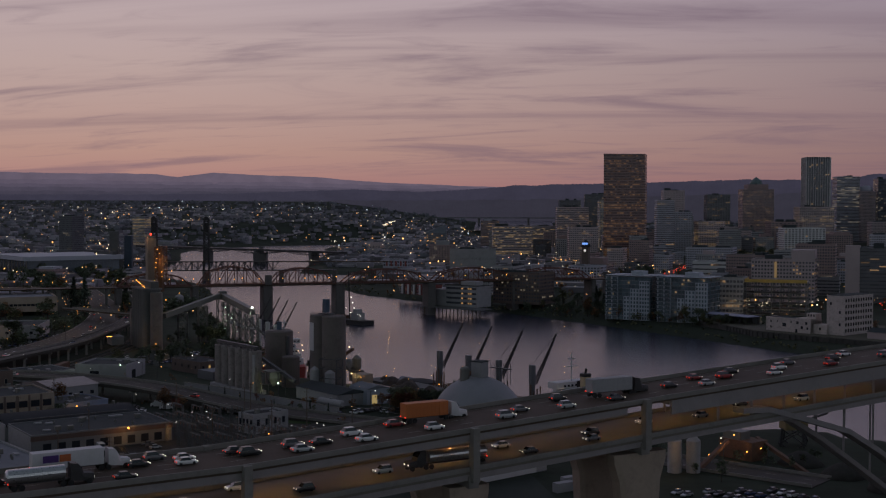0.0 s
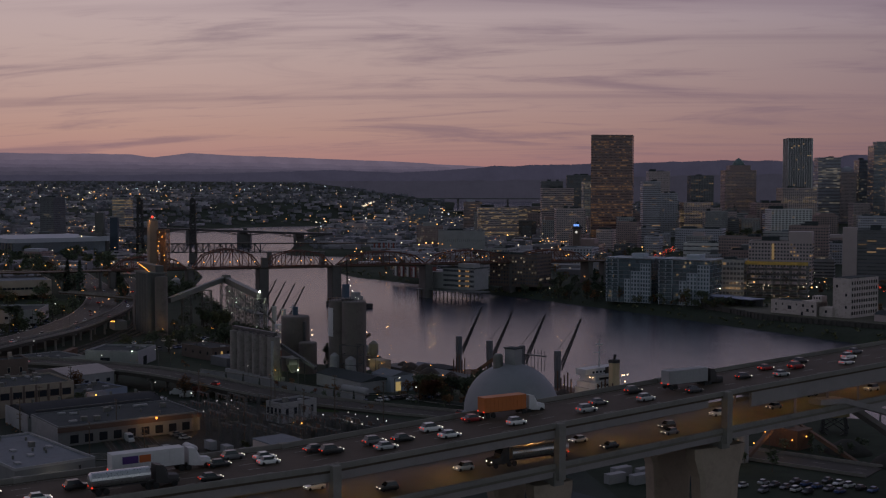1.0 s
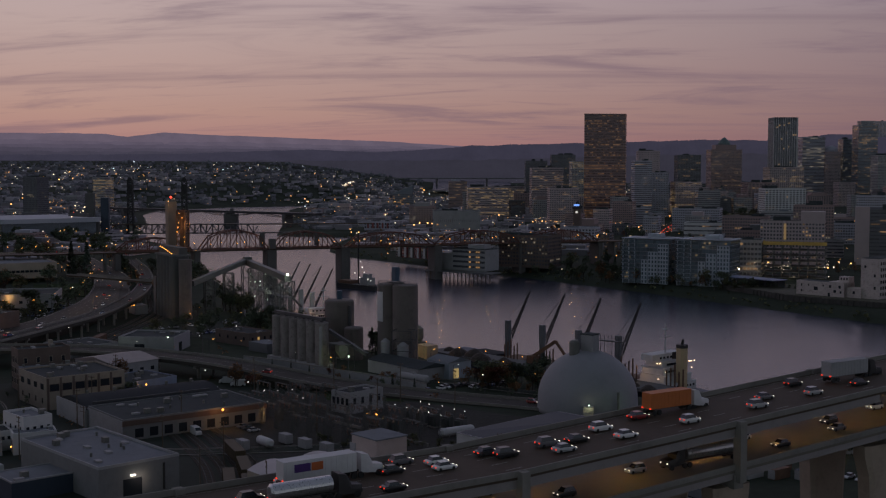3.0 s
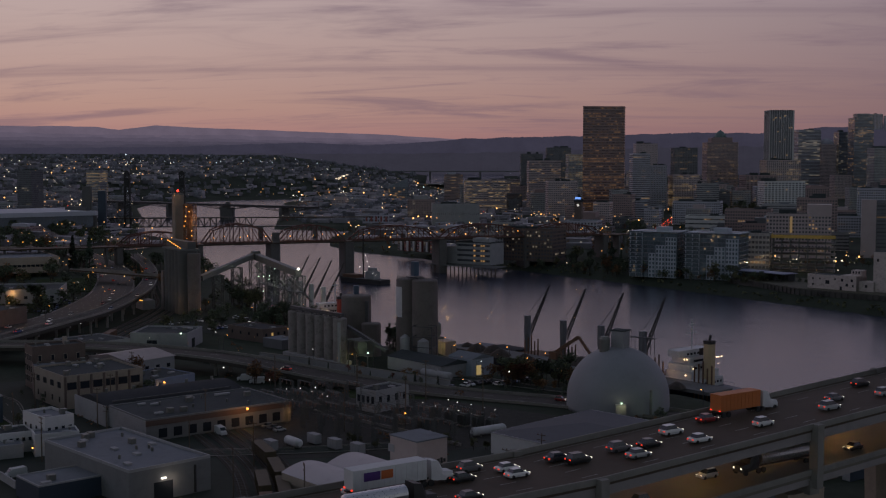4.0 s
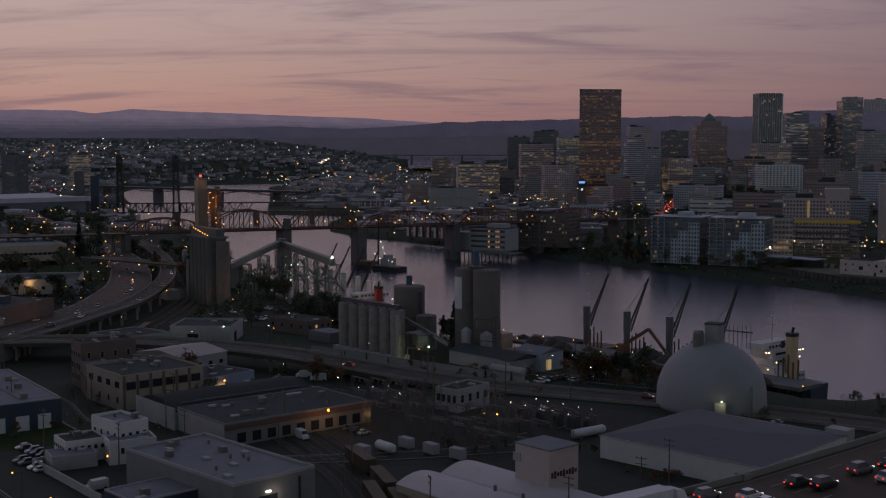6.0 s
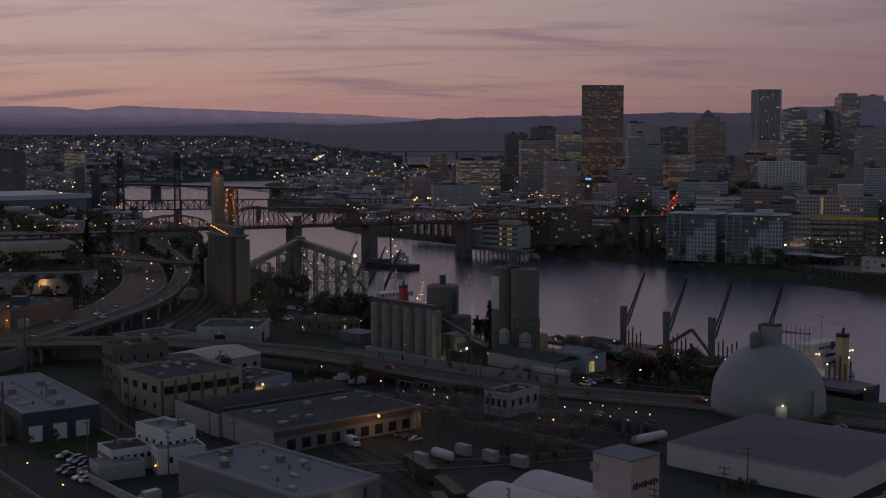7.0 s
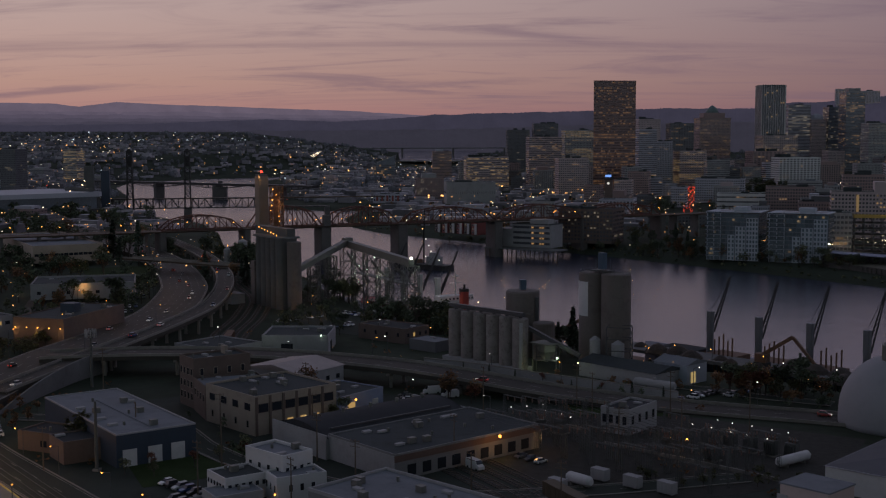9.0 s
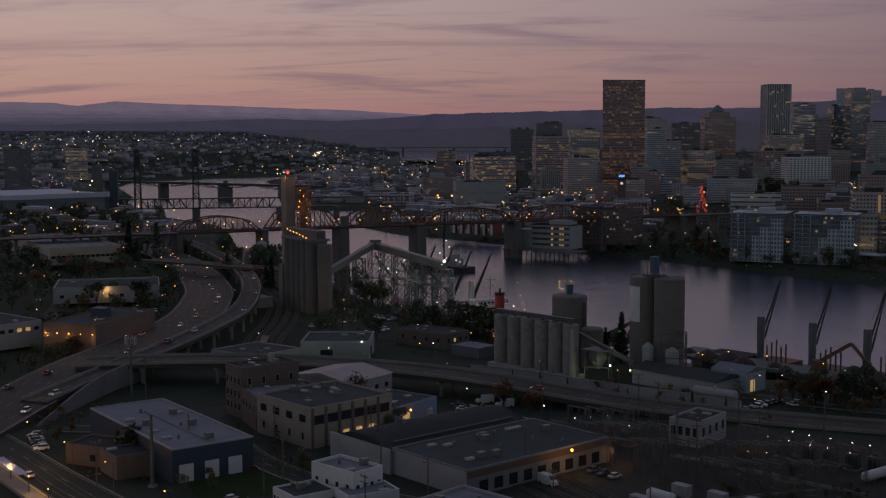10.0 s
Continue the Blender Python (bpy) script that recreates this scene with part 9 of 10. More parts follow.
def leaf_cloud(mesh, rnd, spots, size):
    for x, y, z in spots:
        s = size * rnd.uniform(0.6, 1.3)
        a, b = rnd.uniform(0, math.pi), rnd.uniform(-0.7, 0.7)
        d1 = Vector((math.cos(a) * math.cos(b), math.sin(a) * math.cos(b), math.sin(b))) * s
        d2 = Vector((-math.sin(a), math.cos(a), rnd.uniform(-0.5, 0.5))).normalized() * s * 0.8
        d3 = d1.cross(d2).normalized() * s * 0.5
        c = Vector((x, y, z))
        mesh.add([c - d1, c - d2 * 0.7 + d3, c + d1, c + d2, c - d3 * 0.8], [(0, 1, 2, 3), (0, 4, 2, 1), (2, 4, 0, 3)])


def broadleaf(seed, h, leaf, sparse=1.0):
    rnd = random.Random(seed)
    t = thing("tree", "broadleaf tree", "tree", Matrix.Translation((0, 0, -300)), "trees")
    wood = Mesh().tube((0, 0, -0.5), (0.1, 0, h * 0.35), h * 0.028, h * 0.02, 8)
    tips = []
    for k in range(7):
        a = 2 * math.pi * k / 7 + rnd.uniform(-0.4, 0.4)
        r = h * rnd.uniform(0.14, 0.28)
        z0, z1 = h * rnd.uniform(0.25, 0.4), h * rnd.uniform(0.5, 0.86)
        tip = (r * math.cos(a), r * math.sin(a), z1)
        wood.tube((0.1, 0, z0), tip, h * 0.013, h * 0.004, 5)
        tips.append((*tip, h * rnd.uniform(0.13, 0.2)))
    tips.append((0, 0, h * 0.84, h * 0.17))
    part("trunk", wood, BARK, t)
    spots = []
    for x, y, z, r in tips:
        for _ in range(int(34 * sparse)):
            v = Vector((rnd.gauss(0, 1), rnd.gauss(0, 1), rnd.gauss(0, 0.8))).normalized() * r * rnd.uniform(0.45, 1.1)
            spots.append((x + v.x, y + v.y, z + v.z))
    m = Mesh()
    leaf_cloud(m, rnd, spots, h * 0.05)
    part("crown", m, leaf, t, kind="stuff")
    return t


def conifer(seed, h):
    rnd = random.Random(seed)
    t = thing("fir_tree", "tall dark fir tree", "tree", Matrix.Translation((0, 0, -300)), "trees")
    part("trunk", Mesh().tube((0, 0, -0.5), (0, 0, h * 0.96), h * 0.02, 0.03, 8), BARK, t)
    spots = []
    for k in range(260):
        u = rnd.random() ** 0.8
        r = h * 0.17 * (1 - u) * rnd.uniform(0.3, 1.1) + 0.1
        a = rnd.uniform(0, 2 * math.pi)
        spots.append((r * math.cos(a), r * math.sin(a), h * (0.08 + 0.9 * u) - r * 0.25))
    m = Mesh()
    leaf_cloud(m, rnd, spots, h * 0.045)
    part("crown", m, LEAF[4], t, kind="stuff")
    return t


def bare(seed, h):
    rnd = random.Random(seed)
    t = thing("bare_tree", "leafless tree with fine grey branches", "tree", Matrix.Translation((0, 0, -300)), "trees")
    m = Mesh().tube((0, 0, -0.5), (0, 0, h * 0.3), h * 0.025, h * 0.018, 7)

    def grow(p, d, l, r, n):
        q = p + d * l
        m.tube(p, q, r, r * 0.6, 4, False)
        if n:
            for _ in range(3):
                e = (d + Vector((rnd.uniform(-.7, .7), rnd.uniform(-.7, .7), rnd.uniform(-.1, .5)))).normalized()
                grow(q, e, l * 0.72, r * 0.55, n - 1)
    for k in range(4):
        a = 2 * math.pi * k / 4 + rnd.uniform(-0.3, 0.3)
        grow(Vector((0, 0, h * 0.26)), Vector((math.cos(a) * 0.6, math.sin(a) * 0.6, 0.9)).normalized(), h * 0.26, h * 0.012, 3)
    part("branches", m, BARK, t)
    return t


TREES = []
for i in range(4):
    for sd, h in ((1, 9.0), (2, 12.0)):
        TREES.append((broadleaf(10 * i + sd, h, LEAF[i], 1.0 if i != 1 else 0.8), i, [0]))
FIRS = [(conifer(70, 14), 4, [0]), (conifer(71, 11), 4, [0])]
BARES = [(bare(80, 8), 5, [0]), (bare(81, 10), 5, [0])]


def plant(model, x, y, size, rnd, where):
    ob, kind_, used = model
    z = float(ground_height(np.array([x]), np.array([y]))[0])
    m = pose(x, y, max(z, 0.2), 0, 0, rnd.uniform(0, 360)) @ Matrix.Diagonal((size, size, size * rnd.uniform(0.9, 1.15), 1))
    if not used[0]:
        used[0] = 1
        ob.matrix_basis = m
        t = ob
    else:
        t = copy_thing(ob, m)
        t.matrix_basis = m
    word = "tall dark fir tree" if kind_ == 4 else "leafless grey tree" if kind_ == 5 else f"{LEAF_WORDS[kind_]} tree"
    tagged(t, f"{word} {where}")


ROADSIDE = [(p, half) for pts, half in ((FREEWAY, 14), (RAMP, 6.5), (VIADUCT, 9), (STREET, 8)) for p in smooth_path(pts, 6)]


def grove(n, x0, y0, x1, y1, width, kinds, size, seed, where, line=True):
    """Trees scattered along a line or over a patch."""
    rnd = random.Random(seed)
    pool = [m for m in TREES + FIRS + BARES if m[1] in kinds]
    for k in range(n):
        u = rnd.random()
        x, y = x0 + (x1 - x0) * u + rnd.uniform(-width, width), y0 + (y1 - y0) * u + rnd.uniform(-width, width)
        if float(river_distance(np.array([x]), np.array([y]))[0]) < 3 or any(math.hypot(x - p.x, y - p.y) < half for p, half in ROADSIDE):
            continue
        plant(rnd.choice(pool), x, y, rnd.uniform(*size), rnd, where)


grove(40, -20, -610, -330, -402, 10, (0, 2, 2, 1), (0.7, 1.2), 1, "on the west bank above the river")
grove(10, -330, -424, -420, -396, 5, (0, 1), (0.35, 0.6), 2, "on the bank by the mill")
grove(14, -90, -590, -230, -520, 14, (2, 4, 0), (0.9, 1.4), 3, "in the park below the bridge")
grove(18, -222, -1316, -292, -1334, 22, (2, 2, 0), (1.5, 2.3), 4, "in a city park")
grove(17, -280, -560, -420, -540, 20, (1, 0, 1), (0.5, 0.9), 5, "along a city street")
grove(16, 10, -170, 75, -235, 10, (2, 0, 4, 1), (0.9, 1.4), 6, "on the slope beside the freeway")
grove(20, 45, -60, 150, -220, 22, (2, 0, 2, 1), (0.8, 1.4), 7, "round the car parks east of the freeway")
grove(14, 120, -250, 300, -480, 40, (2, 0, 1), (1.0, 1.6), 8, "on the rise east of the river")
grove(14, 130, -330, 60, -300, 12, (2, 0), (0.7, 1.2), 9, "on the bank by the truss bridge")
grove(10, -52, -120, -60, -160, 8, (2, 0), (0.7, 1.1), 10, "below the conveyor")
grove(9, -110, -75, -140, -52, 9, (2, 0, 2), (1.1, 1.5), 11, "on the bank behind the silos")
grove(6, -186, -22, -200, -16, 5, (4, 2), (0.7, 1.1), 12, "between the silos")
grove(12, -252, 36, -286, 46, 6, (2, 1, 0), (0.5, 0.8), 13, "beside the car park near the dome")
grove(5, -276, 24, -298, 40, 5, (4, 4, 2), (0.7, 1.0), 14, "behind the dome")
grove(6, -318, 92, -336, 80, 5, (2, 4, 0), (0.5, 0.9), 15, "in front of the dome")
grove(6, -340, 62, -372, 44, 6, (5, 5, 2), (0.4, 0.6), 16, "on the bank below the bridge")
rnd = random.Random(17)
for k, p in enumerate(MW[1:-1:2]):
    plant(rnd.choice((FIRS[1], FIRS[0], TREES[6])), p.x - 0.6, p.y + 2.2, rnd.uniform(0.22, 0.36), rnd, "in a row along the white wall")
grove(4, -170, 72, -186, 76, 3, (3, 1), (0.5, 0.8), 18, "by the viaduct's end")
grove(6, -90, 156, -106, 150, 4, (5, 5, 3, 0), (0.6, 0.9), 19, "behind the brick shop")
grove(4, -70, 168, -108, 190, 2, (1, 1), (0.4, 0.6), 20, "along the lit street")
grove(4, -128, 82, -132, 74, 2.5, (1, 0), (0.5, 0.8), 21, "beside the gabled hall")
grove(4, -146, 112, -150, 108, 1.5, (2, 0), (0.5, 0.7), 22, "at the corner of the works")
grove(6, -282, 132, -312, 150, 3, (1, 3, 0), (0.3, 0.45), 23, "along the wide hall")
grove(14, -15, 60, 30, -40, 12, (2, 0, 1), (0.5, 0.9), 24, "beside the offices")
grove(9, -70, -30, -100, -46, 8, (0, 2), (0.5, 0.8), 25, "by the small brick house")
grove(9, 20, 100, 60, 40, 14, (1, 0, 2), (0.6, 1.0), 26, "above the freeway")
grove(16, 300, -520, 640, -900, 60, (2, 0), (1.1, 1.8), 27, "on the east side hill")
grove(8, -136, 148, -126, 172, 8, (0, 3), (0.3, 0.5), 28, "on the vacant lot")
grove(11, -252, 38, -276, 60, 2.5, (1, 3), (0.45, 0.7), 41, "in a row beside the car park")
grove(9, -282, -2, -300, -16, 4, (4,), (0.6, 0.95), 42, "on the quay behind the dome")
grove(3, -306, 2, -314, 8, 2, (4,), (0.5, 0.8), 43, "on the quay by the ship")
grove(16, 110, -240, 200, -390, 16, (4, 4, 2), (1.3, 2.0), 44, "on the slope above the freeway")
grove(9, -32, -172, -80, -142, 8, (2, 0), (1.2, 1.6), 45, "on the bank below the elevator")
for m, x, y, s in ((FIRS[0], -196.5, -10, 1.25), (FIRS[1], -190, -16, 1.0), (FIRS[0], -204, -12, 0.8)):
    plant(m, x, y, s, random.Random(int(x)), "between the silos")

# tree cover too dense to count: crowns of leaf clumps on short trunks, clear of roads, walls and water
FOOT = []
for o in bpy.data.objects:
    if o.name.split(".")[0] in ("wall", "core", "shell", "silo") and o.parent and o.type == "MESH":
        c = [v.co for v in o.data.vertices]
        FOOT.append((o.parent.matrix_world.inverted(), min(p.x for p in c) - 2, max(p.x for p in c) + 2, min(p.y for p in c) - 2, max(p.y for p in c) + 2))
LANES = []
for pts, half in ((FREEWAY, 15), (RAMP, 7), (VIADUCT, 10), (STREET, 9), (TR0, 10)):
    LANES += [(p.x, p.y, half) for p in smooth_path(pts, 6)]
LANES = np.array(LANES)


def clear_of_all(x, y):
    if np.any(np.hypot(LANES[:, 0] - x, LANES[:, 1] - y) < LANES[:, 2]):
        return False
    for inv, x0, x1, y0, y1 in FOOT:
        p = inv @ Vector((x, y, 0))
        if x0 < p.x < x1 and y0 < p.y < y1:
            return False
    return float(river_distance(np.array([x]), np.array([y]))[0]) > 4


def tree_cover(name, label, leaf, jobs, seed):
    """jobs: count, two ends of a strip, half width, smallest and largest height."""
    rnd = random.Random(seed)
    m, w = Mesh(), Mesh()
    for count, x0, y0, x1, y1, half, h0, h1 in jobs:
        for _ in range(count):
            u = rnd.random()
            x, y = x0 + (x1 - x0) * u + rnd.uniform(-half, half), y0 + (y1 - y0) * u + rnd.uniform(-half, half)
            if not clear_of_all(x, y):
                continue
            g = float(ground_height(np.array([x]), np.array([y]))[0])
            h = rnd.uniform(h0, h1)
            w.tube((x, y, g - 0.3), (x, y, g + h * 0.6), h * 0.025, h * 0.012, 5)
            spots = []
            for k in range(6):
                a, r = rnd.uniform(0, 6.28), h * rnd.uniform(0.0, 0.26)
                cx, cy, cz, cr = x + r * math.cos(a), y + r * math.sin(a), g + h * rnd.uniform(0.35, 0.85), h * rnd.uniform(0.14, 0.24)
                for _ in range(15):
                    v = Vector((rnd.gauss(0, 1), rnd.gauss(0, 1), rnd.gauss(0, 0.8))).normalized() * cr * rnd.uniform(0.4, 1.1)
                    spots.append((cx + v.x, cy + v.y, cz + v.z))
            leaf_cloud(m, rnd, spots, h * 0.075)
    t = thing(name, label, "trees", kind="stuff", mesh=m, material=leaf)
    part("trunks", w, BARK, t, kind="stuff")


tree_cover("tree_cover", "dense dark green trees on the banks and slopes", LEAF[2],
           [(110, 30, -640, -330, -418, 13, 5, 10), (70, -330, -420, -440, -392, 8, 2, 4.5), (95, 60, 0, 330, -420, 48, 7, 15), (34, 30, -60, 80, -200, 16, 6, 12), (120, 280, -420, 640, -900, 60, 9, 18),
            (90, 160, -330, 60, -290, 22, 8, 15), (40, -106, -80, -146, -50, 14, 6, 11), (30, -200, 52, -300, 60, 6, 2, 4), (26, -255, 34, -300, 40, 8, 2.5, 5), (60, -30, 120, 70, 30, 20, 4, 9), (26, -60, -60, -90, -110, 14, 4, 8),
            (60, 380, -560, 520, -700, 40, 8, 14), (70, -50, -980, -420, -1060, 60, 8, 14), (30, -128, 92, -120, 152, 18, 2, 4), (50, -340, 60, -420, 120, 22, 3, 7)], 31)
tree_cover("autumn_cover", "autumn-brown street trees among the blocks", LEAF[1],
           [(120, -520, -560, 160, -780, 60, 5, 9), (120, -520, -1200, 240, -900, 120, 6, 10), (36, 60, 0, 330, -400, 50, 4, 8), (40, 20, -620, -330, -420, 14, 4, 8), (30, -120, 150, -40, 120, 14, 3, 5), (20, -200, 40, -290, 44, 8, 2.5, 4.5), (16, -330, 88, -290, 140, 12, 2.5, 4.5), (60, -294, 163, -332, 131, 1.6, 1.6, 3.0)], 32)
tree_cover("olive_cover", "olive-green trees along streets and yards", LEAF[0],
           [(60, 50, 20, 340, -430, 55, 4, 9), (80, 30, -640, -320, -418, 14, 4, 9), (80, 260, -420, 700, -880, 70, 7, 13), (110, -500, -620, 200, -1100, 120, 5, 9), (30, -240, 150, -300, 138, 6, 2, 4), (40, -10, 60, 40, -60, 12, 4, 8)], 33)

# woods and shrubs too many to count: leaf clumps on the far slopes and along the banks
rnd = random.Random(77)
m = Mesh()
spots = []
for _ in range(6500):
    a, dist = radians(rnd.uniform(-8, 44)), rnd.uniform(1400, 4420)
    x, y = -340 + dist * math.sin(a), 440 - dist * math.cos(a)
    if dist > 3300 and abs(math.degrees(a) - 16.8) < 2.4:
        continue
    if x * 0.62 + y < -560 and dist < 2900 and -700 < x < 330:
        continue
    spots.append((x, y, dist))
SX, SY = np.array([p[0] for p in spots]), np.array([p[1] for p in spots])
RD, GH = river_distance(SX, SY), ground_height(SX, SY)
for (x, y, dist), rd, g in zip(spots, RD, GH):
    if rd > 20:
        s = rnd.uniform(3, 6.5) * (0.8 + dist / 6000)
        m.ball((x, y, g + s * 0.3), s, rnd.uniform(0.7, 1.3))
# blue distance haze is mixed into this pale leaf colour
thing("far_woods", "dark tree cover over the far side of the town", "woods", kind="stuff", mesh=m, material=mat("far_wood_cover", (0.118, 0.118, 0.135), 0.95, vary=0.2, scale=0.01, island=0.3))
m = Mesh()
for bank in (EAST_BANK[5:18], WEST_BANK[3:16]):
    for a, b in zip(bank, bank[1:]):
        n = int(math.hypot(b[0] - a[0], b[1] - a[1]) / 1.6)
        for _ in range(n):
            u, o = rnd.random(), rnd.gauss(0, 5)
            x, y = a[0] + (b[0] - a[0]) * u + o, a[1] + (b[1] - a[1]) * u + o
            g = float(ground_height(np.array([x]), np.array([y]))[0])
            if g > 1.2:
                leaf_cloud(m, rnd, [(x + rnd.uniform(-1, 1), y + rnd.uniform(-1, 1), g + rnd.uniform(0.2, 1.6)) for _ in range(4)], 1.1)
thing("bank_scrub", "dark scrub along both river banks", "scrub", kind="stuff", mesh=m, material=LEAF[0])
m = Mesh()
for k in range(420):
    x, y = rnd.uniform(-330, 30), rnd.uniform(-60, 230)
    near = [p for p in ((-47, 90), (-160, 40), (-230, 76), (-140, 150), (-100, 150), (-290, 40), (-310, 150), (-70, -10), (-130, -20), (10, 40), (-255, 140)) if math.hypot(p[0] - x, p[1] - y) < 22]
    if near and free_spot(x, y, -20):
        leaf_cloud(m, rnd, [(x + rnd.uniform(-1.2, 1.2), y + rnd.uniform(-1.2, 1.2), 12.2 + rnd.uniform(0, 1.2)) for _ in range(5)], 0.6)
thing("yard_scrub", "weeds and low bushes at the edges of the yards", "scrub", kind="stuff", mesh=m, material=LEAF[1])

# ---- street lamps near, and the lights of the far town ----
def street_lamp(x, y, z, h=9.0, orange=True, aim=0.0):
    t = thing("street_lamp", "tall street lamp with an orange light" if orange else "tall street lamp with a white light", "lamp", pose(x, y, z, 0, 0, aim), "street lamps")
    part("pole", Mesh().tube((0, 0, 0), (0, 0, h), 0.12, 0.08, 8), STEEL, t)
    part("arm", Mesh().beam((0, 0, h), (1.8, 0, h + 0.4), 0.1), STEEL, t)
    part("head", Mesh().ball((1.9, 0, h + 0.3), 0.22, 0.7), LAMP_ORANGE if orange else LAMP_WHITE, t)


def lamps_along(path, gap, side, h, share, seed, u0=0.0, u1=1.0):
    P = smooth_path(path, 4)
    P = P[int(len(P) * u0):int(len(P) * u1)]
    rnd = random.Random(seed)
    gone = 0.0
    for a, b in zip(P, P[1:]):
        gone += (b - a).length
        if gone > gap:
            gone = rnd.uniform(-4, 4)
            d = (b - a).normalized()
            p = a + Vector((-d.y, d.x, 0)) * side
            street_lamp(p.x, p.y, p.z - 0.3, h, rnd.random() < share, math.degrees(math.atan2(d.y, d.x)) + (-90 if side > 0 else 90))


lamps_along(FREEWAY, 34, 13.5, 10, 0.85, 1, 0.0, 0.8)
lamps_along(RAMP, 55, 4.8, 8, 0.9, 2)
lamps_along(VIADUCT, 58, 7.6, 8, 0.3, 3)
lamps_along(STREET, 22, 7.2, 7, 1.0, 4)
lamps_along([(20, 60, 15), (70, 20, 15), (140, -60, 15), (240, -180, 15.5), (340, -330, 16)], 26, 6, 8, 0.9, 5)
for x, y, o in ((-72, -70, True), (-90, -82, True), (-62, -96, True), (-110, -40, False), (-97, 18, False), (-126, 10, True), (-250, 30, False), (-262, 26, True), (-272, 20, False), (-243, 34, False), (-225, 8, True), (-232, -2, True),
                (-215, -12, True), (-247, 2, True), (-266, 14, True), (-286, 28, False), (-160, 76, False), (-190, 92, False), (60, -90, True), (36, -50, False), (88, -130, False), (110, -110, True), (40, -130, True), (75, -62, True), (130, -150, True), (-140, -70, True), (-175, 28, False)):
    street_lamp(x, y, 12, 7 if o else 6, o, (x * 7 + y * 3) % 360)
for p, w in (((-70, -78, 17), 260), ((-58, -92, 17), 260), ((60, -95, 20), 400), ((92, -128, 20), 360), ((58, 26, 22), 360), ((120, -200, 24), 400), ((0, 45, 24), 420), ((28, -118, 24), 420), ((-80, 170, 18), 300), ((-250, 2, 17), 160), ((-380, 118, 20), 260), ((-24, 60, 25), 420), ((-40, 112, 23), 420), ((-16, 0, 25), 420), ((4, -80, 24), 420), ((40, -150, 24), 420), ((-75, 160, 19), 420), ((-105, 188, 19), 600), ((-222, -18, 18), 80), ((-262, 14, 18), 80), ((110, -115, 20), 420)):
    point_light("street_light", p, ORANGE, w)

# west bank and city street lamps, as many small heads
rnd = random.Random(90)


def bulbs(name, label, material, count, spot, size):
    m = Mesh()
    made = 0
    while made < count:
        x, y, up = spot(rnd)
        if float(river_distance(np.array([x]), np.array([y]))[0]) < 6:
            continue
        z = float(ground_height(np.array([x]), np.array([y]))[0])
        d = math.hypot(x + 340, y - 440)
        m.ball((x, y, z + up), size * (0.5 + d / 1500) * (0.4 + 1.25 * rnd.random() ** 3))
        made += 1
    thing(name, label, "lights", kind="stuff", mesh=m, material=material)


FAR_ORANGE = glow("far_orange", (1.0, 0.46, 0.14), 1.7, 0.85)
FAR_WHITE = glow("far_white", (1.0, 0.82, 0.58), 1.2, 0.85)
FAR_RED = glow("far_red", (1.0, 0.08, 0.04), 1.2, 0.6)
FAR_COOL = glow("far_cool", (0.75, 0.9, 1.0), 1.0, 0.8)


def sector(r, a0, a1, d0, d1, up=8.0, power=1.0):
    a, d = radians(r.uniform(a0, a1)), d0 + (d1 - d0) * r.random() ** power
    return -340 + d * math.sin(a), 440 - d * math.cos(a), up


bulbs("city_lights", "orange street lights of the west bank and downtown", FAR_ORANGE, 400, lambda r: (r.uniform(-540, 90), r.uniform(-1500, -470), r.uniform(3, 9)), 0.44)
bulbs("city_lights", "white street lights of the west bank and downtown", FAR_WHITE, 420, lambda r: (r.uniform(-540, 160), r.uniform(-1700, -470), r.uniform(3, 10)), 0.36)
bulbs("town_lights", "scattered orange lights of the far east side", FAR_ORANGE, 620, lambda r: sector(r, 8, 44, 1000, 3900, r.uniform(8, 15), 1.0), 0.50)
bulbs("town_lights", "scattered white lights of the far east side", FAR_WHITE, 760, lambda r: sector(r, 8, 44, 1100, 4100, r.uniform(8, 15), 0.8), 0.38)
bulbs("town_lights", "distant cool white lights in the valley", FAR_COOL, 80, lambda r: sector(r, 6, 44, 2400, 4400, 12), 0.36)
bulbs("yard_lights", "bright row of cool lights at a far rail yard", FAR_COOL, 26, lambda r: sector(r, 25.5, 34.5, 3460, 3580, 30), 0.55)
bulbs("tail_lights", "red lights scattered over the far streets", FAR_RED, 70, lambda r: sector(r, 4, 44, 900, 2600, 3), 0.34)
bulbs("east_lights", "orange and warm lights among the trees east of the freeway", FAR_ORANGE, 200, lambda r: (r.uniform(30, 420), r.uniform(-520, 40), r.uniform(3, 8)), 0.30)
bulbs("east_lights", "white lights among the trees east of the freeway", FAR_WHITE, 120, lambda r: (r.uniform(30, 420), r.uniform(-520, 40), r.uniform(3, 8)), 0.26)
bulbs("quay_lights", "lamps along the street behind the river shed and mill", FAR_WHITE, 24, lambda r: (r.uniform(-392, -300), r.uniform(-492, -452), r.uniform(10.5, 14)), 0.25)
for x, y in ((-312, -486), (-334, -488), (-358, -486), (-384, -478)):
    point_light("street_lamp_glow", (x, y, 16), (1.0, 0.72, 0.38), 700)
bulbs("bank_lights", "small lamps along the west bank park", FAR_WHITE, 40, lambda r: (lambda u: (-20 - 320 * u + r.uniform(-8, 8), -612 + 200 * u + r.uniform(-12, 4), r.uniform(3, 6)))(r.random()), 0.2)
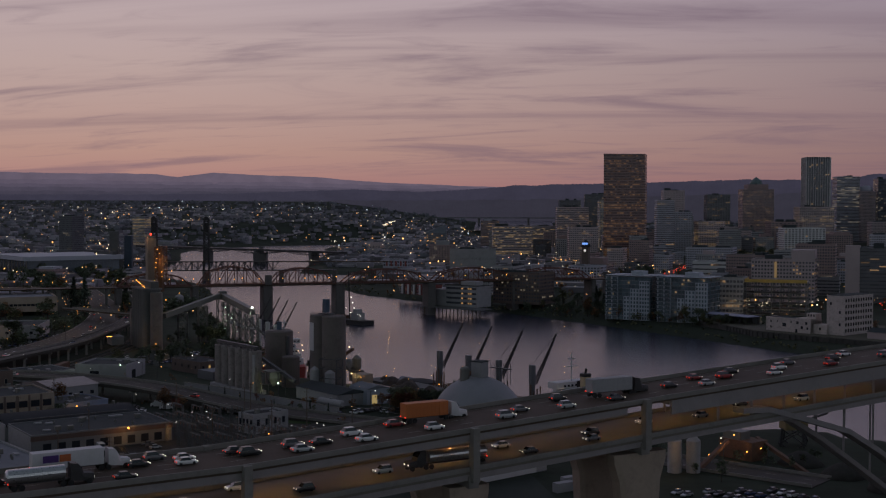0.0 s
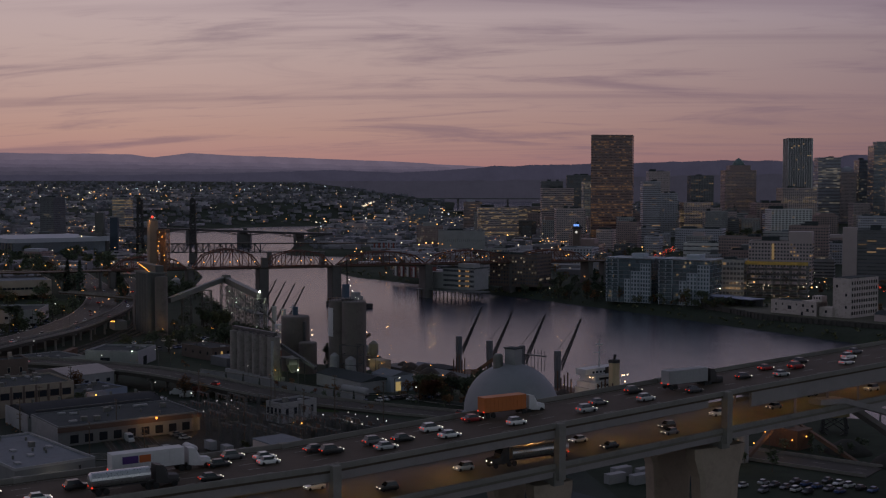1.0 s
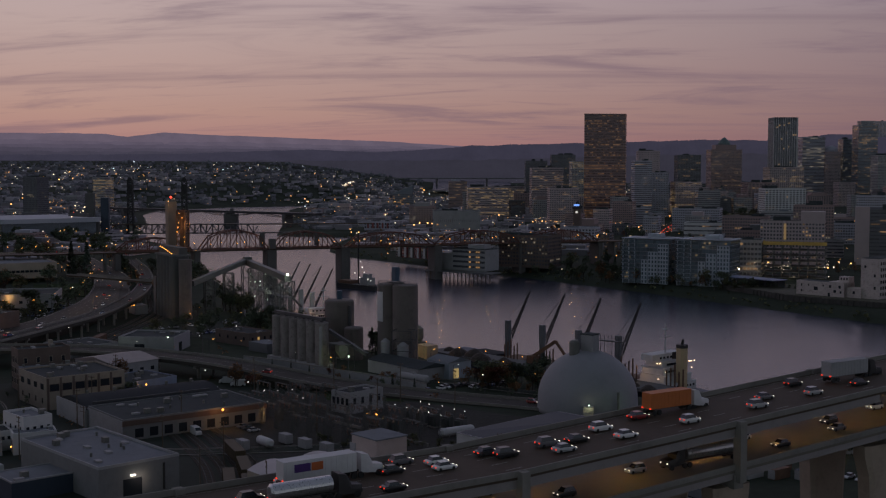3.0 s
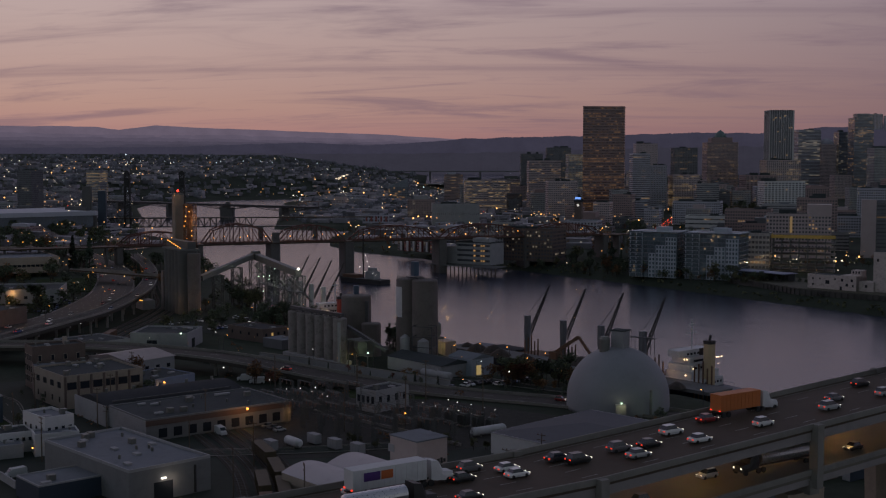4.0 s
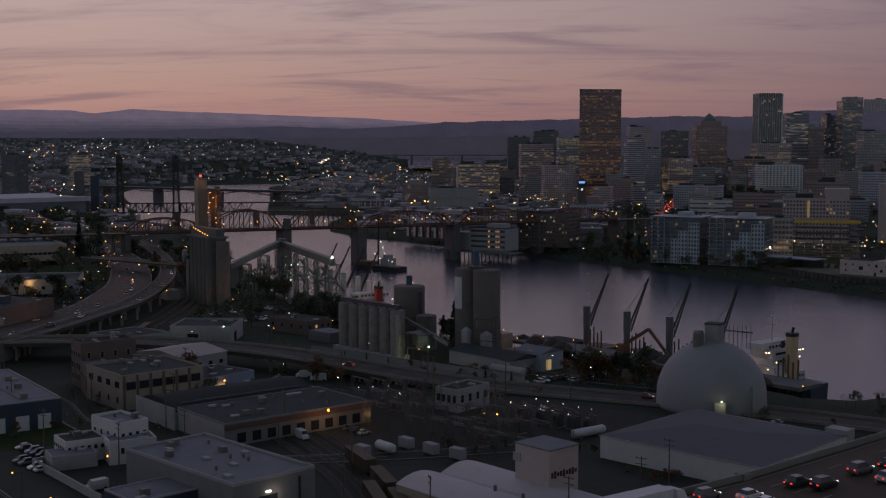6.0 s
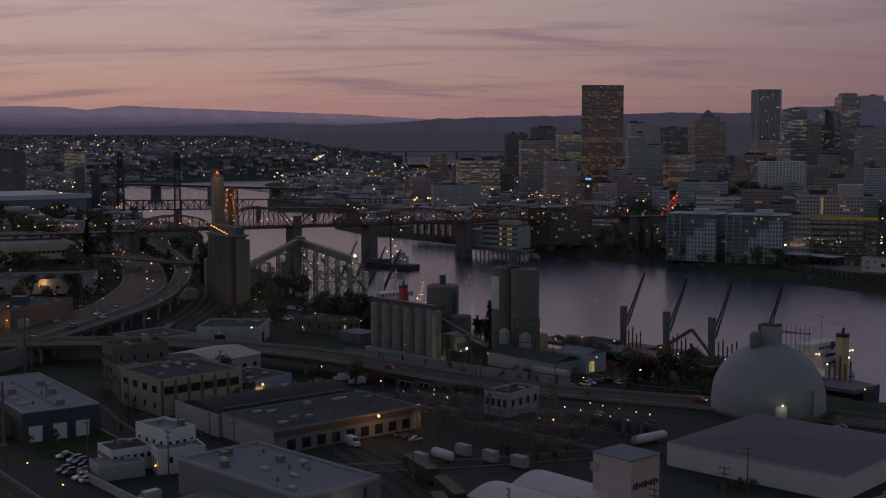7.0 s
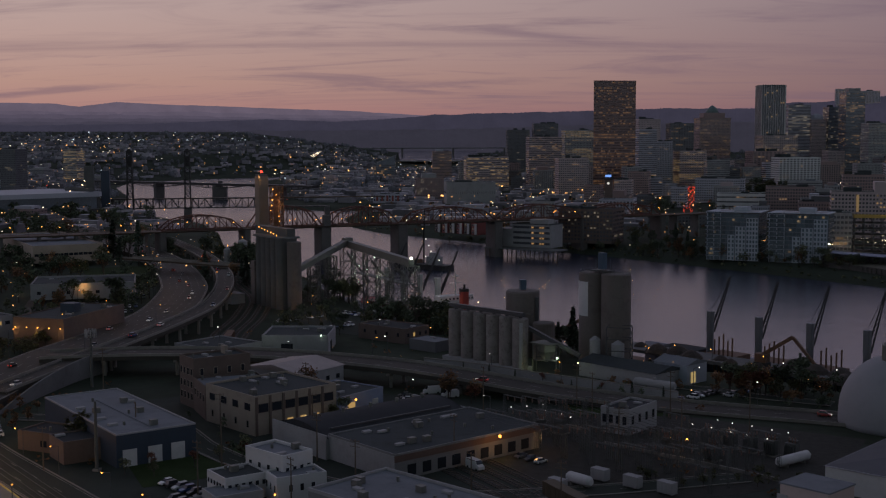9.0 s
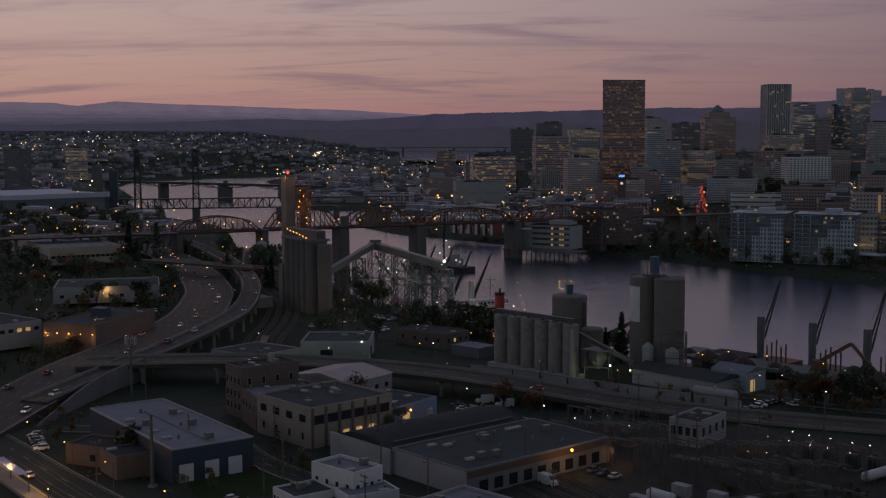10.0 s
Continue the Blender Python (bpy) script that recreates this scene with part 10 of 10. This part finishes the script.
bulbs("wharf_lights", "small orange work lamps along the east bank wharves", FAR_ORANGE, 46, lambda r: (lambda u: (-110 - 200 * u + r.uniform(-12, 12), -60 + 110 * u + r.uniform(-6, 16), r.uniform(2, 7)))(r.random()), 0.2)
bulbs("yard_lamps", "orange and yellow lamps round the silos and yards", FAR_ORANGE, 40, lambda r: (r.uniform(-300, -60), r.uniform(-20, 60), r.uniform(2.5, 6)), 0.17)
m = Mesh()
for k in range(46):
    y = -885 - 17 * k
    for s in (-1.2, 1.2):
        m.ball((-171 - 0.068 * (y + 890) + 2.6 * s + rnd.uniform(-2.5, 2.5), y, 14.8), 0.42 + 0.004 * k)
thing("tail_lights", "red tail lights of cars queueing up a long street", "lights", kind="stuff", mesh=m, material=FAR_RED)
m = Mesh()
for k in range(26):
    m.ball((-420 + 0.5 * k + rnd.uniform(-4, 4), -560 - 9 * k, 11.5), 0.36)
thing("tail_lights", "red tail lights on a street in the warehouse quarter", "lights", kind="stuff", mesh=m, material=FAR_RED)
m = Mesh()
for k in range(60):
    u = k / 59
    a, d = radians(22.9 - 0.5 * u), 3450 + 330 * u
    hx, hy = -340 + d * math.sin(a), 440 - d * math.cos(a)
    m.ball((hx + rnd.uniform(-6, 6), hy, float(ground_height(np.array([hx]), np.array([hy]))[0]) + rnd.uniform(3, 7)), 1.0 + 0.9 * u)
thing("highway_lights", "bright stream of head lights on a far hill road", "lights", kind="stuff", mesh=m, material=FAR_WHITE)

# far low town: roofs and walls too many to count
m = Mesh()
n = 0
while n < 2200:
    x, y, _ = sector(rnd, 9, 44, 1150, 4200, 0, 1.0)
    if float(river_distance(np.array([x]), np.array([y]))[0]) < 40 or not free_spot(x, y, -22) or (y < -2800 and abs(math.degrees(math.atan2(x + 340, 440 - y)) - 16.8) < 2.4):
        continue
    g = float(ground_height(np.array([x]), np.array([y]))[0])
    h = rnd.uniform(3.5, 9)
    m.box((x, y, g + h / 2), (rnd.uniform(8, 28), rnd.uniform(8, 22), h), rnd.choice((0, 0, 12)))
    n += 1
thing("far_town", "low roofs and walls of the far east side", "town", kind="stuff", mesh=m, material=mat("far_town_walls", (0.23, 0.215, 0.24), 0.85, vary=0.2, scale=0.01, island=0.6))
for m_, _, used in TREES + FIRS + BARES + [(c, 0, u) for c, u in CARS.values()]:
    if not used[0]:
        for o in [*m_.children_recursive, m_]:
            bpy.data.objects.remove(o)
